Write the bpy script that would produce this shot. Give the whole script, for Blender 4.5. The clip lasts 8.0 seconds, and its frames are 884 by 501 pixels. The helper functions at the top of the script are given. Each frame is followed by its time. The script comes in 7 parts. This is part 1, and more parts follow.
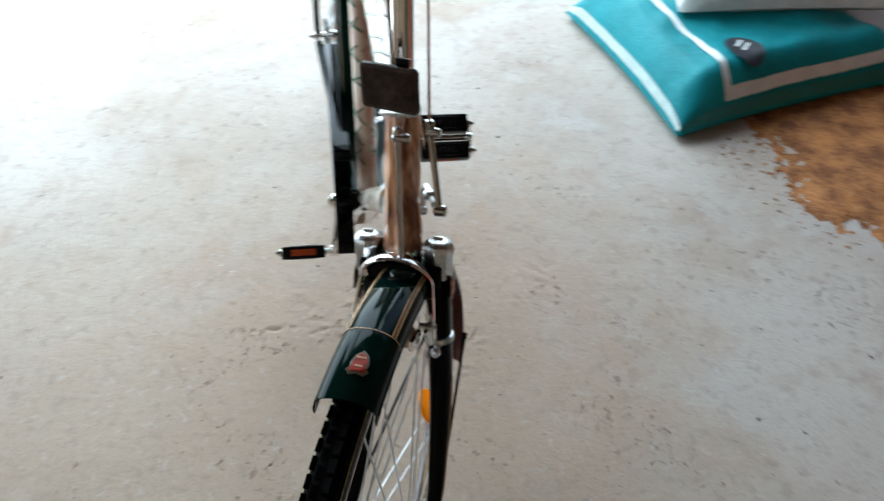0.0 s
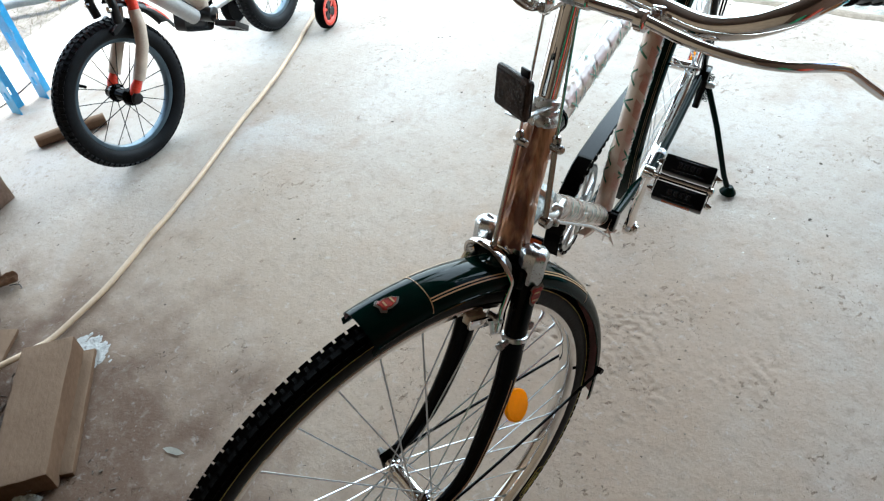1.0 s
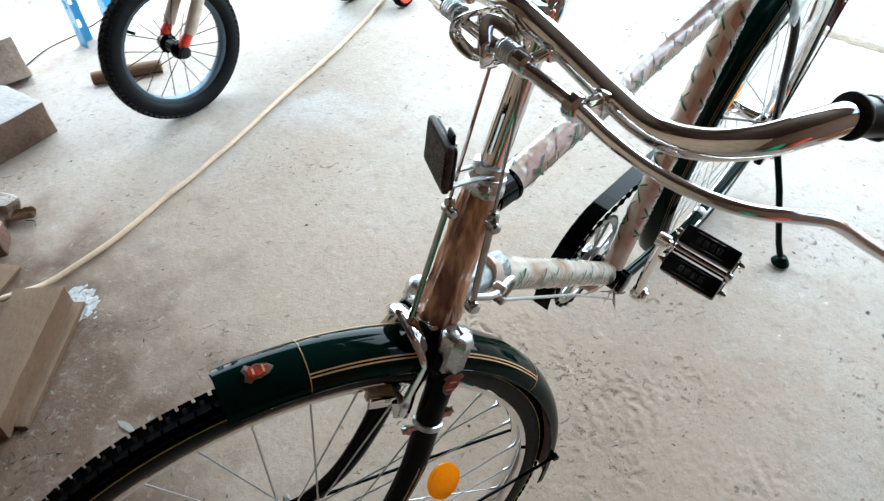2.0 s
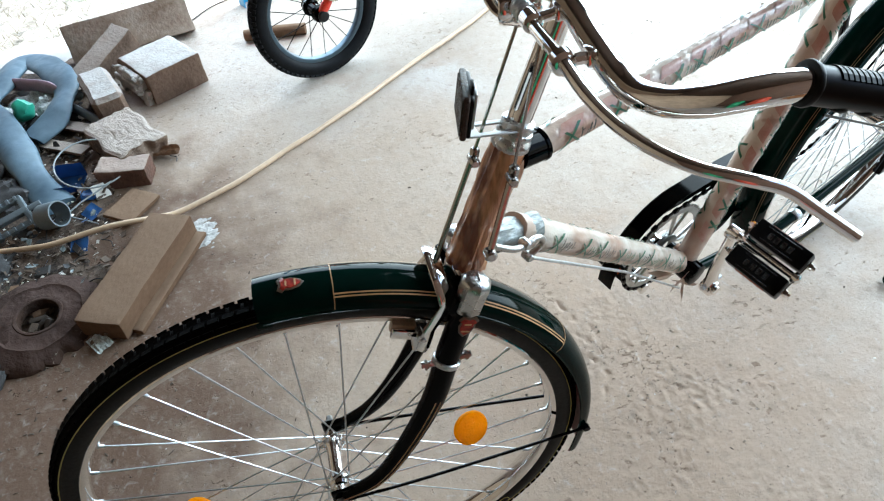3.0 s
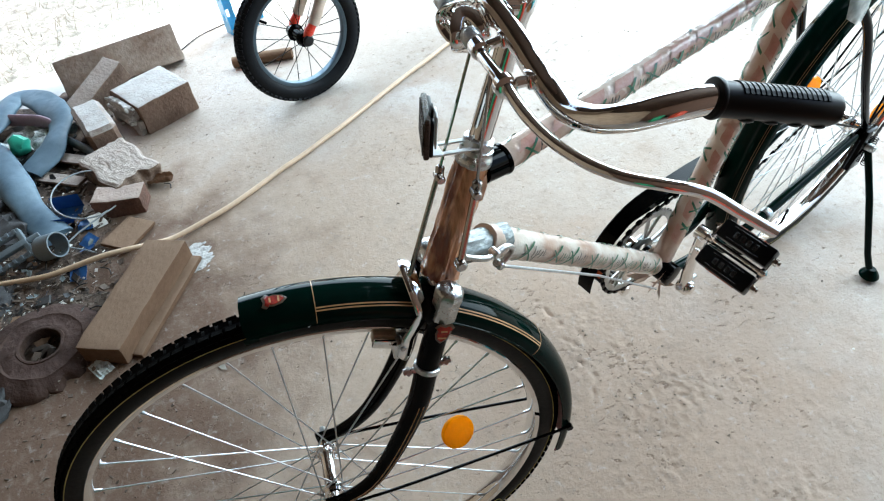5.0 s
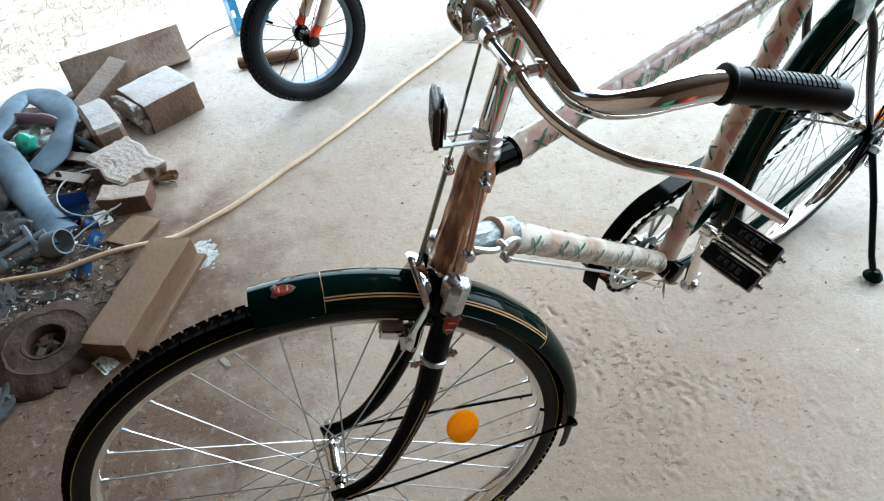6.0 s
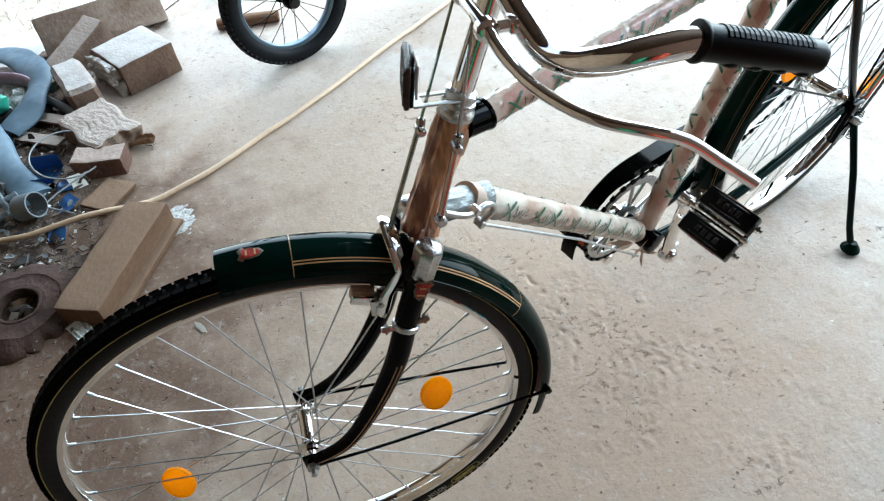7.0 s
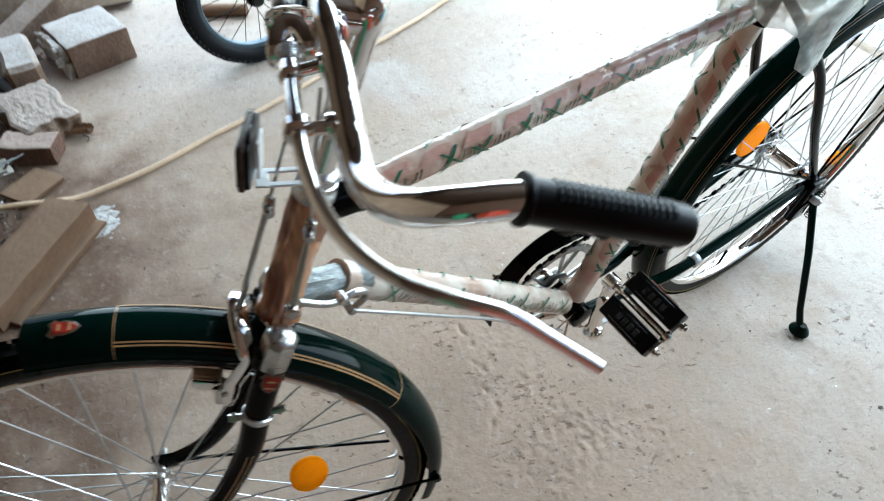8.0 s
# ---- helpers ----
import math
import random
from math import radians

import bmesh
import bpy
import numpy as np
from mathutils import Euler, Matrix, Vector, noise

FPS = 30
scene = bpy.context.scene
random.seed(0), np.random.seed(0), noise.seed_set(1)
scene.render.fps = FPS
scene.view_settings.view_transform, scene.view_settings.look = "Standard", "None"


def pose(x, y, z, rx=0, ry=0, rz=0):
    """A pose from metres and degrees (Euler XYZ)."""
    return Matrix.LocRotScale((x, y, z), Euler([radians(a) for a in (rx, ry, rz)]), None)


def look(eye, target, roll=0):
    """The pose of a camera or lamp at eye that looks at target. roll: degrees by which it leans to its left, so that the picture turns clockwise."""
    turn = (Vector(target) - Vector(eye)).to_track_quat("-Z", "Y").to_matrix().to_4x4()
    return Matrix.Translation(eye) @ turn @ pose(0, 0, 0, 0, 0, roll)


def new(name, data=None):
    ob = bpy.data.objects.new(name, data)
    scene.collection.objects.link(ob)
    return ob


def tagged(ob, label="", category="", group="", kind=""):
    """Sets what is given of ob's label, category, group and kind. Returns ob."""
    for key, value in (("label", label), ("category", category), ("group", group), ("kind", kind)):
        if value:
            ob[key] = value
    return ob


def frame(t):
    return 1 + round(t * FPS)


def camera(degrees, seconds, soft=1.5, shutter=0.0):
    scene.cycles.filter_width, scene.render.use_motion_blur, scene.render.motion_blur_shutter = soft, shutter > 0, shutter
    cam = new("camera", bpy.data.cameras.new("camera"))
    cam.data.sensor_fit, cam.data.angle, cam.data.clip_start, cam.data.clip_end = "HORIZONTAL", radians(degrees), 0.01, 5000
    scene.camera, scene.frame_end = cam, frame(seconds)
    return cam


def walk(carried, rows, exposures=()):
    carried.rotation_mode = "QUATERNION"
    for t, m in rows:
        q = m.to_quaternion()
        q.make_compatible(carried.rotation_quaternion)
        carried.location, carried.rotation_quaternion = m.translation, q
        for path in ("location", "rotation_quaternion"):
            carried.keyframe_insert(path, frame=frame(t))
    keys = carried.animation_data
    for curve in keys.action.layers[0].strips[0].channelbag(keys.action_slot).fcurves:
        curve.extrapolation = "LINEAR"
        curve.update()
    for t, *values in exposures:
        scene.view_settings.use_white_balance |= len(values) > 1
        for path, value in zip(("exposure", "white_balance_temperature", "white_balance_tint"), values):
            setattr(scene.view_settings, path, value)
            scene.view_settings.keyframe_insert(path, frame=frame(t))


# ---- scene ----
cam = camera(65.0, 8.0, soft=1.15, shutter=0.35)
PATH = [
    (0, (0.153, 0.147, 1.261), (-0.072, 1.479, -0.214), -2.8),
    (0.2, (0.198, 0.170, 1.264), (-0.284, 1.448, -0.200), -6.6),
    (0.5, (0.301, 0.173, 1.267), (-0.556, 1.328, -0.123), -7.0),
    (0.7, (0.405, 0.186, 1.278), (-0.656, 1.187, -0.090), -7.4),
    (0.8, (0.427, 0.199, 1.277), (-0.668, 1.147, -0.102), -7.9),
    (1, (0.445, 0.22, 1.273), (-0.68, 1.124, -0.111), -8.0),
    (1.5, (0.394, 0.334, 1.253), (-0.743, 1.17, -0.165), -4.8),
    (2.8, (0.525, 0.526, 1.241), (-0.846, 0.918, -0.161), -6.7),
    (3, (0.535, 0.516, 1.244), (-0.836, 0.861, -0.171), -7.5),
    (3.5, (0.553, 0.504, 1.255), (-0.814, 0.874, -0.158), -6.7),
    (4, (0.567, 0.501, 1.262), (-0.814, 0.884, -0.134), -7.8),
    (4.2, (0.573, 0.524, 1.263), (-0.818, 0.876, -0.131), -8.5),
    (5.3, (0.584, 0.536, 1.274), (-0.812, 0.895, -0.113), -10.2),
    (5.5, (0.591, 0.524, 1.27), (-0.82, 0.893, -0.098), -9.0),
    (6, (0.589, 0.523, 1.266), (-0.817, 0.879, -0.11), -9.6),
    (6.5, (0.586, 0.527, 1.257), (-0.786, 0.86, -0.159), -10.2),
    (7, (0.589, 0.538, 1.25), (-0.749, 0.904, -0.191), -8.2),
    (7.5, (0.596, 0.581, 1.262), (-0.787, 1.029, -0.112), -5.2),
    (7.8, (0.543, 0.637, 1.244), (-0.822, 1.075, -0.152), -3.1),
    (8, (0.494, 0.702, 1.236), (-0.824, 1.102, -0.214), -1.3),
]
walk(cam, [(t, look(eye, target, roll)) for t, eye, target, roll in PATH], exposures=[(0, 1.40), (0.5, 1.22), (1, 1.36), (1.7, 1.54), (3, 1.66), (4, 1.68), (5.5, 1.57), (6.5, 1.64), (7, 1.68), (7.5, 1.58), (8, 1.46)])

# ---- light ----
world = bpy.data.worlds.new("sky")
scene.world = world
world.use_nodes = True
wn = world.node_tree.nodes
sky = wn.new("ShaderNodeTexSky")
sky.sky_type = "NISHITA"
sky.sun_disc = False
sky.sun_elevation, sky.sun_rotation = radians(80.5), radians(-26.6)
sky.dust_density, sky.air_density = 2.5, 1.2
wn["Background"].inputs["Strength"].default_value = 0.15
world.node_tree.links.new(sky.outputs[0], wn["Background"].inputs[0])
sun = new("sun", bpy.data.lights.new("sun", "SUN"))
sun.data.energy, sun.data.angle, sun.data.color = 1.9, radians(4), (1.0, 0.97, 0.93)
sun.matrix_world = look((-0.6, 1.2, 8), (0, 0, 0))


def portal(name, place, target, w, h, power, tint):
    """Sky light that falls in through an open side of the shed."""
    ob = new(name, bpy.data.lights.new(name, "AREA"))
    ob.data.shape, ob.data.size, ob.data.size_y, ob.data.energy = "RECTANGLE", w, h, power
    ob.data.color = tint
    ob.matrix_world = look(place, target)
    return ob


portal("sky_light_side", (-2.60, 1.75, 1.00), (0.0, 1.5, 0.1), 3.4, 1.7, 46, (0.71, 0.90, 1.0))
portal("sky_light_back", (-0.9, 3.55, 1.75), (-0.5, 0.0, 0.2), 2.8, 2.3, 72, (0.71, 0.90, 1.0))


# ---- materials ----
def mat(name, base, rough=0.5, metal=0.0, var=0.0, scale=20.0, bump=0.0, bump_scale=None, second=None, coat=0.0, spec=0.5, stretch=(1, 1, 1), detail=6.0, jitter=0.0, contrast=(0.35, 0.65), fine_mix=0.35):
    """A principled surface: base mixed with second by noise of two sizes, and fine relief."""
    m = bpy.data.materials.new(name)
    m.use_nodes = True
    nt = m.node_tree
    n, l = nt.nodes, nt.links
    b = n["Principled BSDF"]
    b.inputs["Roughness"].default_value, b.inputs["Metallic"].default_value = rough, metal
    b.inputs["Coat Weight"].default_value, b.inputs["Coat Roughness"].default_value = coat, 0.05
    b.inputs["Specular IOR Level"].default_value = spec
    second = second or tuple(c * (1 - var) for c in base)
    co = n.new("ShaderNodeTexCoord")
    mp = n.new("ShaderNodeMapping")
    mp.inputs["Scale"].default_value = stretch
    l.new(co.outputs["Object"], mp.inputs["Vector"])
    big = n.new("ShaderNodeTexNoise")
    big.inputs["Scale"].default_value, big.inputs["Detail"].default_value = scale, detail
    fine = n.new("ShaderNodeTexNoise")
    fine.inputs["Scale"].default_value, fine.inputs["Detail"].default_value = scale * 7, 4
    l.new(mp.outputs[0], big.inputs["Vector"])
    l.new(mp.outputs[0], fine.inputs["Vector"])
    add = n.new("ShaderNodeMix")
    add.inputs[0].default_value = fine_mix
    l.new(big.outputs[0], add.inputs[2])
    l.new(fine.outputs[0], add.inputs[3])
    ramp = n.new("ShaderNodeMapRange")
    ramp.inputs[1].default_value, ramp.inputs[2].default_value = contrast
    l.new(add.outputs[0], ramp.inputs[0])
    mix = n.new("ShaderNodeMix")
    mix.data_type = "RGBA"
    mix.inputs[6].default_value, mix.inputs[7].default_value = (*base, 1), (*second, 1)
    l.new(ramp.outputs[0], mix.inputs[0])
    out = mix.outputs[2]
    if jitter:
        inf = n.new("ShaderNodeObjectInfo")
        hsv = n.new("ShaderNodeHueSaturation")
        jr = n.new("ShaderNodeMapRange")
        jr.inputs[3].default_value, jr.inputs[4].default_value = 1 - jitter, 1 + jitter
        l.new(inf.outputs["Random"], jr.inputs[0])
        l.new(jr.outputs[0], hsv.inputs["Value"])
        l.new(out, hsv.inputs["Color"])
        out = hsv.outputs[0]
    l.new(out, b.inputs["Base Color"])
    rr = n.new("ShaderNodeMapRange")
    rr.inputs[3].default_value, rr.inputs[4].default_value = rough * 0.8, min(1.0, rough * 1.25)
    l.new(fine.outputs[0], rr.inputs[0])
    l.new(rr.outputs[0], b.inputs["Roughness"])
    if bump:
        bn = n.new("ShaderNodeTexNoise")
        bn.inputs["Scale"].default_value, bn.inputs["Detail"].default_value = bump_scale or scale * 3, 5
        l.new(mp.outputs[0], bn.inputs["Vector"])
        bp = n.new("ShaderNodeBump")
        bp.inputs["Strength"].default_value, bp.inputs["Distance"].default_value = min(1.0, bump), 0.004
        l.new(bn.outputs[0], bp.inputs["Height"])
        l.new(bp.outputs[0], b.inputs["Normal"])
    return m


M_CHROME = mat("chrome", (0.84, 0.82, 0.80), 0.045, 1.0, 0.12, 30, 0.03, 60)
M_ROD = mat("dull_chrome_rod", (0.50, 0.47, 0.44), 0.22, 1.0, 0.3, 60)
M_ALLOY = mat("dull_alloy", (0.62, 0.62, 0.61), 0.28, 1.0, 0.3, 60, 0.15, 120)
M_ZINC = mat("zinc", (0.55, 0.56, 0.55), 0.33, 1.0, 0.3, 80, 0.1, 150)
M_STEEL = mat("spoke_steel", (0.66, 0.68, 0.70), 0.34, 1.0, 0.25, 90)
M_GREEN = mat("bottle_green_enamel", (0.0010, 0.0105, 0.0076), 0.05, 0.0, 0.4, 9, spec=0.065)
M_BLACK_ENAMEL = mat("black_enamel", (0.0010, 0.0012, 0.0012), 0.06, 0.0, 0.4, 15, spec=0.07)
M_MAROON = mat("primer_maroon", (0.19, 0.022, 0.016), 0.45, 0.0, 0.4, 25, 0.1)
M_GOLD = mat("gold_line", (0.62, 0.34, 0.15), 0.4, 0.0, 0.2, 60)
M_GOLD_DULL = mat("dull_gold_line", (0.20, 0.13, 0.06), 0.4, 0.0, 0.3, 60)
M_WORN_WHITE = mat("worn_white_print", (0.52, 0.52, 0.50), 0.6, 0.0, 0.3, 80)
M_YELLOW = mat("yellow_line", (0.58, 0.50, 0.14), 0.6, 0.0, 0.4, 60)
M_RUBBER = mat("tyre_rubber", (0.0014, 0.0013, 0.0013), 0.75, 0.0, 0.45, 40, 0.25, 200, spec=0.05)
M_RUBBER_SIDE = mat("tyre_side", (0.0042, 0.0036, 0.0036), 0.5, 0.0, 0.4, 30, 0.1, 120, spec=0.18)
M_GRIP = mat("grip_plastic", (0.0014, 0.0014, 0.0018), 0.32, 0.0, 0.3, 50, spec=0.14)
M_GRIP_GLOSS = mat("glossy_rubber", (0.006, 0.006, 0.0065), 0.22, 0.0, 0.3, 50, 0.3, 200, spec=0.5)
M_ORANGE = mat("orange_reflector", (1.0, 0.44, 0.004), 0.15, 0.0, 0.35, 130, 0.9, 260, spec=0.6)
M_RED_REFL = mat("amber_strip", (0.45, 0.06, 0.01), 0.25, 0.0, 0.4, 150, 0.4, 300)
M_SMOKE = mat("smoky_reflector", (0.030, 0.019, 0.015), 0.25, 0.0, 0.5, 90, 0.5, 300, second=(0.070, 0.046, 0.036), spec=0.1)
M_WHITE_METAL = mat("white_bracket", (0.78, 0.79, 0.78), 0.35, 0.2, 0.1, 50)
M_BADGE = mat("badge_red", (0.50, 0.030, 0.012), 0.35, 0.0, 0.7, 260, spec=0.3)
M_BADGE_DARK = mat("badge_dark", (0.10, 0.065, 0.04), 0.35)
M_PAD = mat("brake_pad_rubber", (0.60, 0.47, 0.34), 0.7, 0.0, 0.3, 60)
M_LEAD = mat("pale_plastic_cover", (0.12, 0.14, 0.14), 0.2, 0.1, 0.4, 34, 0.9, 60, second=(0.36, 0.40, 0.39), stretch=(0.5, 2, 2))


def wrap_material(name, base, second, streak, mark=None, grain=9, band=(0.38, 0.62)):
    """Paper and clear film wound on a tube: wrinkles along it, glossy film, faded print."""
    m = mat(name, base, 0.22, 0.0, 0.0, grain, 0.8, 45, second=second, coat=0.55, stretch=streak, contrast=band, fine_mix=0.06, detail=3)
    if mark:
        nt = m.node_tree
        n, l = nt.nodes, nt.links
        b = n["Principled BSDF"]
        old = b.inputs["Base Color"].links[0].from_socket
        no = n.new("ShaderNodeTexNoise")
        no.inputs["Scale"].default_value, no.inputs["Detail"].default_value = 24, 3
        co = n.new("ShaderNodeTexCoord")
        l.new(co.outputs["Object"], no.inputs["Vector"])
        rg = n.new("ShaderNodeMapRange")
        rg.inputs[1].default_value, rg.inputs[2].default_value = 0.60, 0.66
        rg.inputs[4].default_value = 0.45
        l.new(no.outputs[0], rg.inputs[0])
        mx = n.new("ShaderNodeMix")
        mx.data_type = "RGBA"
        mx.inputs[7].default_value = (*mark, 1)
        l.new(old, mx.inputs[6])
        l.new(rg.outputs[0], mx.inputs[0])
        l.new(mx.outputs[2], b.inputs["Base Color"])
    return m


M_WRAP_HEAD = wrap_material("brown_paper_wrap", (0.66, 0.31, 0.155), (0.19, 0.052, 0.024), (3.0, 3.0, 0.26), grain=17, band=(0.42, 0.57))
M_WRAP_TUBE = wrap_material("printed_film_wrap", (0.80, 0.68, 0.57), (0.54, 0.32, 0.235), (1, 1, 1), (0.28, 0.06, 0.03))
M_WRAP_PALE = wrap_material("pale_film_wrap", (0.68, 0.61, 0.52), (0.46, 0.30, 0.22), (1, 1, 1), (0.36, 0.14, 0.08), 13)
M_FLAP = mat("torn_paper", (0.66, 0.40, 0.26), 0.5, 0.0, 0.25, 60, 0.3, 120)
M_PRINT = mat("green_print", (0.012, 0.15, 0.065), 0.4, 0.0, 0.5, 60, coat=0.8)
M_PANEL = mat("faded_red_print", (0.52, 0.235, 0.18), 0.42, 0.0, 0.0, 70, 0.2, 90, second=(0.60, 0.36, 0.28), coat=0.6)
M_PRINT_DARK = mat("dark_print", (0.05, 0.045, 0.03), 0.45, 0.0, 0.4, 60, coat=0.8)


def paler_above(m, dust, amount=0.9, lo=0.55, hi=0.9):
    """The colour given as dust, mixed into the upward faces of a rough thing, thinned by noise."""
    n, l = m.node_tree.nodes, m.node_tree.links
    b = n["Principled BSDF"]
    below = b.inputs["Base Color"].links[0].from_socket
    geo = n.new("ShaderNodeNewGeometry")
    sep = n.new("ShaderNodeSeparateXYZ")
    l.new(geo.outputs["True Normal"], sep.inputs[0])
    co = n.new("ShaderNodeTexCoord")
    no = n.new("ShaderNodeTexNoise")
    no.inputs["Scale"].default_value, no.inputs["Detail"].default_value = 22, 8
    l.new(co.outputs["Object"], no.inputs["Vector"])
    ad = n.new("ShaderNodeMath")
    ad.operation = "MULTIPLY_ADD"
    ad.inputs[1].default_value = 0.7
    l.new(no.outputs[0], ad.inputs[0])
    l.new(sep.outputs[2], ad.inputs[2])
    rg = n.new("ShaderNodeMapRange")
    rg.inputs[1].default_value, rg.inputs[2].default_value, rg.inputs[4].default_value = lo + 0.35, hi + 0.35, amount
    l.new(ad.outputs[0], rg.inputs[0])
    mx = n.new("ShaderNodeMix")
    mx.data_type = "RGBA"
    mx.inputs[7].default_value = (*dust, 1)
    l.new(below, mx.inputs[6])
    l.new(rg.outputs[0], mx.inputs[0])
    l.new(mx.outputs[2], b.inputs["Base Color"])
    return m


def lit_through(m, colour, amount):
    """Clear coloured plastic also passes the light that falls on its back."""
    n, l = m.node_tree.nodes, m.node_tree.links
    tr, mx = n.new("ShaderNodeBsdfTranslucent"), n.new("ShaderNodeMixShader")
    tr.inputs[0].default_value, mx.inputs[0].default_value = (*colour, 1), amount
    l.new(n["Principled BSDF"].outputs[0], mx.inputs[1])
    l.new(tr.outputs[0], mx.inputs[2])
    l.new(mx.outputs[0], n["Material Output"].inputs[0])
    return m


lit_through(M_ORANGE, (1.0, 0.50, 0.01), 0.7)


def film_material():
    """Thin clear plastic bag: part see-through, part milky and glossy."""
    m = bpy.data.materials.new("clear_film")
    m.use_nodes = True
    n, l = m.node_tree.nodes, m.node_tree.links
    b = n["Principled BSDF"]
    b.inputs["Base Color"].default_value, b.inputs["Roughness"].default_value = (0.78, 0.86, 0.83, 1), 0.15
    no = n.new("ShaderNodeTexNoise")
    no.inputs["Scale"].default_value = 18
    rg = n.new("ShaderNodeMapRange")
    rg.inputs[1].default_value, rg.inputs[2].default_value, rg.inputs[3].default_value, rg.inputs[4].default_value = 0.35, 0.7, 0.45, 0.85
    l.new(no.outputs[0], rg.inputs[0])
    l.new(rg.outputs[0], b.inputs["Alpha"])
    return m


M_FILM = film_material()


def floor_material():
    """Worn dusty concrete: grey-tan, soft earth stains that also paint in warm bounce and dim light, fine mottling,
    crisp small pits that crowd in worn patches.
    """
    m = bpy.data.materials.new("dusty_concrete")
    m.use_nodes = True
    n, l = m.node_tree.nodes, m.node_tree.links
    b = n["Principled BSDF"]
    b.inputs["Roughness"].default_value, b.inputs["Specular IOR Level"].default_value = 0.82, 0.25
    co = n.new("ShaderNodeTexCoord").outputs["Object"]

    def cloud(scale, detail=5, distort=0.0, rough=0.55, squash=None):
        no = n.new("ShaderNodeTexNoise")
        no.inputs["Scale"].default_value, no.inputs["Detail"].default_value = scale, detail
        no.inputs["Distortion"].default_value, no.inputs["Roughness"].default_value = distort, rough
        if squash:
            mp = n.new("ShaderNodeMapping")
            mp.inputs["Scale"].default_value, mp.inputs["Rotation"].default_value = (squash, 1, 1), (0, 0, radians(-35))
            l.new(co, mp.inputs["Vector"])
            l.new(mp.outputs[0], no.inputs["Vector"])
        else:
            l.new(co, no.inputs["Vector"])
        return no.outputs[0]

    def span(value, lo, hi, a=0.0, z=1.0):
        rg = n.new("ShaderNodeMapRange")
        rg.interpolation_type = "SMOOTHSTEP"
        for k, q in enumerate((lo, hi, a, z)):
            rg.inputs[k + 1].default_value = q
        l.new(value, rg.inputs[0])
        return rg.outputs[0]

    def calc(op, p, q):
        mt = n.new("ShaderNodeMath")
        mt.operation = op
        for k, v in enumerate((p, q)):
            if isinstance(v, (int, float)):
                mt.inputs[k].default_value = v
            else:
                l.new(v, mt.inputs[k])
        return mt.outputs[0]

    def tint(below, colour, amount):
        mx = n.new("ShaderNodeMix")
        mx.data_type = "RGBA"
        mx.inputs[7].default_value = (*colour, 1)
        if isinstance(below, tuple):
            mx.inputs[6].default_value = (*below, 1)
        else:
            l.new(below, mx.inputs[6])
        l.new(amount, mx.inputs[0])
        return mx.outputs[2]

    def around(centre, wobble, scale, near, far, amount):
        """How much of a stain or painted tone lies here: full near its middle, ragged towards its rim."""
        vs = n.new("ShaderNodeVectorMath")
        vs.operation = "DISTANCE"
        vs.inputs[1].default_value = centre
        l.new(co, vs.inputs[0])
        return span(calc("SUBTRACT", vs.outputs["Value"], calc("MULTIPLY", cloud(scale, 9), wobble)), near, far, amount, 0.0)

    c = tint((0.455, 0.400, 0.352), (0.375, 0.310, 0.258), span(cloud(1.5, 6), 0.38, 0.62))
    c = tint(c, (0.47, 0.445, 0.425), span(cloud(3.1, 7, 0.4), 0.50, 0.70, 0, 0.65))
    c = tint(c, (0.315, 0.235, 0.180), span(cloud(5.5, 9, 0.5), 0.52, 0.74, 0, 0.60))
    # earth smear, its warm tone also painting in light bounced indoors
    c = tint(c, (0.40, 0.292, 0.212), around((-0.38, 0.18, 0.0), 0.9, 3.5, 0.20, 1.20, 0.78))
    c = tint(c, (0.40, 0.275, 0.195), around((-0.06, 1.12, 0.0), 0.8, 7.0, -0.20, 0.42, 0.60))
    # dark earth round the heap, deepened to paint in the corner's shade
    c = tint(c, (0.115, 0.062, 0.038), around((-0.74, -0.38, 0.0), 0.9, 7.0, 0.10, 0.60, 0.88))
    # fine mottling, paler rubbed spots and grains
    c = tint(c, (0.275, 0.215, 0.170), span(cloud(30, 8, 0.3, 0.7), 0.50, 0.70, 0, 0.55))
    c = tint(c, (0.535, 0.500, 0.465), span(cloud(47, 6, 0.6, 0.65), 0.56, 0.72, 0, 0.34))
    c = tint(c, (0.225, 0.165, 0.125), span(cloud(190, 4), 0.56, 0.70, 0, 0.50))
    # pits crowd where the skin of the floor is worn
    vs = n.new("ShaderNodeVectorMath")
    vs.operation = "DISTANCE"
    vs.inputs[1].default_value = (-0.06, 1.12, 0.0)
    l.new(co, vs.inputs[0])
    worn = span(vs.outputs["Value"], 0.05, 0.55, 0.032, 0.0)
    crowd = calc("ADD", span(cloud(3.7, 4, 0.3), 0.38, 0.66, -0.030, 0.068), worn)
    pit = span(calc("ADD", cloud(38, 6, 0.2, 0.62, 1.5), crowd), 0.655, 0.700)
    small = span(calc("ADD", cloud(105, 4, 0.2, 0.6), crowd), 0.695, 0.730)
    c = tint(c, (0.205, 0.135, 0.092), calc("MULTIPLY", pit, 0.58))
    c = tint(c, (0.150, 0.105, 0.075), calc("MULTIPLY", small, 0.75))
    c = tint(c, (0.56, 0.53, 0.50), span(cloud(105, 3, 0.4), 0.69, 0.73, 0, 0.30))
    l.new(c, b.inputs["Base Color"])
    grain = calc("ADD", calc("MULTIPLY", cloud(75, 8, 0.2, 0.7), 0.55), calc("MULTIPLY", cloud(14, 5), 0.6))
    height = calc("SUBTRACT", grain, calc("ADD", calc("MULTIPLY", pit, 0.60), calc("MULTIPLY", small, 0.4)))
    bp = n.new("ShaderNodeBump")
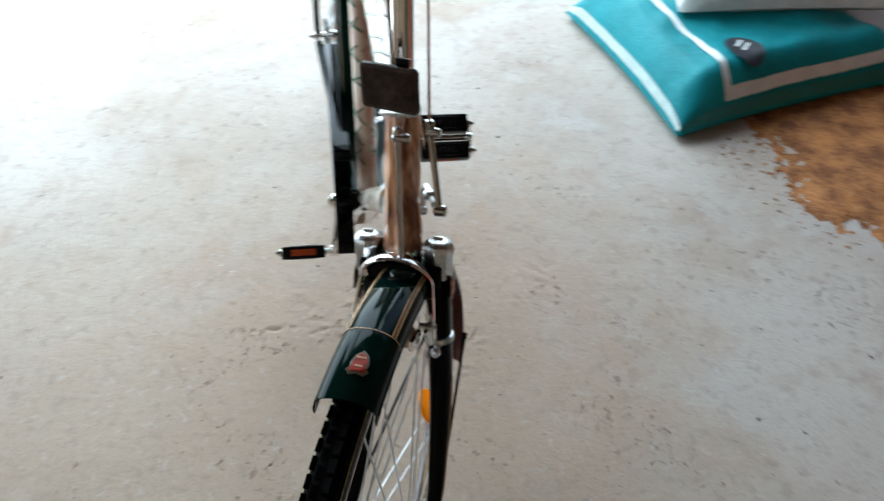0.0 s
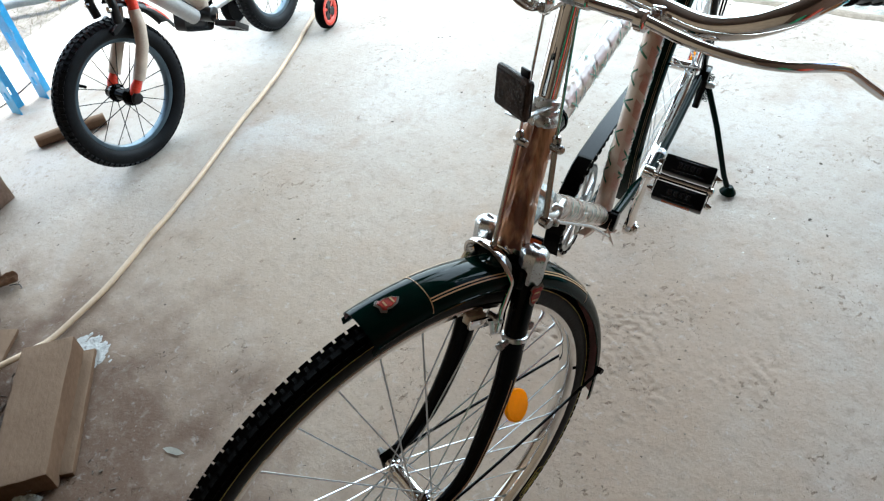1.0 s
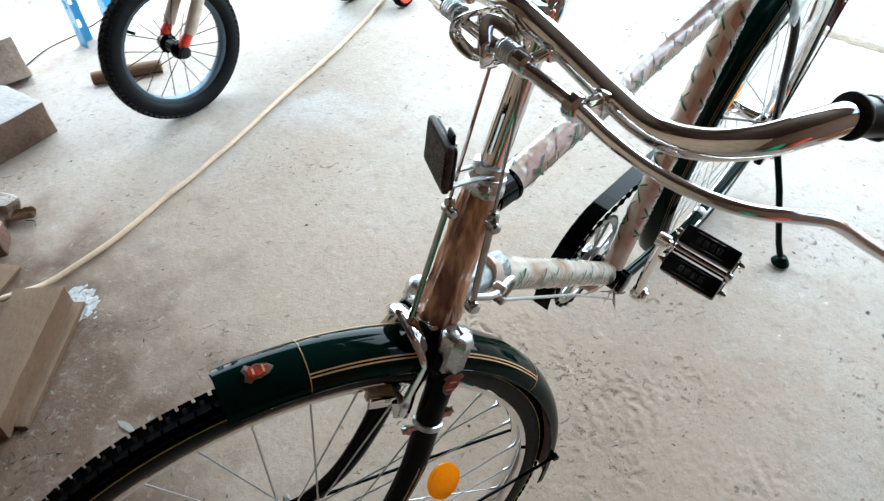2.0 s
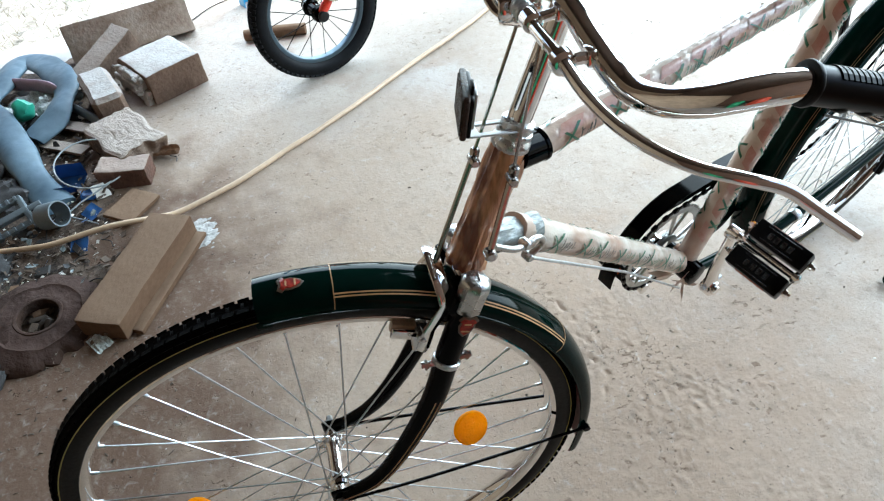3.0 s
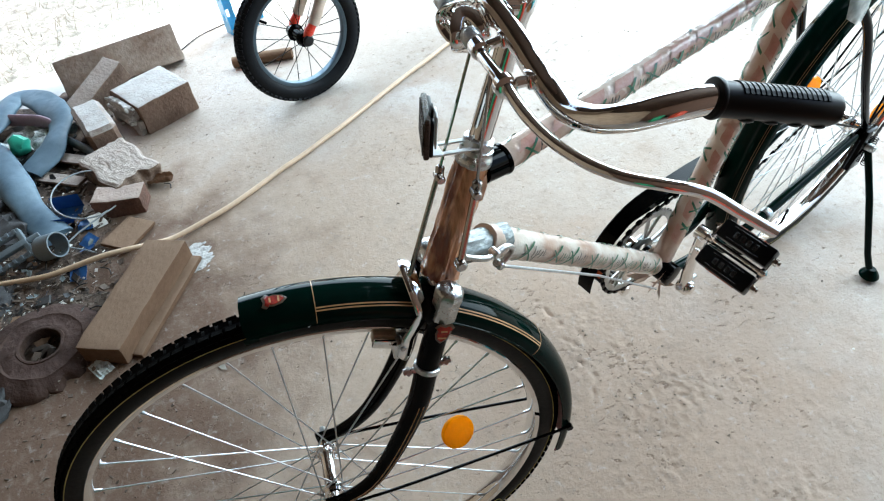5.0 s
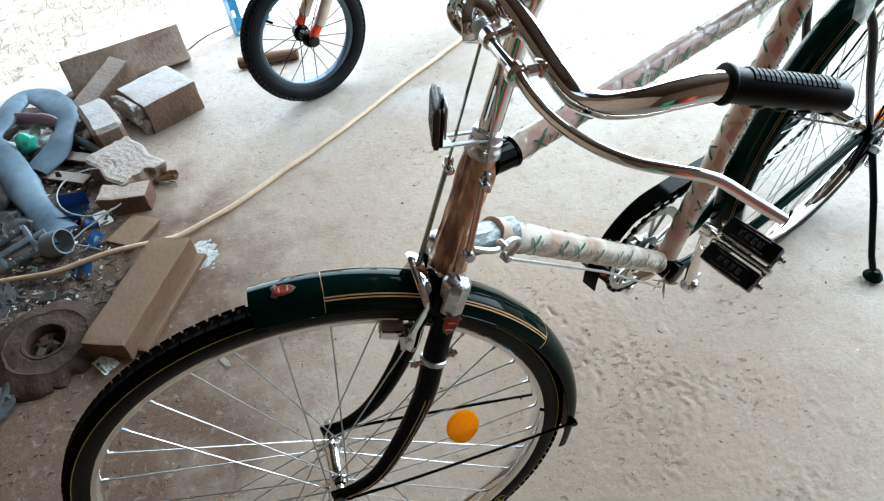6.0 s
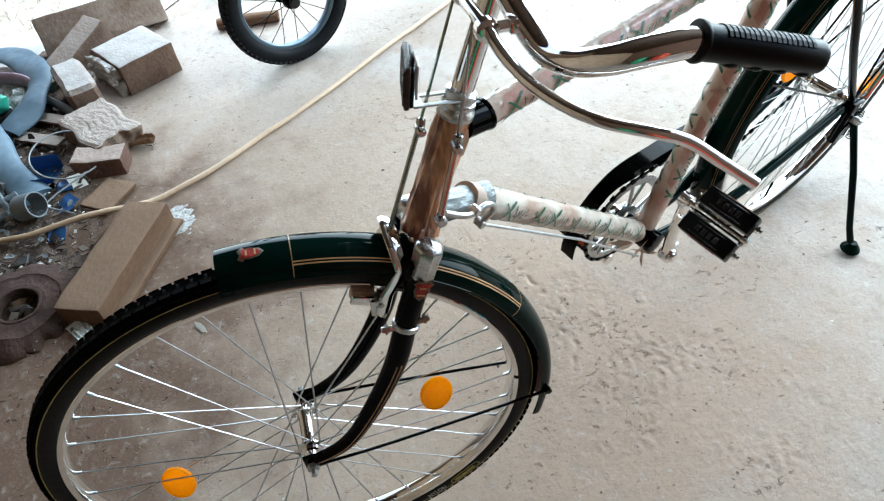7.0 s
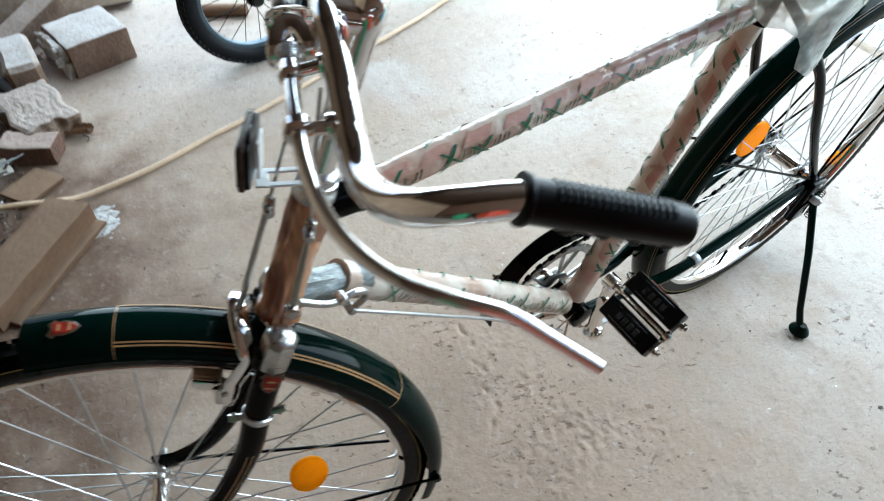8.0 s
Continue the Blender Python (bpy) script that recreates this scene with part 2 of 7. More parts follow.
    bp.inputs["Strength"].default_value, bp.inputs["Distance"].default_value = 0.85, 0.0042
    l.new(height, bp.inputs["Height"])
    l.new(bp.outputs[0], b.inputs["Normal"])
    return m


M_FLOOR = floor_material()
M_APRON = mat("pale_apron", (0.50, 0.50, 0.485), 0.9, 0.0, 0.12, 6, 0.2, 60)
M_GRASS_GROUND = mat("dry_grass_ground", (0.15, 0.15, 0.12), 0.9, 0.0, 0.0, 22, 1.0, 70, second=(0.40, 0.39, 0.35), contrast=(0.36, 0.56), fine_mix=0.5)
M_STRAW = mat("straw", (0.22, 0.20, 0.14), 0.8, 0.0, 0.5, 40)
M_WALL = mat("dark_brown_wall", (0.085, 0.038, 0.020), 0.85, 0.0, 0.25, 3, 0.4, 60)
M_WALL_TAN = mat("tan_plaster", (0.30, 0.205, 0.135), 0.88, 0.0, 0.0, 3, 0.4, 60, second=(0.20, 0.13, 0.082))
M_ROOF = mat("rusty_sheet", (0.045, 0.022, 0.012), 0.55, 0.3, 0.4, 5, 0.2)
M_HOSE = mat("cream_hose", (0.60, 0.42, 0.275), 0.45, 0.0, 0.25, 12, 0.1)
M_BEAM = paler_above(mat("mortar_beam", (0.38, 0.31, 0.255), 0.88, 0.0, 0.0, 8, 0.8, 70, second=(0.20, 0.135, 0.098), contrast=(0.40, 0.66)), (0.58, 0.57, 0.55), 0.8)
M_BRICK_PALE = paler_above(mat("pale_brick", (0.225, 0.142, 0.100), 0.85, 0.0, 0.0, 12, 0.8, 80, second=(0.125, 0.075, 0.050)), (0.47, 0.455, 0.43), 0.85, 0.45, 1.05)
M_BRICK_DULL = paler_above(mat("dull_brick", (0.215, 0.145, 0.105), 0.88, 0.0, 0.0, 16, 0.9, 80, second=(0.10, 0.062, 0.042)), (0.34, 0.30, 0.265), 0.6, 0.35, 1.0)
M_BRICK_RED = paler_above(mat("red_brick", (0.16, 0.072, 0.045), 0.85, 0.0, 0.0, 16, 0.9, 80, second=(0.075, 0.036, 0.024)), (0.37, 0.29, 0.24), 0.8, 0.3, 1.0)
M_WOOD = paler_above(mat("weathered_plank", (0.150, 0.088, 0.054), 0.9, 0.0, 0.0, 7, 0.5, 60, second=(0.105, 0.058, 0.035), stretch=(1, 1.6, 1.6), spec=0.1), (0.215, 0.140, 0.093), 0.85, 0.45, 1.02)
M_LOG = paler_above(mat("split_log", (0.25, 0.17, 0.12), 0.88, 0.0, 0.0, 22, 1.0, 90, second=(0.11, 0.066, 0.044), stretch=(1, 4, 4)), (0.44, 0.375, 0.325), 0.75, 0.25, 0.95)
M_RUST = paler_above(mat("rusted_iron", (0.040, 0.026, 0.021), 0.9, 0.0, 0.0, 11, 0.9, 70, second=(0.060, 0.034, 0.024), spec=0.08), (0.080, 0.052, 0.045), 0.6, 0.60, 1.0)
M_TUBE_RUBBER = mat("inner_tube_rubber", (0.120, 0.185, 0.230), 0.5, 0.0, 0.0, 5, 0.25, 30, second=(0.060, 0.105, 0.140), spec=0.35)
M_MAUVE = mat("mauve_tube", (0.25, 0.17, 0.21), 0.5, 0.0, 0.3, 20)
M_PVC = mat("grey_pvc", (0.15, 0.18, 0.195), 0.5, 0.0, 0.3, 30)
M_BLUE_PLASTIC = mat("blue_plastic", (0.02, 0.09, 0.25), 0.35, 0.0, 0.3, 30)
M_GREEN_PLASTIC = mat("sea_green_plastic", (0.03, 0.40, 0.27), 0.35, 0.0, 0.2, 30)
M_GREY_WIRE = mat("grey_wire", (0.27, 0.29, 0.29), 0.4, 0.0, 0.2, 30)
M_BLUE_STEEL = mat("blue_painted_steel", (0.008, 0.33, 0.62), 0.35, 0.0, 0.25, 14, coat=0.4)
M_DEBRIS = mat("mixed_litter", (0.11, 0.078, 0.056), 0.85, 0.0, 0.5, 30, jitter=0.6)
M_DARK_DEBRIS = mat("dark_litter", (0.035, 0.033, 0.032), 0.7, 0.0, 0.5, 30, jitter=0.5)
M_LIME = mat("lime_powder", (0.52, 0.50, 0.47), 0.95, 0.0, 0.3, 60, 0.8, 120)
M_PAPER = mat("paper_scrap", (0.70, 0.67, 0.60), 0.8, 0.0, 0.2, 60)
M_SOIL = mat("brown_soil", (0.46, 0.185, 0.055), 0.95, 0.0, 0.0, 13, 1.0, 110, second=(0.150, 0.050, 0.014), contrast=(0.36, 0.60))
M_SOIL_DULL = mat("dusty_clod", (0.30, 0.235, 0.175), 0.95, 0.0, 0.4, 40, 0.8, 120)
M_SACK = mat("teal_woven_sack", (0.0, 0.25, 0.285), 0.55, 0.0, 0.25, 7, 0.5, 160, spec=0.22)
M_SACK_DARK = mat("teal_border", (0.004, 0.20, 0.21), 0.5, 0.0, 0.3, 9, 0.5, 160)
M_SACK_LINE = mat("white_print", (0.70, 0.74, 0.73), 0.55, 0.0, 0.2, 25, 0.3, 160)
M_SACK_EDGE = mat("pale_hem", (0.50, 0.62, 0.60), 0.6, 0.0, 0.25, 40, 0.6, 160)
M_SACK_RED = mat("red_print_sack", (0.45, 0.045, 0.016), 0.5, 0.0, 0.3, 9, 0.4, 120)
M_SACK_GREEN = mat("green_print_sack", (0.006, 0.19, 0.075), 0.5, 0.0, 0.3, 9, 0.4, 120)
M_SACK_DISC = mat("dark_printed_disc", (0.02, 0.022, 0.03), 0.5, 0.0, 0.3, 20)
M_KID_WRAP = mat("foam_wrap", (0.55, 0.43, 0.34), 0.6, 0.0, 0.25, 30, 0.5, 60)
M_KID_RED = mat("orange_red_plastic", (0.80, 0.045, 0.02), 0.28, 0.0, 0.2, 20, coat=0.5)
M_KID_SILVER = mat("silver_grey_paint", (0.40, 0.39, 0.38), 0.38, 0.3, 0.2, 20)
M_KID_TYRE = mat("child_tyre_rubber", (0.006, 0.007, 0.009), 0.55, 0.0, 0.4, 60, 0.2, 200, spec=0.16)
M_KID_PLASTIC = mat("child_black_plastic", (0.006, 0.006, 0.007), 0.3, 0.0, 0.3, 50, spec=0.35)
M_KID_RIM = mat("blue_grey_rim", (0.085, 0.125, 0.155), 0.32, 0.7, 0.3, 20)


# ---- shaping helpers ----
def link_mesh(name, bm, mats, smooth=True):
    me = bpy.data.meshes.new(name)
    bmesh.ops.recalc_face_normals(bm, faces=bm.faces)
    bm.to_mesh(me)
    bm.free()
    for m in mats if isinstance(mats, (list, tuple)) else [mats]:
        me.materials.append(m)
    if smooth:
        me.polygons.foreach_set("use_smooth", [True] * len(me.polygons))
        me.set_sharp_from_angle(angle=radians(38))
    return me


def part(name, bm, material, parent, label="", m=None, smooth=True):
    """One mesh object under a thing or under a part."""
    me = bm if isinstance(bm, bpy.types.Mesh) else link_mesh(name, bm, material, smooth)
    ob = new(name, me)
    ob.parent = parent
    if m is not None:
        ob.matrix_basis = m
    return tagged(ob, label)


def thing(name, label, category, m=None, group="", kind="", mesh=None, material=None, smooth=True):
    """A top-level thing: an Empty for its parts, or one mesh."""
    ob = new(name, link_mesh(name, mesh, material, smooth) if mesh is not None else None)
    if m is not None:
        ob.matrix_basis = m
    return tagged(ob, label, category, group, kind)


def curve_points(pts, per=6, closed=False):
    """A smooth line through the given points."""
    p = [Vector(a) for a in pts]
    n = len(p)
    out = []
    for i in range(n if closed else n - 1):
        a, b, c, d = (p[(i + k) % n] if closed else p[min(max(i + k, 0), n - 1)] for k in (-1, 0, 1, 2))
        for j in range(per):
            t = j / per
            out.append(0.5 * (2 * b + (c - a) * t + (2 * a - 5 * b + 4 * c - d) * t * t + (3 * b - a - 3 * c + d) * t ** 3))
    if not closed:
        out.append(p[-1])
    return out


def sweep(bm, line, radii, seg=12, closed=False, flat=1.0, cap=True, mi=0):
    """A tube along a line; radii is a number or one for each point; flat squeezes its second axis."""
    line = [Vector(a) for a in line]
    n = len(line)
    if not isinstance(radii, (list, tuple)):
        radii = [radii] * n
    tang = [((line[(i + 1) % n] - line[i - 1]) if closed else (line[min(i + 1, n - 1)] - line[max(i - 1, 0)])).normalized() for i in range(n)]
    ref = Vector((0, 0, 1)) if abs(tang[0].z) < 0.9 else Vector((1, 0, 0))
    u = (ref - tang[0] * ref.dot(tang[0])).normalized()
    rings = []
    for i in range(n):
        u = (u - tang[i] * u.dot(tang[i])).normalized()
        w = tang[i].cross(u)
        rings.append([bm.verts.new(line[i] + (u * math.cos(a) + w * math.sin(a) * flat) * radii[i]) for a in (2 * math.pi * k / seg for k in range(seg))])
    for i in range(n if closed else n - 1):
        a, b = rings[i], rings[(i + 1) % n]
        for k in range(seg):
            f = bm.faces.new((a[k], a[(k + 1) % seg], b[(k + 1) % seg], b[k]))
            f.material_index = mi
    if cap and not closed:
        bm.faces.new(rings[0][::-1]).material_index = mi
        bm.faces.new(rings[-1]).material_index = mi
    return bm


def tube(line, radii, seg=12, per=0, **k):
    return sweep(bmesh.new(), curve_points(line, per) if per else line, radii, seg, **k)


def lathe(bm, profile, seg=24, m=None, closed=False, mi=None):
    """Turn a profile of (radius, height) round the z axis of m."""
    m = m or Matrix()
    rings = [[bm.verts.new(m @ Vector((r * math.cos(a), r * math.sin(a), h))) for a in (2 * math.pi * k / seg for k in range(seg))] for r, h in profile]
    n = len(rings)
    for i in range(n if closed else n - 1):
        a, b = rings[i], rings[(i + 1) % n]
        for k in range(seg):
            f = bm.faces.new((a[k], a[(k + 1) % seg], b[(k + 1) % seg], b[k]))
            if mi:
                f.material_index = mi[i]
    if not closed:
        bm.faces.new(rings[0][::-1])
        bm.faces.new(rings[-1])
    return bm


def turned(profile, seg=24, m=None, **k):
    return lathe(bmesh.new(), profile, seg, m, **k)


def along(a, b):
    """A pose at a whose z axis points to b."""
    return Matrix.Translation(a) @ (Vector(b) - Vector(a)).to_track_quat("Z", "Y").to_matrix().to_4x4()


def rod(bm, a, b, r, seg=8):
    return lathe(bm, [(r, 0), (r, (Vector(b) - Vector(a)).length)], seg, along(a, b))


def block(bm, size, m=None, bevel=0.0, seg=2, rough=0.0, cuts=0, seed=0):
    """A box with rounded edges, made uneven where rough is given."""
    b = bmesh.new()
    bmesh.ops.create_cube(b, size=1.0)
    bmesh.ops.scale(b, vec=size, verts=b.verts)
    if bevel:
        bmesh.ops.bevel(b, geom=b.edges[:], offset=bevel, segments=seg, affect="EDGES", profile=0.6)
    if cuts:
        bmesh.ops.subdivide_edges(b, edges=b.edges[:], cuts=cuts, use_grid_fill=True)
    if rough:
        for v in b.verts:
            v.co += noise.noise_vector(v.co * 14 + Vector((seed * 7.1, 0, 0))) * rough + noise.noise_vector(v.co * 45 + Vector((seed, 3, 0))) * rough * 0.4
    bmesh.ops.transform(b, matrix=m or Matrix(), verts=b.verts)
    me = bpy.data.meshes.new("tmp")
    b.to_mesh(me)
    b.free()
    bm.from_mesh(me)
    bpy.data.meshes.remove(me)
    return bm


def box(*a, **k):
    return block(bmesh.new(), *a, **k)


def frame_at(place, ahead, up=(0, 0, 1)):
    """A pose with x along ahead and z near up."""
    x = Vector(ahead).normalized()
    y = Vector(up).cross(x).normalized()
    z = x.cross(y)
    return Matrix.Translation(place) @ Matrix((x, y, z)).transposed().to_4x4()


# ---- the shed: floor, ground outside, unseen walls and roof ----
FLOOR_EDGE = -2.42


def slab(x0, x1, y0, y1, z0, z1, bevel=0.0):
    return box((x1 - x0, y1 - y0, z1 - z0), pose((x0 + x1) / 2, (y0 + y1) / 2, (z0 + z1) / 2), bevel=bevel)


def ruled(lo, hi, a, b, coarse, fine):
    """Grid lines from lo to hi, fine between a and b."""
    out, x = [], lo
    while x < hi - 1e-6:
        out.append(x)
        x += fine if a <= x < b else coarse
    return out + [hi]


def edge_shift(y):
    """The outer edge of the floor runs askew."""
    return max(-0.55, min(0.30, 0.192 - 0.52 * y))


CRACK = [(-0.43, 1.00), (-0.346, 1.020), (-0.30, 1.004), (-0.262, 1.018), (-0.224, 1.008), (-0.176, 1.014), (-0.13, 0.985)]


def crack_depth(x, y):
    """A broken ridge line runs through the worn patch."""
    best = 9.0
    for (ax, ay), (bx, by) in zip(CRACK, CRACK[1:]):
        t = max(0.0, min(1.0, ((x - ax) * (bx - ax) + (y - ay) * (by - ay)) / ((bx - ax) ** 2 + (by - ay) ** 2)))
        best = min(best, math.hypot(x - ax - t * (bx - ax), y + 0.012 * noise.noise((x * 30, 2, 0)) - ay - t * (by - ay)))
    return max(0.0, 1 - best / 0.008) * max(0.0, min(1.0, 0.45 + 2.2 * noise.noise((x * 40, y * 40, 13))))


def north_edge(x):
    """The far end of the floor runs askew too."""
    return max(2.45, min(3.0, 2.93 + 0.25 * x))


def concrete_floor():
    """The floor is churned where feet and wheels have broken its skin."""
    bm = bmesh.new()
    xs, ys = ruled(FLOOR_EDGE, 2.1, -0.62, 0.60, 0.045, 0.0042), ruled(-1.5, 2.95, 0.85, 1.45, 0.045, 0.0042)
    grid = []
    for i, x in enumerate(xs):
        row = []
        for y in ys:
            px = x + edge_shift(y) * max(0.0, 1 - (x - FLOOR_EDGE) / 0.75) + (0.008 * noise.noise((y * 9, 0, 0)) if i == 0 else 0)
            py = y + (north_edge(x) - 2.95) * max(0.0, (y - 1.6) / 1.35)
            z = 0.0015 * noise.noise((x * 5, y * 5, 0))
            worn = max(0.0, min(1.0, 1.15 - math.hypot((x + 0.06) / 0.44, (y - 1.12 - 0.25 * (x + 0.06)) / 0.20) + 0.9 * noise.noise((x * 8, y * 9, 7))))
            if worn > 0 and -0.62 < x < 0.60 and 0.85 < y < 1.45:
                clump = max(0.0, min(1.0, 0.45 + 1.6 * noise.noise((x * 11 + y * 5, y * 15, 21))))
                chip = noise.noise((x * 30 + y * 22, y * 42, 3)) + 0.8 * noise.noise((x * 62, y * 80, 9)) + 0.6 * noise.noise((x * 130, y * 150, 5))
                z += worn * clump * 0.0027 * max(-1.1, min(0.45, 1.5 * chip))
                z -= 0.0050 * crack_depth(x, y)
            row.append(bm.verts.new((px, py, z)))
        grid.append(row)
    nx, ny = len(xs) - 1, len(ys) - 1
    for i in range(nx):
        for j in range(ny):
            bm.faces.new((grid[i][j], grid[i + 1][j], grid[i + 1][j + 1], grid[i][j + 1]))
    edge = [grid[i][0] for i in range(nx + 1)] + [grid[nx][j] for j in range(1, ny + 1)] + [grid[i][ny] for i in range(nx - 1, -1, -1)] + [grid[0][j] for j in range(ny - 1, 0, -1)]
    low = [bm.verts.new((v.co.x, v.co.y, -0.12)) for v in edge]
    for k in range(len(edge)):
        bm.faces.new((edge[k], low[k], low[(k + 1) % len(edge)], edge[(k + 1) % len(edge)]))
    bm.faces.new(low)
    return bm


thing("floor", "worn dusty grey concrete shed floor with earth stains", "floor", kind="structure", mesh=concrete_floor(), material=M_FLOOR)
bm = bmesh.new()
bmesh.ops.create_grid(bm, x_segments=60, y_segments=60, size=60)
for v in bm.verts:
    v.co.z = -0.035 + 0.012 * noise.noise(v.co * 0.7)
thing("ground", "sunlit ground with dry grass outside the shed", "ground", kind="structure", mesh=bm, material=M_GRASS_GROUND)
# unseen walls, eave sheet and roof, added to shape light and reflections
thing("closing_wall_east", "unseen dark brown wall added to close the shed", "wall", kind="structure", mesh=slab(2.1, 2.3, -1.7, 3.6, -0.1, 3.1), material=M_WALL)
thing("closing_wall_south", "unseen tan wall added to close the shed", "wall", kind="structure", mesh=slab(-2.42, 2.1, -1.7, -1.5, -0.1, 3.1), material=M_WALL_TAN)
thing("closing_wall_west", "unseen tan wall added to close the shed", "wall", kind="structure", mesh=slab(-2.62, -2.42, -1.7, -0.55, -0.1, 3.1), material=M_WALL_TAN)
thing("eave_blocker", "unseen sheet added to cut the light from the open side", "wall", kind="structure", mesh=slab(-2.56, -2.50, -0.55, 3.6, 2.05, 3.1), material=M_ROOF)
thing("ceiling", "unseen dark sheet roof over the open shed", "ceiling", kind="structure", mesh=slab(-2.5, 2.35, -1.75, 3.65, 3.1, 3.2), material=M_ROOF)


# ---- the large bicycle ----
# Its own axes: x to the rear, y to its right, z up in the plane of its frame.
BIKE = Matrix.Translation((-0.1967, 1.1407, 0.0)) @ Matrix(((-math.sin(radians(16.34)), -math.cos(radians(16.34)) * math.cos(radians(6.33)), math.cos(radians(16.34)) * math.sin(radians(6.33))), (math.cos(radians(16.34)), -math.sin(radians(16.34)) * math.cos(radians(6.33)), math.sin(radians(16.34)) * math.sin(radians(6.33))), (0.0, math.sin(radians(6.33)), math.cos(radians(6.33))))).to_4x4()
HB, HT = Vector((-0.520, 0, 0.672)), Vector((-0.437, 0, 0.883))
STEER_AXIS = (HT - HB).normalized()
STEER = Matrix.Translation(HB) @ Matrix.Rotation(radians(-23.7), 4, STEER_AXIS) @ Matrix.Translation(-HB)
BB, REAR, FRONT = Vector((-0.030, 0, 0.318)), Vector((0.540, 0.015, 0.353)), Vector((-0.716, 0, 0.360))
R_TYRE = 0.356
# the fork is bent a little, so the front wheel stands more upright than the head tube
WHEEL_TURN = Matrix.Rotation(radians(3.3), 4, (0.9273, -0.3721, 0.0419)) @ Matrix.Rotation(radians(-23.7), 4, STEER_AXIS)
WHEEL_AT = Matrix.Translation((-0.7145, 0.0385, 0.3492)) @ WHEEL_TURN @ Matrix.Translation(-FRONT)

bike = thing("bicycle", "black-green roadster bicycle with film-wrapped frame leaning on its side stand", "bicycle", BIKE)


def head_at(z):
    return HB + STEER_AXIS * ((z - HB.z) / STEER_AXIS.z)


def wheel_ring(profile, seg, mi=None):
    """A ring turned round the axle (y) from a closed profile of (radius, side)."""
    return turned(profile, seg, pose(0, 0, 0, 90), closed=True, mi=mi)


def tyre_mesh():
    r0, w = R_TYRE - 0.0185, 0.0185
    prof = []
    for k in range(18):
        a = 2 * math.pi * k / 18
        prof.append((r0 + (w if math.cos(a) > 0 else 0.0215) * math.cos(a), w * math.sin(a)))
    bm = wheel_ring(prof, 120, [0 if 18 - 4 <= k or k < 3 else 1 for k in range(18)])
    n = 138
    for k in range(n):
        for row, (off, shift) in enumerate(((-0.0128, 0.0), (-0.0043, 0.5), (0.0043, 0.0), (0.0128, 0.5))):
            a = 2 * math.pi * (k + shift) / n
            lift = math.sqrt(w * w - off * off)
            m = Matrix.Rotation(-a, 4, "Y") @ Matrix.Translation((r0 + lift + 0.0006, off, 0)) @ Matrix.Rotation(-off / w * 0.9, 4, "Z")
            c = [bm.verts.new(m @ Vector((x, y, z))) for x in (-0.0016, 0.0004) for y in (-0.0036, 0.0036) for z in (-0.0062, 0.0062)]
            for f in ((4, 5, 7, 6), (0, 1, 5, 4), (2, 6, 7, 3), (0, 4, 6, 2), (1, 3, 7, 5)):
                bm.faces.new([c[i] for i in f])
    return bm


def rim_mesh():
    return wheel_ring([(0.3245, -0.0146), (0.3240, -0.0128), (0.319, -0.0108), (0.3150, 0.0), (0.319, 0.0108), (0.3240, 0.0128), (0.3245, 0.0146), (0.3232, 0.0158), (0.3165, 0.0146), (0.3125, 0.008), (0.3115, 0.0), (0.3125, -0.008), (0.3165, -0.0146), (0.3232, -0.0158)], 120)


def hub_mesh(half, barrel, flange):
    p = [(0.0046, -half - 0.028), (0.0046, -half - 0.012), (0.0095, -half - 0.0115), (0.0095, -half - 0.003), (0.013, -half - 0.002), (0.015, -half + 0.002), (flange, -half + 0.003), (flange, -half + 0.006), (barrel * 1.2, -half + 0.009), (barrel, -half + 0.018), (barrel, 0)]
    return turned(p + [(r, -h) for r, h in p[-2::-1]], 24, pose(0, 0, 0, 90))


def spoke_mesh(side, lead, half, flange):
    """One spoke from a flange hole to its nipple in the rim, with a bent head."""
    bm = bmesh.new()
    t = radians(62) * (1 if lead else -1)
    a = Vector((flange * 0.86 * math.cos(t), side * (half - 0.004 + (0.0025 if lead else -0.0005)), flange * 0.86 * math.sin(t)))
    b = Vector((0.309, side * 0.003, 0))
    rod(bm, a, b, 0.00115, 6)
    d = (b - a).normalized()
    lathe(bm, [(0.0021, 0), (0.0023, 0.012), (0.0016, 0.016)], 8, along(b - d * 0.006, b + d))
    rod(bm, a, a - Vector((0, side * 0.006, 0)), 0.0014, 6)
    return link_mesh("spoke", bm, M_STEEL)


def build_wheel(name, centre, m, half, barrel, flange, count, label):
    """The rim is the wheel's own mesh; tyre, line, hub and spokes go under it."""
    w = part(name, rim_mesh(), M_CHROME, bike, label, m @ Matrix.Translation(centre))
    part("tyre", tyre_mesh(), [M_RUBBER, M_RUBBER_SIDE], w, "black tyre with a block tread")
    for s in (-1, 1):
        part("pinstripe", wheel_ring([(R_TYRE - 0.0105 + 0.0006 * math.cos(a), s * 0.0168 + 0.0005 * math.sin(a)) for a in (0, 1.57, 3.14, 4.71)], 120), M_YELLOW, w, "thin yellow line on the tyre")
    part("hub", hub_mesh(half, barrel, flange), M_CHROME, w)
    kinds = [spoke_mesh(s, ld, half, flange) for s in (-1, 1) for ld in (True, False)]
    for k in range(count):
        ob = part("spoke", kinds[k % 4], None, w)
        ob.matrix_basis = Matrix.Rotation(2 * math.pi * k / count, 4, "Y")
    part("valve", tube([(0.312, 0, 0), (0.274, 0, 0)], 0.0032, 8), M_RUBBER, w, m=Matrix.Rotation(radians(95), 4, "Y"))
    return w


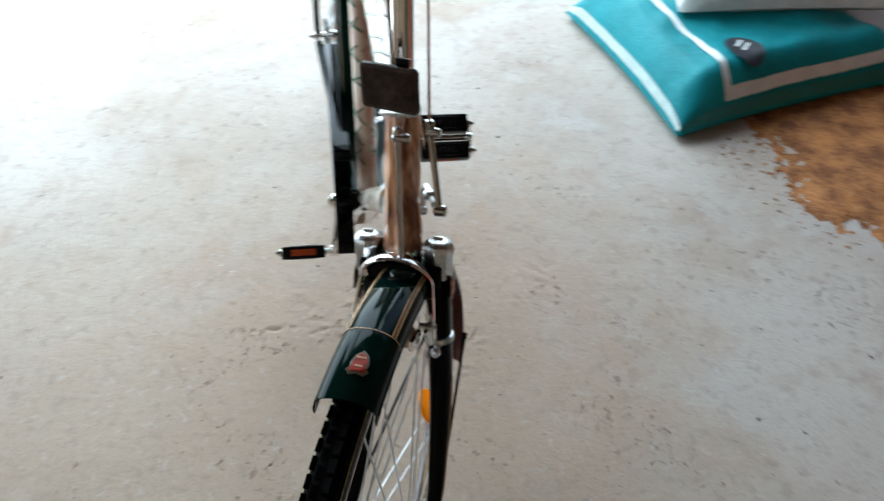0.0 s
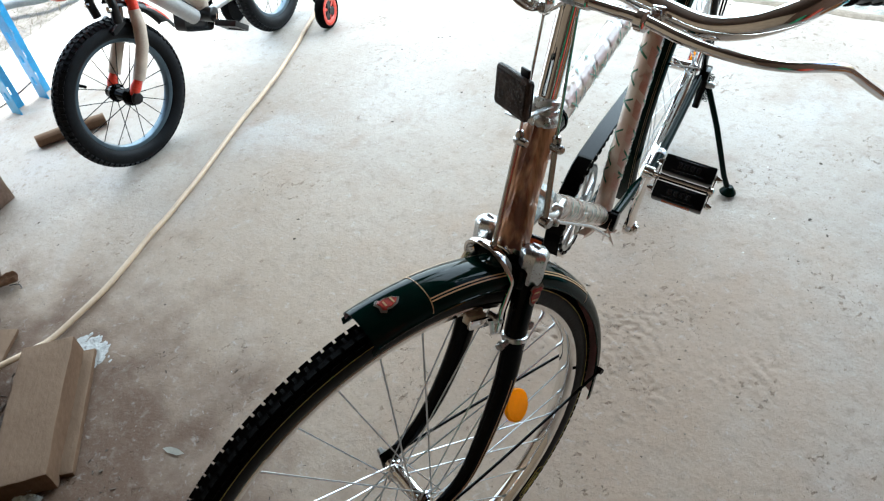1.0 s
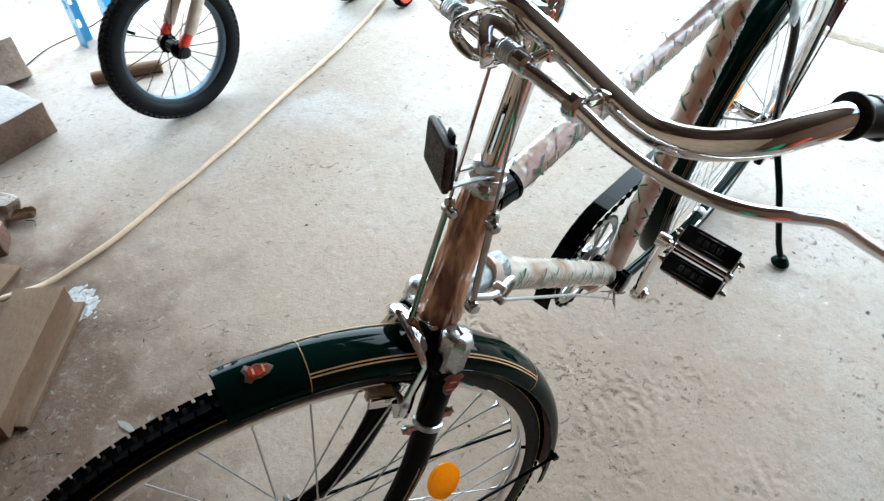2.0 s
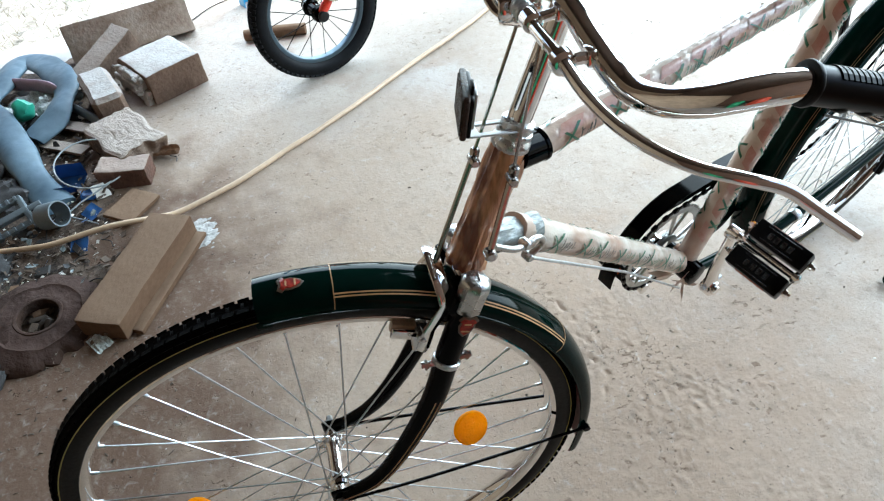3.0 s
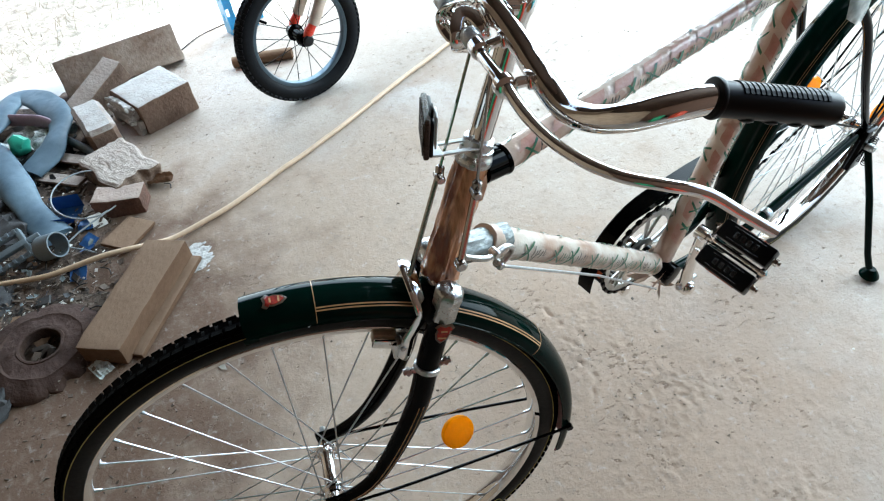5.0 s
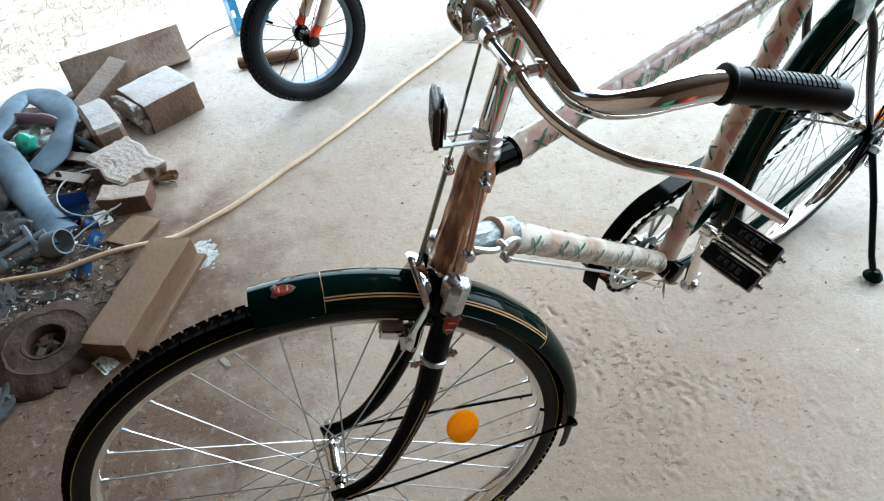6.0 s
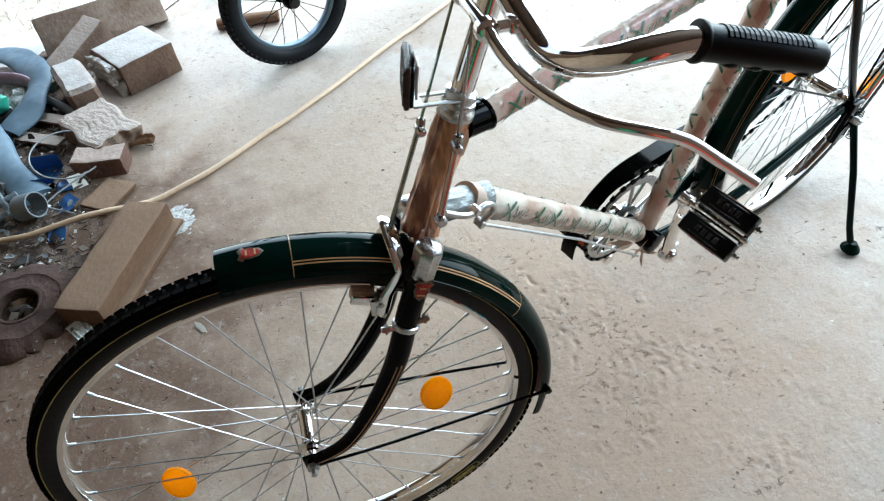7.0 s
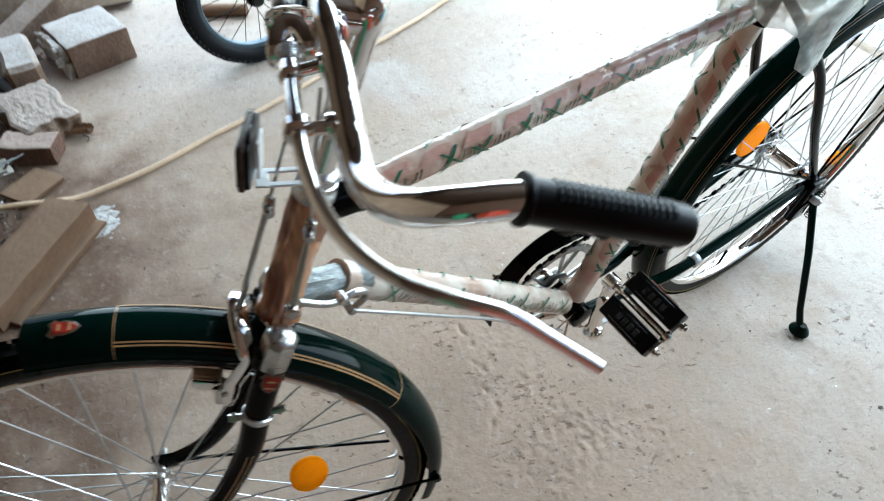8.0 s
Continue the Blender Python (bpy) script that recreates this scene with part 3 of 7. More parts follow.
front_wheel = build_wheel("front_wheel", FRONT, WHEEL_AT, 0.036, 0.0105, 0.019, 32, "chromed front wheel turned to its right")
rear_wheel = build_wheel("rear_wheel", REAR, Matrix(), 0.042, 0.014, 0.026, 40, "chromed rear wheel with a black tyre")


def on_flank(ang, phi, lift=0.0006):
    """A place on the near flank of the tyre: round the wheel by ang, down the flank by phi; its axes run along, inwards and out."""
    a, p = radians(ang), radians(phi)
    radial, along_it = Vector((math.cos(a), 0, math.sin(a))), Vector((-math.sin(a), 0, math.cos(a)))
    out = radial * math.cos(p) + Vector((0, -math.sin(p), 0))
    m = Matrix((along_it, out.cross(along_it), out)).transposed().to_4x4()
    m.translation = radial * (R_TYRE - 0.0185) + out * (0.0185 + lift)
    return m


def lettering(word, size, m):
    """Raised letters of the built-in font."""
    cu = bpy.data.curves.new("lettering", "FONT")
    cu.body, cu.size, cu.align_x, cu.align_y, cu.extrude = word, size, "CENTER", "CENTER", 0.0002
    ob = bpy.data.objects.new("lettering", cu)
    me = bpy.data.meshes.new_from_object(ob)
    bm = bmesh.new()
    bm.from_mesh(me)
    bm.transform(m)
    bpy.data.objects.remove(ob)
    bpy.data.curves.remove(cu)
    bpy.data.meshes.remove(me)
    return bm


part("tyre_lettering", lettering("NYLON", 0.0115, on_flank(-59.8, 100)), M_WORN_WHITE, front_wheel, "worn white lettering on the tyre", smooth=False)
ring_pts = [on_flank(-48.0 + 4.6 * (1 if math.cos(t) > 0 else -1) + 1.3 * math.cos(t), 100 + 15 * math.sin(t)).translation for t in (2 * math.pi * (k + 0.5) / 40 for k in range(40))]
tyre_label = part("tyre_label", tube(ring_pts, 0.0006, 6, closed=True), M_YELLOW, front_wheel, "yellow outlined label on the tyre")
bm = bmesh.new()
for k in range(11):
    block(bm, (0.0022 + 0.0010 * (k % 3), 0.0048, 0.0006), on_flank(-52.4 + 0.78 * k, 100) @ pose(0, 0, 0, 0, 0, 12 * (k % 2)))
part("label_bars", bm, M_YELLOW, tyre_label, "row of small yellow bars")


def round_reflector():
    """A domed orange disc with a raised rim."""
    bm = turned([(0.0225, -0.004), (0.0258, -0.002), (0.0258, 0.0025), (0.0235, 0.0042), (0.0215, 0.0036), (0.012, 0.0044), (0.001, 0.0047)], 36, pose(0, 0, 0, 90))
    return bm


for ang in (5.2, 186.3):
    a = radians(ang)
    part("wheel_reflector", round_reflector(), M_ORANGE, front_wheel, "round orange spoke reflector", Matrix.Translation((0.197 * math.cos(a), -0.012, 0.197 * math.sin(a))) @ pose(0, 0, 0, -26, 0, 16 if ang < 90 else -20))
for ang, out, big in ((142, 0.238, 1.4), (-26, 0.272, 0.8)):
    a = radians(ang)
    part("wheel_reflector", round_reflector(), M_ORANGE, rear_wheel, "round orange spoke reflector", Matrix.Translation((out * math.cos(a), 0.0, out * math.sin(a))) @ Matrix.Diagonal((big, 1.0, big, 1.0)))


# mudguards
def guard_profile(width, depth, steps=10, thick=0.0014):
    """A domed section of (radius offset, side), outer skin then inner skin."""
    outer = []
    for k in range(steps + 1):
        a = math.pi * (k / steps - 0.5)
        outer.append((depth * (math.cos(a) ** 0.8 if math.cos(a) > 0 else 0.0) - depth, width / 2 * math.sin(a)))
    inner = [(r - thick, y * 0.955) for r, y in outer[::-1]]
    return outer, inner


def arc_sheet(radius, a0, a1, outer, inner, steps=64):
    bm = bmesh.new()
    prof = outer + inner
    n = len(prof)
    rings = []
    for k in range(steps + 1):
        a = radians(a0 + (a1 - a0) * k / steps)
        rings.append([bm.verts.new(((radius + r) * math.cos(a), y, (radius + r) * math.sin(a))) for r, y in prof])
    for k in range(steps):
        for j in range(n):
            f = bm.faces.new((rings[k][j], rings[k][(j + 1) % n], rings[k + 1][(j + 1) % n], rings[k + 1][j]))
            f.material_index = 0 if j < len(outer) - 1 else 1
    m = len(outer)
    for ring in (rings[0], rings[-1]):
        for j in range(m - 1):
            bm.faces.new((ring[j], ring[j + 1], ring[n - 2 - j], ring[n - 1 - j]))
    return bm


def arc_line(radius, a0, a1, outer, side_at, width, lift=0.0006, steps=60):
    """A painted line along a mudguard, a hair above its skin."""
    bm = bmesh.new()

    def skin(y):
        for (r0, y0), (r1, y1) in zip(outer, outer[1:]):
            if y0 <= y <= y1:
                return r0 + (r1 - r0) * (y - y0) / max(1e-6, y1 - y0)
        return outer[0][0]

    rows = []
    for k in range(steps + 1):
        a = radians(a0 + (a1 - a0) * k / steps)
        rows.append([bm.verts.new(((radius + skin(y) + lift) * math.cos(a), y + (lift if y > 0 else -lift), (radius + skin(y) + lift) * math.sin(a))) for y in (side_at - width / 2, side_at + width / 2)])
    for a, b in zip(rows, rows[1:]):
        bm.faces.new((a[0], a[1], b[1], b[0]))
    return bm


def band_across(radius, ang, outer, width_deg, lift=0.0007):
    return arc_sheet(radius + lift, ang, ang + width_deg, outer, [(r - 0.0005, y) for r, y in outer[::-1]], 1)


R_GUARD = 0.379
g_out, g_in = guard_profile(0.060, 0.023, 16)
front_guard = part("front_mudguard", arc_sheet(R_GUARD, 92.5, -15.5, g_out, g_in, 90), [M_GREEN, M_MAROON], bike, "glossy bottle-green mudguard with gold lines", WHEEL_AT @ Matrix.Translation(FRONT))
for s in (-1, 1):
    part("gold_line", arc_line(R_GUARD, 80, 29.6, g_out, s * 0.0216, 0.0013), M_GOLD, front_guard)
    part("gold_line", arc_line(R_GUARD, 80, 29.6, g_out, s * 0.0243, 0.0013), M_GOLD, front_guard)
    part("tip_corner", box((0.010, 0.0016, 0.016), Matrix.Rotation(radians(-91.5), 4, "Y") @ Matrix.Translation((R_GUARD - 0.026, s * 0.0295, 0.002)), 0.0005), M_GREEN, front_guard)
    part("rolled_edge", tube([((R_GUARD - 0.0232) * math.cos(radians(a)), s * 0.0298, (R_GUARD - 0.0232) * math.sin(radians(a))) for a in range(92, -16, -2)], 0.0016, 8), M_GREEN, front_guard)
part("gold_band", band_across(R_GUARD, 80, g_out, 0.13), M_GOLD, front_guard)
part("gold_band", band_across(R_GUARD, 29.5, g_out, 0.13), M_GOLD, front_guard)


def shield(size):
    """A small enamel shield: pointed below, broad above."""
    bm = bmesh.new()
    pts = [(0, -1.0), (0.42, -0.62), (0.62, 0.0), (0.55, 0.45), (0.78, 0.62), (0.48, 0.98), (0, 0.84), (-0.48, 0.98), (-0.78, 0.62), (-0.55, 0.45), (-0.62, 0.0), (-0.42, -0.62)]
    lo = [bm.verts.new((x * size, y * size, 0)) for x, y in pts]
    hi = [bm.verts.new((x * size * 0.9, y * size * 0.9, 0.0009)) for x, y in pts]
    for k in range(len(pts)):
        bm.faces.new((lo[k], lo[(k + 1) % len(pts)], hi[(k + 1) % len(pts)], hi[k]))
    bm.faces.new(hi)
    bm.faces.new(lo[::-1])
    return bm


def enamel_badge(name, size, host, m):
    """A shield with a dull rim, a red field and pale bars."""
    bd = part(name, shield(size), M_BADGE_DARK, host, "small shield badge with a red field", m)
    part("red_field", shield(size * 0.80), M_BADGE, bd, "red enamel field", Matrix.Translation((0, 0, 0.0007)))
    for y, w in ((0.30, 0.50), (-0.35, 0.62)):
        part("badge_bar", box((size * w, size * 0.13, 0.0006), Matrix.Translation((0, size * y, 0.0018))), M_GOLD, bd)
    return bd


a = radians(86.5)
enamel_badge("guard_badge", 0.0145, front_guard, Matrix.Rotation(-a, 4, "Y") @ Matrix.Translation((R_GUARD + 0.0002, -0.004, 0)) @ Matrix.Rotation(radians(90), 4, "Y") @ Matrix.Rotation(radians(90), 4, "Z"))

rg_out, rg_in = guard_profile(0.060, 0.026)
rear_guard = part("rear_mudguard", arc_sheet(R_GUARD + 0.006, 208, 8, rg_out, rg_in, 90), [M_GREEN, M_MAROON], bike, "glossy bottle-green rear mudguard", Matrix.Translation(REAR))
for s in (-1, 1):
    part("gold_line", arc_line(R_GUARD + 0.006, 200, 40, rg_out, s * 0.0195, 0.0008, steps=90), M_GOLD_DULL, rear_guard)
    part("gold_line", arc_line(R_GUARD + 0.006, 200, 40, rg_out, s * 0.0226, 0.0008, steps=90), M_GOLD_DULL, rear_guard)

# mudguard stays
for s in (-1, 1):
    a = radians(-5)
    end = FRONT + Vector(((R_GUARD - 0.012) * math.cos(a), s * 0.0315, (R_GUARD - 0.012) * math.sin(a)))
    bm = tube([FRONT + Vector((0.006, s * 0.058, -0.004)), FRONT + Vector((0.12, s * 0.052, -0.014)), end], 0.0024, 8, 5)
    lathe(bm, [(0.0058, -0.004), (0.0058, 0.004)], 6, along(end, end + Vector((0, s, 0))))
    part("mudguard_stay", bm, M_BLACK_ENAMEL, bike, "thin black mudguard stay", WHEEL_AT)
    for ang in (150, 62, 25):
        a = radians(ang)
        end = REAR + Vector((R_GUARD * math.cos(a), s * 0.033, R_GUARD * math.sin(a)))
        part("mudguard_stay", tube([REAR + Vector((0, s * 0.066, 0.004)), end], 0.0024, 8), M_BLACK_ENAMEL, bike, "thin black mudguard stay")


# frame tubes
def straight(name, a, b, r, material, label, seg=20, wrinkle=0.0, m=None, ridges=0.0, flare=0.0):
    """A tube between two points; wrinkle makes its wrapping uneven."""
    a, b = Vector(a), Vector(b)
    n = max(2, int((b - a).length / 0.006)) if wrinkle else 1
    bm = tube([a.lerp(b, k / n) for k in range(n + 1)], [r * (1 + flare * max(0.0, 1 - 2.2 * k / n) ** 2) for k in range(n + 1)], seg)
    if wrinkle:
        ax = (b - a).normalized()
        for v in bm.verts:
            c = a + ax * (v.co - a).dot(ax)
            d = v.co - c
            if d.length > 1e-5:
                k = d.normalized()
                h = (c - a).length
                v.co = c + d * (1 + ridges * noise.noise((k.x * 3.2, k.y * 3.2, h * 14)) + ridges * 0.7 * noise.noise((k.x * 7, k.y * 7, h * 30 + 5)) + wrinkle * (noise.noise(v.co * 60) + 0.6 * noise.noise(v.co * 140)))
    return part(name, bm, material, bike, label, m)


head = straight("head_tube", head_at(0.690), head_at(0.836), 0.0188, M_WRAP_HEAD, "head tube wrapped in brown paper and film", seg=44, wrinkle=0.035, ridges=0.13, flare=0.22)
bm = bmesh.new()
flap = [head_at(0.826) + Vector((0.004, -0.0205, 0)), head_at(0.800) + Vector((-0.010, -0.0215, 0)), head_at(0.796) + Vector((0.006, -0.0245, 0)), head_at(0.808) + Vector((0.013, -0.0195, 0))]
bm.faces.new([bm.verts.new(p) for p in flap])
bmesh.ops.solidify(bm, geom=bm.faces[:], thickness=0.0006)
part("torn_flap", bm, M_FLAP, head, "pale torn flap of wrapping paper")
ST_TOP = Vector((0.167, 0.008, 0.817))
seat_dir = (ST_TOP - BB).normalized()
top_tube = straight("top_tube", head_at(0.812) + Vector((0.042, 0, -0.002)), ST_TOP - Vector((0.012, 0, 0.002)), 0.0158, M_WRAP_TUBE, "top tube wrapped in printed film", wrinkle=0.035)
down_tube = straight("down_tube", Vector((-0.445, 0, 0.697)), BB + Vector((-0.022, 0, 0.022)), 0.0205, M_WRAP_PALE, "down tube wrapped in pale printed film", wrinkle=0.05)
seat_tube = straight("seat_tube", BB + seat_dir * 0.02, ST_TOP + seat_dir * 0.02, 0.0185, M_WRAP_TUBE, "seat tube wrapped in printed film", wrinkle=0.035)
part("head_lug", tube([head_at(0.815) + Vector((0.016, 0, 0)), head_at(0.812) + Vector((0.046, 0, -0.002)), head_at(0.812) + Vector((0.047, 0, -0.002)), head_at(0.812) + Vector((0.051, 0, -0.002))], [0.0185, 0.0174, 0.0188, 0.0186], 20), M_BLACK_ENAMEL, bike, "black top lug of the head tube")
straight("lower_lug", head_at(0.716) + Vector((0.004, 0, -0.002)), Vector((-0.412, 0, 0.678)), 0.0185, M_LEAD, "lower lug under crumpled clear film", seg=36, wrinkle=0.06, ridges=0.09)
part("seat_lug", tube([ST_TOP - seat_dir * 0.02, ST_TOP + seat_dir * 0.045], [0.0205, 0.0195], 20), M_BLACK_ENAMEL, bike)
part("seat_post", tube([ST_TOP + seat_dir * 0.03, ST_TOP + seat_dir * 0.15], 0.0127, 16), M_CHROME, bike)
part("bracket_shell", turned([(0.016, -0.036), (0.0215, -0.0345), (0.0215, 0.0345), (0.016, 0.036)], 24, Matrix.Translation(BB) @ pose(0, 0, 0, 90)), M_BLACK_ENAMEL, bike, "bottom bracket shell under torn wrapping")
bm = bmesh.new()
for k in range(11):
    r = random.Random(k)
    p = BB + Vector((r.uniform(-0.045, 0.02), r.uniform(-0.036, 0.03), r.uniform(-0.035, 0.03)))
    q = p + Vector((r.uniform(-0.022, 0.018), r.uniform(-0.02, 0.02), r.uniform(-0.022, 0.012)))
    w = Vector((r.uniform(-0.012, 0.012), r.uniform(-0.012, 0.012), r.uniform(-0.012, 0.012)))
    mid = (p + q) / 2 + w * 0.6
    vs = [bm.verts.new(c) for c in (p - w, p + w, mid + w * 1.2, q + w * 0.5, q - w * 0.3, mid - w)]
    bm.faces.new((vs[0], vs[1], vs[2], vs[5]))
    bm.faces.new((vs[5], vs[2], vs[3], vs[4]))
part("torn_wrapping", bm, M_WRAP_TUBE, bike, "torn ends of brown wrapping paper")

for s in (-1, 1):
    part("seat_stay", tube([ST_TOP + Vector((0.015, s * 0.018, 0.020)), Vector((0.240, 0.010 + s * 0.036, 0.776)), Vector((0.316, 0.012 + s * 0.057, 0.686)), Vector((0.410, 0.014 + s * 0.065, 0.534)), REAR + Vector((-0.006, s * 0.064, 0.012))], 0.0076, 12, 8), M_BLACK_ENAMEL, bike, "black seat stay")
    part("chain_stay", tube([BB + Vector((0.016, s * 0.024, 0.002)), Vector((0.10, s * 0.030, 0.302)), Vector((0.20, s * 0.046, 0.310)), REAR + Vector((-0.03, s * 0.062, -0.004))], 0.0098, 12, 6), M_GREEN, bike, "dark green chain stay")
    part("dropout", box((0.075, 0.005, 0.030), Matrix.Translation(REAR + Vector((-0.012, s * 0.062, -0.002))), 0.002), M_BLACK_ENAMEL, bike)
    part("axle_nut", turned([(0.0095, 0), (0.0095, 0.009), (0.0055, 0.010), (0.0048, 0.018)], 6, Matrix.Translation(REAR + Vector((0, s * 0.066, 0))) @ pose(0, 0, 0, 90 if s < 0 else -90)), M_ZINC, bike)
part("stay_clip", turned([(0.0125, -0.007), (0.0135, 0), (0.0125, 0.007)], 16, along(Vector((0.23, -0.047, 0.312)), REAR + Vector((-0.03, -0.062, 0)))), M_ALLOY, bike, "bright metal clip on the chain stay")

# headset and stem
part("headset", turned([(0.0185, -0.004), (0.0200, -0.002), (0.0202, 0.003), (0.0195, 0.006), (0.0178, 0.008), (0.0172, 0.010), (0.0182, 0.0105), (0.0185, 0.013), (0.0180, 0.015), (0.0158, 0.016), (0.0158, 0.018), (0.0168, 0.0185), (0.0168, 0.0255), (0.0150, 0.027)], 32, along(head_at(0.834), HT + STEER_AXIS)), M_ALLOY, bike, "chromed headset cups and locknut", STEER)
part("stem", turned([(0.0125, -0.035), (0.0125, 0.100), (0.0145, 0.108), (0.0148, 0.128), (0.011, 0.134), (0.0065, 0.136), (0.0065, 0.142), (0.003, 0.144)], 24, along(head_at(0.885), HT + STEER_AXIS)), M_CHROME, bike, "chromed handlebar stem", STEER)
part("lower_headset", turned([(0.0195, -0.004), (0.0225, 0), (0.0225, 0.010), (0.0205, 0.014)], 24, along(head_at(0.680), HT)), M_CHROME, bike, "chromed lower cup", STEER)

# fork
part("fork_crown", box((0.034, 0.098, 0.030), frame_at(head_at(0.666) + Vector((-0.004, 0, 0)), Vector((STEER_AXIS.z, 0, -STEER_AXIS.x)), STEER_AXIS), 0.008, 3), M_BLACK_ENAMEL, bike, "black fork crown", STEER)
for s in (-1, 1):
    top = head_at(0.682) + Vector((0, s * 0.041, 0))
    blade = [top, head_at(0.600) + Vector((0, s * 0.043, 0)), head_at(0.520) + Vector((0.004, s * 0.046, 0)), head_at(0.435) + Vector((-0.010, s * 0.050, 0.0)), FRONT + Vector((0.052, s * 0.054, 0.026)), FRONT + Vector((0.006, s * 0.054, 0.004))]
    line = curve_points(blade, 8)
    n = len(line)
    line = [(STEER @ p).lerp(WHEEL_AT @ p, min(1.0, max(0.0, (k / (n - 1) - 0.12) / 0.88))) for k, p in enumerate(line)]
    fork_blade = part("fork_blade", tube(line, [0.0148 - 0.0070 * max(0, k / (n - 1) - 0.35) / 0.65 for k in range(n)], 14), M_BLACK_ENAMEL, bike, "black fork blade with a gold line")
    gl = bmesh.new()
    for off in (-0.0030, 0.0030):
        sweep(gl, [p + (STEER.to_3x3() @ Vector((off, s * (0.0146 - 0.0070 * max(0, k / (n - 1) - 0.35) / 0.65), 0))) for k, p in enumerate(line) if k > 14], 0.0006, 5)
    part("gold_line", gl, M_GOLD, fork_blade)
    part("crown_cap", turned([(0.0160, -0.024), (0.0170, -0.022), (0.0170, 0.004), (0.0178, 0.006), (0.0178, 0.014), (0.0150, 0.019), (0.0110, 0.021), (0.002, 0.0215)], 8, along(top, top + STEER_AXIS)), M_ALLOY, bike, "chromed fork crown cap", STEER)
    part("cap_emboss", box((0.012, 0.0016, 0.006), STEER @ along(top, top + STEER_AXIS) @ Matrix.Translation((0, 0, 0.0215)), 0.0006), M_ALLOY, fork_blade)
    enamel_badge("fork_badge", 0.0160, fork_blade, STEER @ frame_at(head_at(0.648) + Vector((0, s * 0.0578, 0)), Vector((STEER_AXIS.z, 0, -STEER_AXIS.x)), (0, s, 0)) @ pose(0, 0, 0, 0, 0, 0))
    bm = turned([(0.0155, -0.004), (0.0168, -0.003), (0.0168, 0.003), (0.0155, 0.004)], 20, along(head_at(0.584) + Vector((0, s * 0.0445, 0)), HT))
    for d in (-1, 1):
        rod(bm, head_at(0.584) + Vector((d * 0.012, s * 0.045, 0)), head_at(0.584) + Vector((d * 0.030, s * 0.045, 0.002)), 0.0040, 8)
        lathe(bm, [(0.0062, 0), (0.0062, 0.004)], 6, along(head_at(0.584) + Vector((d * 0.022, s * 0.045, 0.001)), head_at(0.584) + Vector((d * 0.040, s * 0.045, 0.002))))
    part("stirrup_guide", bm, M_ALLOY, bike, "bright clamp on the fork blade", STEER)
    part("axle_nut", turned([(0.0085, 0), (0.0085, 0.008), (0.0052, 0.009), (0.0046, 0.017), (0.002, 0.018)], 6, Matrix.Translation(FRONT + Vector((0, s * 0.0585, 0))) @ pose(0, 0, 0, 90 if s < 0 else -90)), M_ZINC, bike, "", WHEEL_AT)
    part("fork_end", box((0.030, 0.005, 0.034), Matrix.Translation(FRONT + Vector((0.004, s * 0.0545, 0.003))), 0.0024), M_BLACK_ENAMEL, bike, "", WHEEL_AT)

# front rod brake
arch = []
for k in range(-10, 11):
    a = math.pi * k / 20
    arch.append(head_at(0.690) + Vector((-0.032 - 0.004 * math.cos(a), 0.038 * math.sin(a), 0.040 * math.cos(a) - 0.022)))
left_leg = [head_at(0.640) + Vector((-0.036, -0.042, 0)), head_at(0.612) + Vector((-0.037, -0.044, 0)), Vector((-0.580, -0.040, 0.634))]
right_leg = [Vector((p.x, -p.y, p.z)) for p in left_leg]
stirrup = part("brake_stirrup", tube(curve_points(left_leg[::-1], 4) + arch + curve_points(right_leg, 4), 0.0100, 14, flat=0.40), M_CHROME, bike, "chromed brake stirrup over the front wheel", STEER)
for s in (-1, 1):
    pad_at = Vector((-0.596, s * 0.021, 0.632))
    bm = box((0.030, 0.010, 0.012), frame_at(pad_at, Vector((0.906, 0, -0.42))), 0.002)
    part("brake_pad", bm, M_PAD, stirrup, "worn brown brake pad")
    part("pad_holder", box((0.032, 0.006, 0.013), frame_at(pad_at + Vector((0, s * 0.008, -0.004)), Vector((0.906, 0, -0.42))), 0.002), M_CHROME, stirrup, "bright pad holder")
    bm = turned([(0.0040, 0), (0.0040, 0.010), (0.0064, 0.0105), (0.0064, 0.015), (0.0036, 0.016), (0.0036, 0.020)], 8, along(Vector((-0.580, s * 0.030, 0.634)), Vector((-0.576, s * 0.060, 0.630))))
    part("pad_bolt", bm, M_ALLOY, stirrup)


def joint(bm, p, ax, r=0.007, h=0.014):
    return lathe(bm, [(r * 0.7, -h / 2), (r, -h / 2 + 0.002), (r, h / 2 - 0.002), (r * 0.7, h / 2)], 12, along(Vector(p), Vector(p) + Vector(ax)))


# brake rods from the handlebar down
bm = bmesh.new()
rod(bm, (-0.446, 0.002, 0.955), (-0.495, -0.006, 0.836), 0.0017)
rod(bm, (-0.495, -0.006, 0.836), (-0.550, -0.010, 0.704), 0.0031)
joint(bm, (-0.495, -0.006, 0.834), (0.25, 0, 1), 0.0050, 0.014)
joint(bm, (-0.497, -0.010, 0.830), (0, 1, 0), 0.0052, 0.018)
joint(bm, (-0.445, 0.002, 0.958), (0, 1, 0), 0.0062, 0.012)
part("brake_rod", bm, M_ROD, bike, "thin chromed brake rod to the front stirrup", STEER)
bm = bmesh.new()
rod(bm, (-0.437, -0.034, 0.955), (-0.463, -0.030, 0.822), 0.0017)
rod(bm, (-0.463, -0.030, 0.822), (-0.494, -0.041, 0.733), 0.0036)
joint(bm, (-0.463, -0.030, 0.820), (0.2, 0, 1), 0.0054, 0.016)
joint(bm, (-0.466, -0.034, 0.816), (0, 1, 0), 0.0054, 0.017)
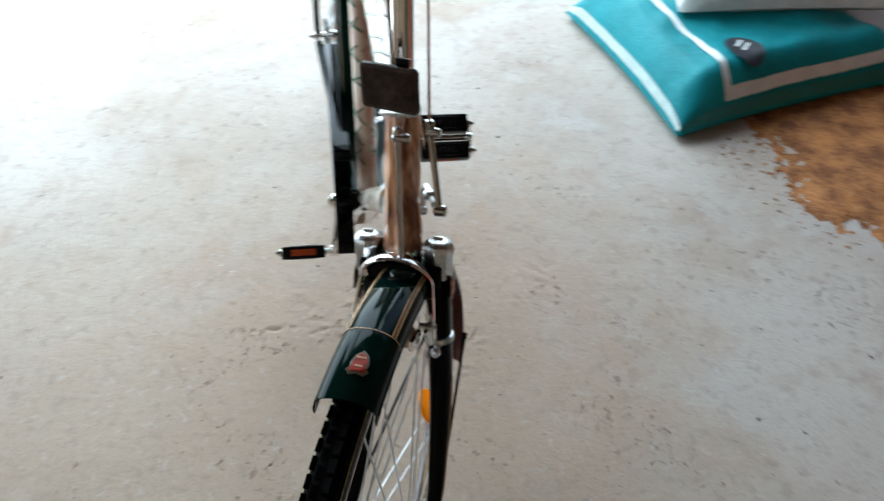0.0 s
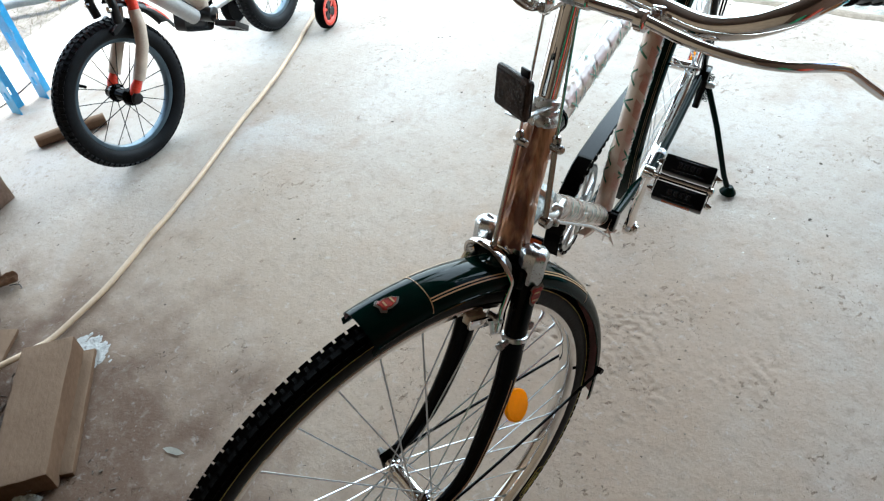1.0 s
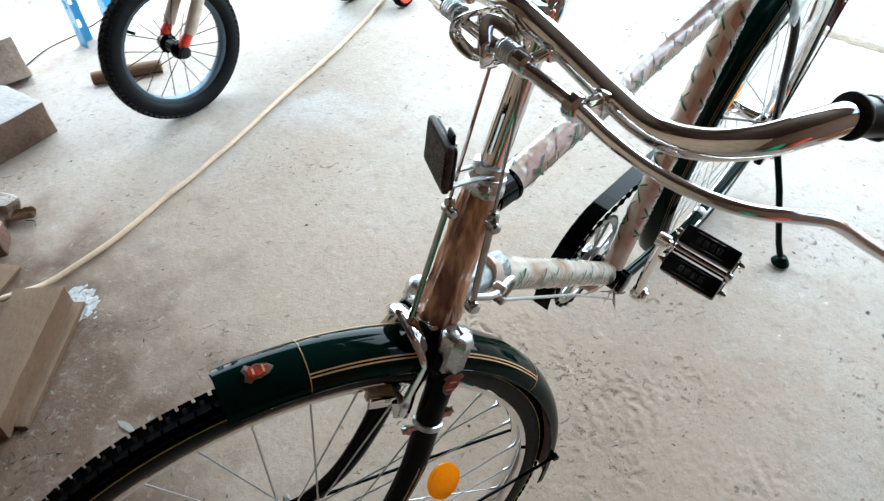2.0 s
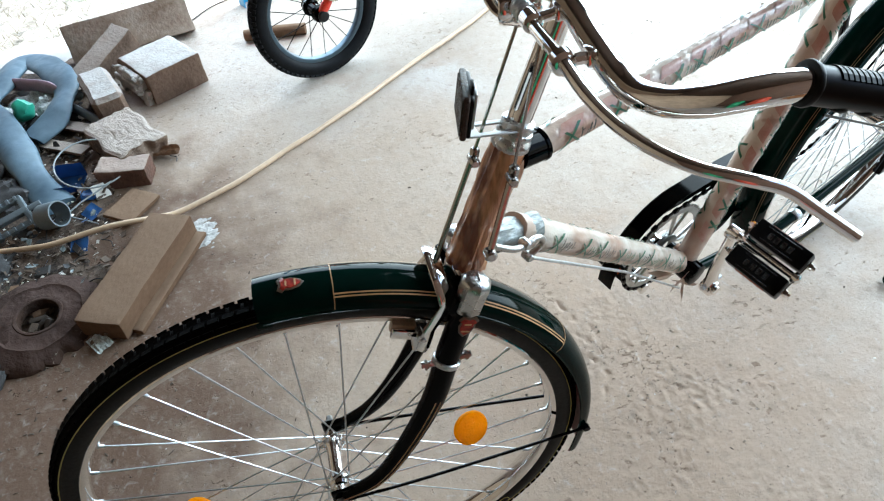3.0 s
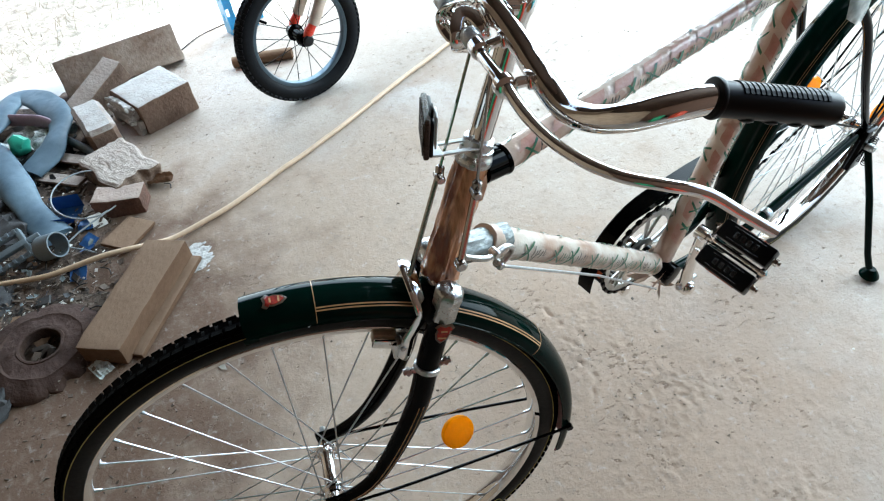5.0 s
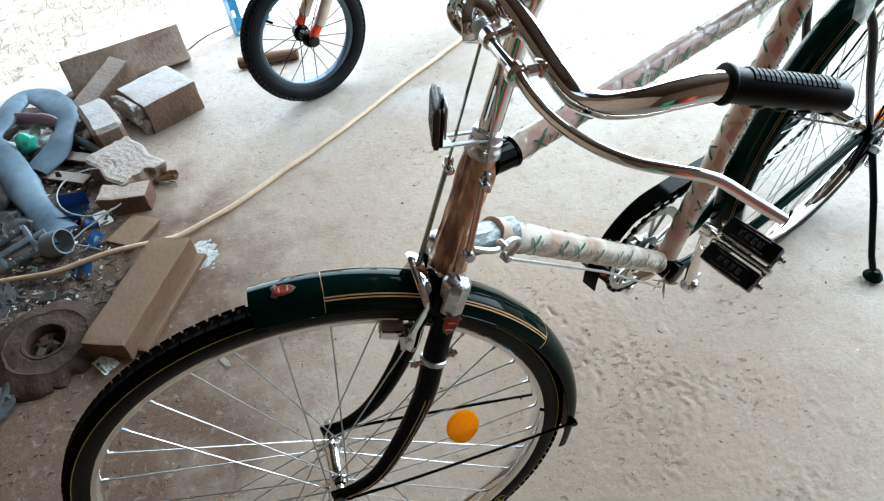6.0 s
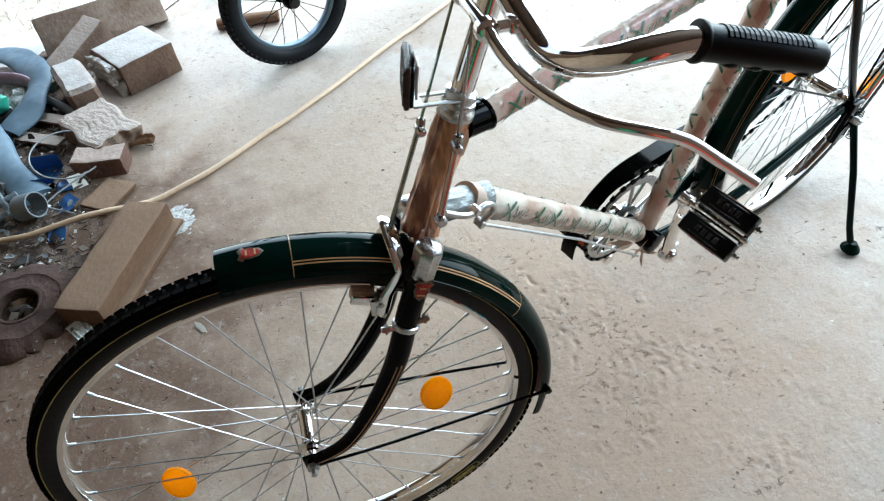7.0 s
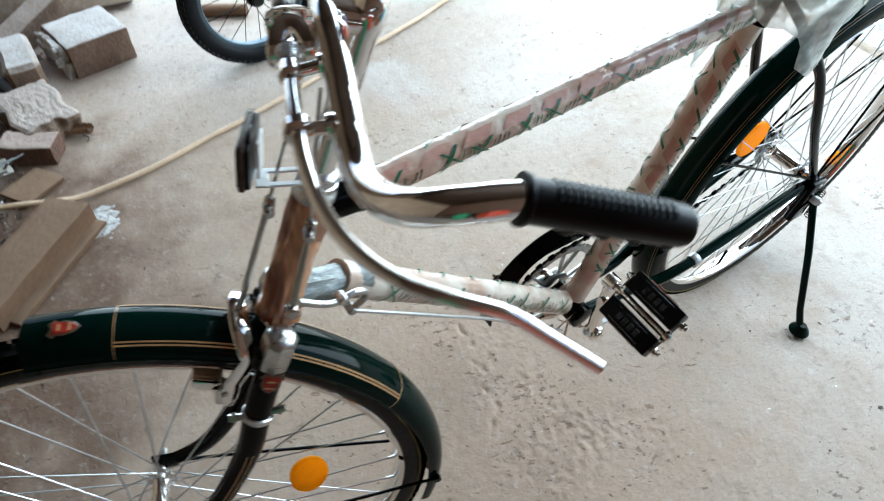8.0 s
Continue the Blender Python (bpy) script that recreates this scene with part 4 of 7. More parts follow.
joint(bm, (-0.494, -0.042, 0.732), (0, 1, 0), 0.0070, 0.014)
part("brake_rod", bm, M_ROD, bike, "thin chromed brake rod to the rear brake", STEER)
bm = tube([(-0.500, -0.034, 0.738), (-0.470, -0.038, 0.716), (-0.440, -0.036, 0.712), (-0.428, -0.034, 0.694), (-0.445, -0.032, 0.680)], 0.0038, 10, 5)
for p in ((-0.458, -0.036, 0.715), (-0.446, -0.030, 0.679)):
    joint(bm, p, (0, 1, 0), 0.0056, 0.014)
part("bell_crank", bm, M_ALLOY, bike, "chromed bell crank on the down tube")
part("brake_rod", tube([(-0.446, -0.034, 0.680), (-0.25, -0.034, 0.500), (-0.075, -0.034, 0.318)], 0.0021, 8), M_STEEL, bike, "thin steel rod under the down tube")

# front reflector on its bracket
RF = pose(-0.503, -0.008, 0.892, 0, 10, -10)
bm = bmesh.new()
plate = frame_at(Vector((-0.470, -0.004, 0.857)), (0.97, 0.06, -0.14))
for e in (-1, 1):
    block(bm, (0.062, 0.0065, 0.0024), plate @ Matrix.Translation((0, e * 0.0100, 0)), 0.0008, 1)
    block(bm, (0.012, 0.0265, 0.0024), plate @ Matrix.Translation((e * 0.027, 0, 0.0001)), 0.0008, 1)
refl = part("reflector_bracket", bm, M_WHITE_METAL, bike, "white slotted reflector bracket", STEER)
part("bracket_arm", box((0.0025, 0.022, 0.036), RF @ Matrix.Translation((0.0105, 0, -0.002)), 0.001), M_WHITE_METAL, refl)


def rounded_plate(w, h, thick, radius, bulge=0.0):
    """A plate with rounded corners, its face towards -x, slightly bulged."""
    bm = bmesh.new()
    ring = []
    for cy, cz, a0 in ((1, 1, 0), (-1, 1, 90), (-1, -1, 180), (1, -1, 270)):
        for k in range(6):
            a = radians(a0 + 18 * k)
            ring.append((cy * (w / 2 - radius) + radius * math.cos(a), cz * (h / 2 - radius) + radius * math.sin(a)))
    rows = []
    for x, q in ((thick / 2, 0.97), (thick / 2 - 0.0012, 1.0), (-thick / 2 + 0.0012, 1.0), (-thick / 2, 0.965), (-thick / 2 - bulge * 0.7, 0.6), (-thick / 2 - bulge, 0.2)):
        rows.append([bm.verts.new((x, y * q, z * q)) for y, z in ring])
    for a, b in zip(rows, rows[1:]):
        for k in range(len(ring)):
            bm.faces.new((a[k], a[(k + 1) % len(ring)], b[(k + 1) % len(ring)], b[k]))
    bm.faces.new(rows[0])
    bm.faces.new(rows[-1][::-1])
    return bm


lens = part("front_reflector", rounded_plate(0.060, 0.045, 0.0055, 0.005, 0.0012), M_SMOKE, refl, "smoky rectangular front reflector", RF)
rl = bmesh.new()
for k in range(-12, 13):
    block(rl, (0.0010, 0.0011, 0.036), Matrix.Translation((-0.0036, k * 0.0021, 0)))
part("reflector_ribs", rl, M_SMOKE, lens)
part("reflector_back", rounded_plate(0.056, 0.041, 0.0040, 0.004), M_GRIP, lens, "", Matrix.Translation((0.0046, 0, 0)))
part("reflector_tab", box((0.003, 0.014, 0.010), Matrix.Translation((0.0050, -0.012, 0.0240)), 0.001), M_GRIP, lens)

# handlebar with grips and brake levers
bar_half = [(-0.4262, 0.0, 0.9995), (-0.4242, -0.0704, 0.9898), (-0.4248, -0.1232, 0.9815), (-0.4236, -0.1685, 0.9768), (-0.4168, -0.2031, 0.9836), (-0.4023, -0.2285, 0.9944), (-0.3787, -0.2420, 1.0027), (-0.3441, -0.2454, 1.0017), (-0.2998, -0.2499, 0.9877), (-0.264, -0.2526, 0.9756)]
full = [Vector((x, -y, z)) for x, y, z in bar_half[:0:-1]] + [Vector(p) for p in bar_half]
handlebar = part("handlebar", tube(full, 0.0102, 20, 8), M_CHROME, bike, "chromed swept-back handlebar", STEER)
part("bar_lug", tube([Vector((-0.4235, 0, 0.995)), head_at(0.988)], [0.0155, 0.0135], 16), M_CHROME, handlebar)
part("bar_sleeve", turned([(0.0112, -0.03), (0.0124, -0.028), (0.0124, 0.028), (0.0112, 0.03)], 20, Matrix.Translation((-0.4235, 0, 0.993)) @ pose(0, 0, 0, 90)), M_CHROME, handlebar)


def grip_mesh(s):
    a, b = Vector((-0.353, s * 0.2448, 1.0040)), Vector((-0.262, s * 0.2526, 0.9748))
    m = along(a, b)
    L = (b - a).length
    prof = [(0.0108, 0), (0.0138, 0.0005), (0.0142, 0.002), (0.0136, 0.004), (0.0120, 0.005)]
    prof += [(0.0120, 0.02), (0.0121, 0.05), (0.0121, L - 0.004), (0.0108, L), (0.002, L + 0.0005)]
    bm = turned(prof, 28, m)
    up = (m.inverted().to_3x3() @ Vector((0, 0, 1)))
    ang0 = math.atan2(up.y, up.x)
    for k in range(17):
        z = 0.018 + k * (L - 0.032) / 16
        for j in range(-2, 3):
            aa = ang0 + j * 0.30
            block(bm, (0.0014, 0.0038, 0.0026), m @ Matrix.Rotation(aa, 4, "Z") @ Matrix.Translation((0.0121, 0, z)), 0.0)
    for k in range(4):
        z = 0.030 + k * 0.019
        b2 = bmesh.new()
        bmesh.ops.create_icosphere(b2, subdivisions=2, radius=1)
        bmesh.ops.transform(b2, matrix=m @ Matrix.Rotation(ang0 + math.pi, 4, "Z") @ Matrix.Translation((0.0098, 0, z)) @ Matrix.Diagonal((0.0042, 0.009, 0.0075, 1)), verts=b2.verts)
        me = bpy.data.meshes.new("tmp")
        b2.to_mesh(me)
        b2.free()
        bm.from_mesh(me)
        bpy.data.meshes.remove(me)
    return bm


for s in (-1, 1):
    part("grip", grip_mesh(s), M_GRIP, handlebar, "black ribbed plastic handlebar grip")
    lev = [(-0.4560, s * 0.10, 0.9845), (-0.4552, s * 0.1313, 0.9832), (-0.4526, s * 0.1654, 0.9767), (-0.4456, s * 0.1976, 0.9709), (-0.4316, s * 0.2249, 0.965), (-0.4117, s * 0.2452, 0.9593), (-0.3864, s * 0.2578, 0.9531), (-0.3593, s * 0.2640, 0.9419), (-0.3348, s * 0.2715, 0.9224), (-0.3093, s * 0.2795, 0.9015)]
    line = curve_points(lev, 6)
    part("brake_lever", tube(line, [0.0050 if k < 14 else 0.0046 for k in range(len(line))], 14), M_CHROME, handlebar, "chromed curved brake lever")
    bm = joint(bmesh.new(), (-0.455, s * 0.128, 0.9825), (0, 1, 0), 0.0098, 0.012)
    rod(bm, (-0.454, s * 0.128, 0.9825), (-0.428, s * 0.128, 0.982), 0.0048)
    block(bm, (0.007, 0.013, 0.013), Matrix.Translation((-0.4345, s * 0.128, 0.9825)), 0.0022)
    part("lever_clamp", bm, M_CHROME, handlebar, "chromed lever clamp")
    part("lever_collar", turned([(0.0058, -0.008), (0.0085, -0.006), (0.0085, 0.006), (0.0058, 0.008)], 18, Matrix.Translation((-0.4555, s * 0.062, 0.9852)) @ pose(0, 0, 0, 90)), M_CHROME, handlebar, "chromed collar on the lever shaft")
    bm = tube([(-0.4545, s * 0.062, 0.985), (-0.4240, s * 0.062, 0.990)], 0.0046, 10)
    block(bm, (0.007, 0.012, 0.013), Matrix.Translation((-0.4335, s * 0.062, 0.9885)), 0.0022)
    part("lever_clamp", bm, M_CHROME, handlebar, "chromed lever clamp")
    coil = [Vector((-0.4555 + 0.0078 * math.cos(t * 0.6), s * (0.034 + t * 0.00032), 0.986 + 0.0078 * math.sin(t * 0.6))) for t in range(64)]
    part("spring", tube(coil, 0.0012, 6), M_STEEL, handlebar)
    band = [Vector((-0.4520 + 0.013 * math.cos(a), s * (0.026 - 0.016 * math.sin(a) ** 2), 0.979 + 0.018 * math.sin(a))) for a in (2 * math.pi * k / 28 for k in range(28))]
    part("lever_bracket", tube(band, 0.0062, 12, closed=True, flat=0.28), M_CHROME, handlebar, "curved chromed lever bracket")
part("lever_shaft", tube([(-0.456, -0.105, 0.984), (-0.456, 0.105, 0.984)], 0.0053, 12), M_CHROME, handlebar)

# chain wheel, cranks, pedals
ring = bmesh.new()
lathe(ring, [(0.080, 0), (0.080, 0.003), (0.092, 0.003), (0.092, 0)], 48, closed=True)
lathe(ring, [(0.020, -0.002), (0.020, 0.006), (0.032, 0.005), (0.032, -0.001)], 32, closed=True)
for k in range(5):
    a = 2 * math.pi * k / 5
    for d in (-0.22, 0.22):
        rod(ring, (0.028 * math.cos(a), 0.028 * math.sin(a), 0.0015), (0.084 * math.cos(a + d), 0.084 * math.sin(a + d), 0.0015), 0.0035, 6)
for k in range(46):
    a = 2 * math.pi * k / 46
    block(ring, (0.006, 0.005, 0.0022), Matrix.Rotation(a, 4, "Z") @ Matrix.Translation((0.0940, 0, 0.0015)))
part("chain_wheel", ring, M_ZINC, bike, "chromed chain wheel", Matrix.Translation(BB + Vector((0, 0.047, 0))) @ pose(0, 0, 0, 90))
chain_path = []
for k in range(26):
    a = radians(270 - 180 * k / 25)
    chain_path.append(BB + Vector((0.096 * math.cos(a), 0.045, 0.096 * math.sin(a))))
for k in range(14):
    a = radians(90 - 180 * k / 13)
    chain_path.append(REAR + Vector((0.036 * math.cos(a), 0.045, 0.036 * math.sin(a))))
bm = bmesh.new()
closed_path = chain_path + [chain_path[0]]
lengths = [(b - a).length for a, b in zip(closed_path, closed_path[1:])]
total, pitch, pos = sum(lengths), 0.0127, 0.0
n_links = int(total / pitch)
for k in range(n_links):
    d = k * total / n_links
    i = 0
    while d > lengths[i]:
        d -= lengths[i]
        i += 1
    p = closed_path[i].lerp(closed_path[i + 1], d / lengths[i])
    ax = closed_path[i + 1] - closed_path[i]
    block(bm, (0.0125, 0.0028 if k % 2 else 0.0070, 0.0082), frame_at(p, ax, (0, 0, 1) if abs(ax.normalized().z) < 0.95 else (1, 0, 0)), 0.0015, 1)
part("chain", bm, M_BLACK_ENAMEL, bike, "dark oiled bicycle chain")
part("sprocket", turned([(0.012, -0.002), (0.034, -0.0015), (0.036, 0), (0.034, 0.0015), (0.012, 0.002)], 24, Matrix.Translation(REAR + Vector((0, 0.045, 0))) @ pose(0, 0, 0, 90)), M_ZINC, bike)

# chain guard: a bent plate over the chain's top run and round the chain wheel
guard_line = []
for k in range(15):
    a = radians(182 - 92 * k / 14)
    guard_line.append((BB.x + 0.138 * math.cos(a), BB.z + 0.138 * math.sin(a)))
guard_line += [(BB.x + 0.12, 0.450), (BB.x + 0.30, 0.428), (BB.x + 0.43, 0.410)]
bm = bmesh.new()
sec = [(0.036, 0.0), (0.036, 0.001), (0.066, 0.001), (0.068, -0.001), (0.068, -0.070), (0.0665, -0.070), (0.0665, -0.001), (0.066, 0.0)]
rings = []
for k, (x, z) in enumerate(guard_line):
    x0, z0 = guard_line[max(0, k - 1)]
    x1, z1 = guard_line[min(len(guard_line) - 1, k + 1)]
    t = Vector((x1 - x0, 0, z1 - z0)).normalized()
    nrm = Vector((-t.z, 0, t.x))
    rings.append([bm.verts.new(Vector((x, y, z)) + nrm * h) for y, h in sec])
for a, b in zip(rings, rings[1:]):
    for j in range(len(sec)):
        bm.faces.new((a[j], a[(j + 1) % len(sec)], b[(j + 1) % len(sec)], b[j]))
bm.faces.new(rings[0][::-1])
bm.faces.new(rings[-1])
part("chain_guard", bm, M_BLACK_ENAMEL, bike, "glossy black chain guard")

CRANK_UP = Vector((-0.12, 0, 0.993)).normalized()
for s in (-1, 1):
    d = CRANK_UP * (1 if s < 0 else -1)
    root = BB + Vector((0, s * 0.062, 0))
    tip = root + d * 0.163 + Vector((0, s * 0.010, 0))
    crank = part("crank", tube([root - d * 0.004, root + d * 0.05, tip], [0.0155, 0.0140, 0.0120], 14, flat=0.6), M_CHROME, bike, "chromed cottered crank")
    bm = turned([(0.0145, -0.011), (0.0155, -0.008), (0.0155, 0.008), (0.0145, 0.011), (0.009, 0.012), (0.009, 0.016)], 20, Matrix.Translation(root) @ pose(0, 0, 0, 90 if s < 0 else -90))
    part("crank_boss", bm, M_CHROME, crank)
    part("crank_eye", turned([(0.0125, -0.009), (0.0125, 0.009)], 20, Matrix.Translation(tip) @ pose(0, 0, 0, 90)), M_CHROME, crank)
    part("cotter_pin", tube([root + Vector((-0.022, 0, 0.010)), root + Vector((0.024, 0, 0.010))], 0.0045, 8), M_ZINC, crank)
    pc = tip + Vector((0, s * 0.064, 0))
    tilt = Matrix.Rotation(radians(-36 if s < 0 else 46), 4, "Y")
    pedal = part("pedal", turned([(0.0062, -0.058), (0.0075, -0.052), (0.0055, -0.035), (0.0055, 0.040), (0.0090, 0.042), (0.0090, 0.050), (0.005, 0.053)], 16, Matrix.Translation(pc) @ pose(0, 0, 0, 90 if s < 0 else -90)), M_CHROME, bike, "pedal with two black rubber blocks")
    for e in (-1, 1):
        base = Matrix.Translation(pc) @ tilt
        bm = box((0.032, 0.090, 0.027), base @ Matrix.Translation((e * 0.0255, 0, 0)), 0.0035)
        part("pedal_rubber", bm, M_GRIP, pedal, "black moulded rubber pedal block")
        for z in (-0.0136, 0.0136):
            mark = bmesh.new()
            for q in range(4):
                block(mark, (0.0110, 0.0080, 0.0016), base @ Matrix.Translation((e * 0.0255, -0.0165 + 0.011 * q, z)), 0.0005, 1)
            for q in (-1, 1):
                block(mark, (0.0022, 0.056, 0.0014), base @ Matrix.Translation((e * 0.0255 + q * 0.0105, 0, z)), 0.0005, 1)
            part("raised_mark", mark, M_GRIP_GLOSS, pedal, "raised moulded bars")
        part("pedal_bar", tube([base @ Vector((e * 0.0255, -0.050, 0)), base @ Vector((e * 0.0255, 0.050, 0))], 0.0036, 8), M_ALLOY, pedal)
        part("pedal_reflector", box((0.0015, 0.050, 0.013), base @ Matrix.Translation((e * 0.0420, 0, 0)), 0.0004), M_RED_REFL, pedal, "amber pedal reflector strip")
        for q in (-1, 1):
            part("pedal_nut", turned([(0.0062, 0), (0.0062, 0.005), (0.0035, 0.006), (0.0035, 0.009)], 6, base @ Matrix.Translation((q * 0.0255, e * 0.0486, 0)) @ pose(0, 0, 0, -90 * e)), M_CHROME, pedal)
        part("pedal_plate", box((0.062, 0.0022, 0.012), base @ Matrix.Translation((0, e * 0.0475, 0)), 0.0008), M_CHROME, pedal)

# side stand at the rear axle
knee = REAR + Vector((0.006, -0.078, -0.004))
foot = Vector((0.522, -0.200, 0.040))
leg = part("side_stand", tube([knee + Vector((0, 0, -0.02)), knee.lerp(foot, 0.45), knee.lerp(foot, 0.86), foot + Vector((0.003, -0.004, 0.0))], [0.0075, 0.0075, 0.0072, 0.0078], 12), M_GREEN, bike, "dark green side stand leg")
part("stand_foot", turned([(0.008, 0.016), (0.019, 0.002), (0.022, -0.004), (0.018, -0.008), (0.003, -0.009)], 20, Matrix.Translation(foot + Vector((0.003, -0.006, -0.003)))), M_GREEN, leg, "flared stand foot")
part("stand_bracket", box((0.044, 0.018, 0.100), Matrix.Translation(knee + Vector((-0.012, 0.004, -0.036))) @ pose(0, 0, 0, 0, 8, 0), 0.005), M_BLACK_ENAMEL, leg, "black stand bracket on the axle")
coil = [knee + Vector((0.012 + 0.0052 * math.cos(t * 0.8), -0.010 + 0.0052 * math.sin(t * 0.8), -0.012 - t * 0.0007)) for t in range(110)]
part("stand_spring", tube(coil, 0.0011, 5), M_BLACK_ENAMEL, leg)
part("stand_pivot", turned([(0.009, 0), (0.009, 0.014), (0.006, 0.015), (0.006, 0.020)], 12, Matrix.Translation(knee + Vector((-0.004, -0.004, -0.03))) @ pose(0, 0, 0, 90)), M_ZINC, leg)

# saddle under its clear bag
sad = bmesh.new()
bmesh.ops.create_uvsphere(sad, u_segments=28, v_segments=16, radius=1)
for v in sad.verts:
    w = 0.105 if v.co.x > 0 else 0.105 - 0.075 * min(1, -v.co.x * 1.25)
    v.co = Vector((v.co.x * 0.135, v.co.y * w, v.co.z * (0.035 if v.co.z > 0 else 0.022)))
saddle_at = ST_TOP + seat_dir * 0.175
part("saddle", sad, M_GRIP, bike, "black sprung saddle under a clear bag", Matrix.Translation(saddle_at + Vector((0.02, 0, 0.01))))
bag = bmesh.new()
nu, nv = 44, 22
rows = []
for j in range(nv + 1):
    t = j / nv
    row = []
    for i in range(nu):
        a = 2 * math.pi * i / nu
        c = Vector((math.cos(a), math.sin(a), 0))
        r = Vector((0.165 - 0.050 * t, 0.112 - 0.050 * t, 0)) if t > 0.12 else Vector((0.150, 0.112, 0)) * (0.05 + 0.95 * (t / 0.12) ** 0.5)
        p = saddle_at + Vector((0.03 + c.x * r.x - 0.030 * t, c.y * r.y, 0.052 - 0.245 * t * (1 + 0.22 * math.sin(3 * a) * t + 0.1 * math.cos(5 * a))))
        p += noise.noise_vector(p * 22) * 0.014 + noise.noise_vector(p * 60) * 0.005
        row.append(bag.verts.new(p))
    rows.append(row)
for a, b in zip(rows, rows[1:]):
    for i in range(nu):
        bag.faces.new((a[i], a[(i + 1) % nu], b[(i + 1) % nu], b[i]))
film = part("saddle_bag", bag, M_FILM, bike, "crumpled clear plastic bag with green printed rings")
for k, (x, y, z) in enumerate(((0.09, -0.075, -0.085), (0.02, -0.070, -0.125), (0.085, -0.045, -0.150), (-0.035, -0.072, -0.07))):
    c = saddle_at + Vector((x, y - 0.012, z))
    rg = lathe(bmesh.new(), [(0.017, 0), (0.017, 0.0006), (0.0185, 0.0006), (0.0185, 0)], 28, frame_at(c, (1, 0.25, 0.1), (0.1, -1, 0.1)), closed=True)
    for q in range(-1, 2):
        block(rg, (0.018 - abs(q) * 0.006, 0.0022, 0.0006), frame_at(c, (1, 0.25, 0.1), (0.1, -1, 0.1)) @ Matrix.Translation((0, q * 0.006, 0)))
    part("printed_ring", rg, M_PRINT, film, "green printed ring")


def print_marks(host, a, b, r, count, seed, side=-1, fields=True):
    """Green crossed strokes and rows of dark bars, printed on a wrapped tube."""
    a, b = Vector(a), Vector(b)
    ax = (b - a).normalized()
    up = Vector((0, 0, 1)) - ax * ax.z
    up = up.normalized() if up.length > 0.2 else Vector((1, 0, 0))
    out = ax.cross(up)
    rnd = random.Random(seed)

    def patch(bm, s, half, spread, w, phase):
        ang0, ang1 = phase - spread, phase + spread
        prev = None
        for k in range(9):
            q = k / 8
            an = ang0 + (ang1 - ang0) * q
            c = a + ax * (s + half * (q - 0.5) * 2)
            d = (out * math.cos(an) + up * math.sin(an))
            pr = [bm.verts.new(c + d * (r + 0.0012) + ax * e) for e in (-w, w)]
            if prev:
                bm.faces.new((prev[0], prev[1], pr[1], pr[0]))
            prev = pr

    def panel(s0, s1, ang0, ang1):
        """A faded red field wrapped over one flank of the tube, ragged at its ends."""
        bm, prev = bmesh.new(), None
        for k in range(13):
            e = s0 + (s1 - s0) * k / 12
            row = []
            for q in range(6):
                an = ang0 + (ang1 - ang0) * q / 5 + (0.10 * noise.noise((e * 60, q, seed)) if q in (0, 5) else 0)
                slant = 0.010 * (q / 5 - 0.5)
                row.append(bm.verts.new(a + ax * (e + slant) + (out * math.cos(an) + up * math.sin(an)) * (r + 0.0007)))
            if prev:
                for q in range(5):
                    bm.faces.new((prev[q], prev[q + 1], row[q + 1], row[q]))
            prev = row
        part("printed_panel", bm, M_PANEL, host, "faded red printed field")

    flip = 0.0 if out.y * side > 0 else math.pi
    turn_up = 1 if flip == 0.0 else -1
    L = (b - a).length
    for k in range(count if fields else 0):
        panel(L * (k + 0.16) / count, L * (k + 0.80) / count, flip + turn_up * 0.62, flip + turn_up * 1.35)
    for k in range(count):
        s = L * (k + 0.5) / count + rnd.uniform(-0.012, 0.012)
        for turn in (0.0, math.pi * 0.8):
            bm = bmesh.new()
            ph = flip + turn + rnd.uniform(-0.25, 0.25)
            patch(bm, s, 0.015 * rnd.uniform(0.7, 1.3), 0.80, 0.0026, ph)
            patch(bm, s + 0.005, -0.012 * rnd.uniform(0.5, 1.4), 0.60 * rnd.uniform(0.6, 1.2), 0.0020, ph)
            part("printed_cross", bm, M_PRINT, host)
        # a row of slanted strokes, like faded lettering
        word = bmesh.new()
        e = s + 0.017
        while e < min(L - 0.008, s + L / count - 0.012):
            lean = rnd.uniform(0.0012, 0.0030)
            patch(word, e, lean, rnd.uniform(0.20, 0.36), rnd.uniform(0.0007, 0.0012), flip + rnd.uniform(-0.05, 0.25))
            if rnd.random() < 0.55:
                patch(word, e + 0.0024, rnd.uniform(0.0016, 0.0026), 0.05, 0.0012, flip + rnd.choice((-0.15, 0.1, 0.32)))
            e += rnd.uniform(0.0052, 0.0074)
        tagged(part("printed_word", word, M_PRINT if k % 2 else M_PRINT_DARK, host), kind="stuff")


print_marks(top_tube, head_at(0.812) + Vector((0.06, 0, -0.002)), ST_TOP - Vector((0.02, 0, 0.002)), 0.0160, 11, 1)
print_marks(seat_tube, BB + seat_dir * 0.06, ST_TOP - seat_dir * 0.04, 0.0188, 9, 2)
print_marks(down_tube, (-0.41, 0, 0.665), BB + Vector((-0.03, 0, 0.03)), 0.0210, 8, 3, fields=False)


# ---- the child's bicycle ----
# Its own axes: x to the rear, y to its right, z up; the front axle stands over the origin.
KID = pose(-1.672, 0.752, 0.0) @ Matrix(((-math.sin(radians(27)), -math.cos(radians(27)), 0), (math.cos(radians(27)), -math.sin(radians(27)), 0), (0, 0, 1))).to_4x4()
kid = thing("child_bicycle", "child's bicycle with foam-wrapped frame, red trim and stabiliser wheels", "bicycle", KID)
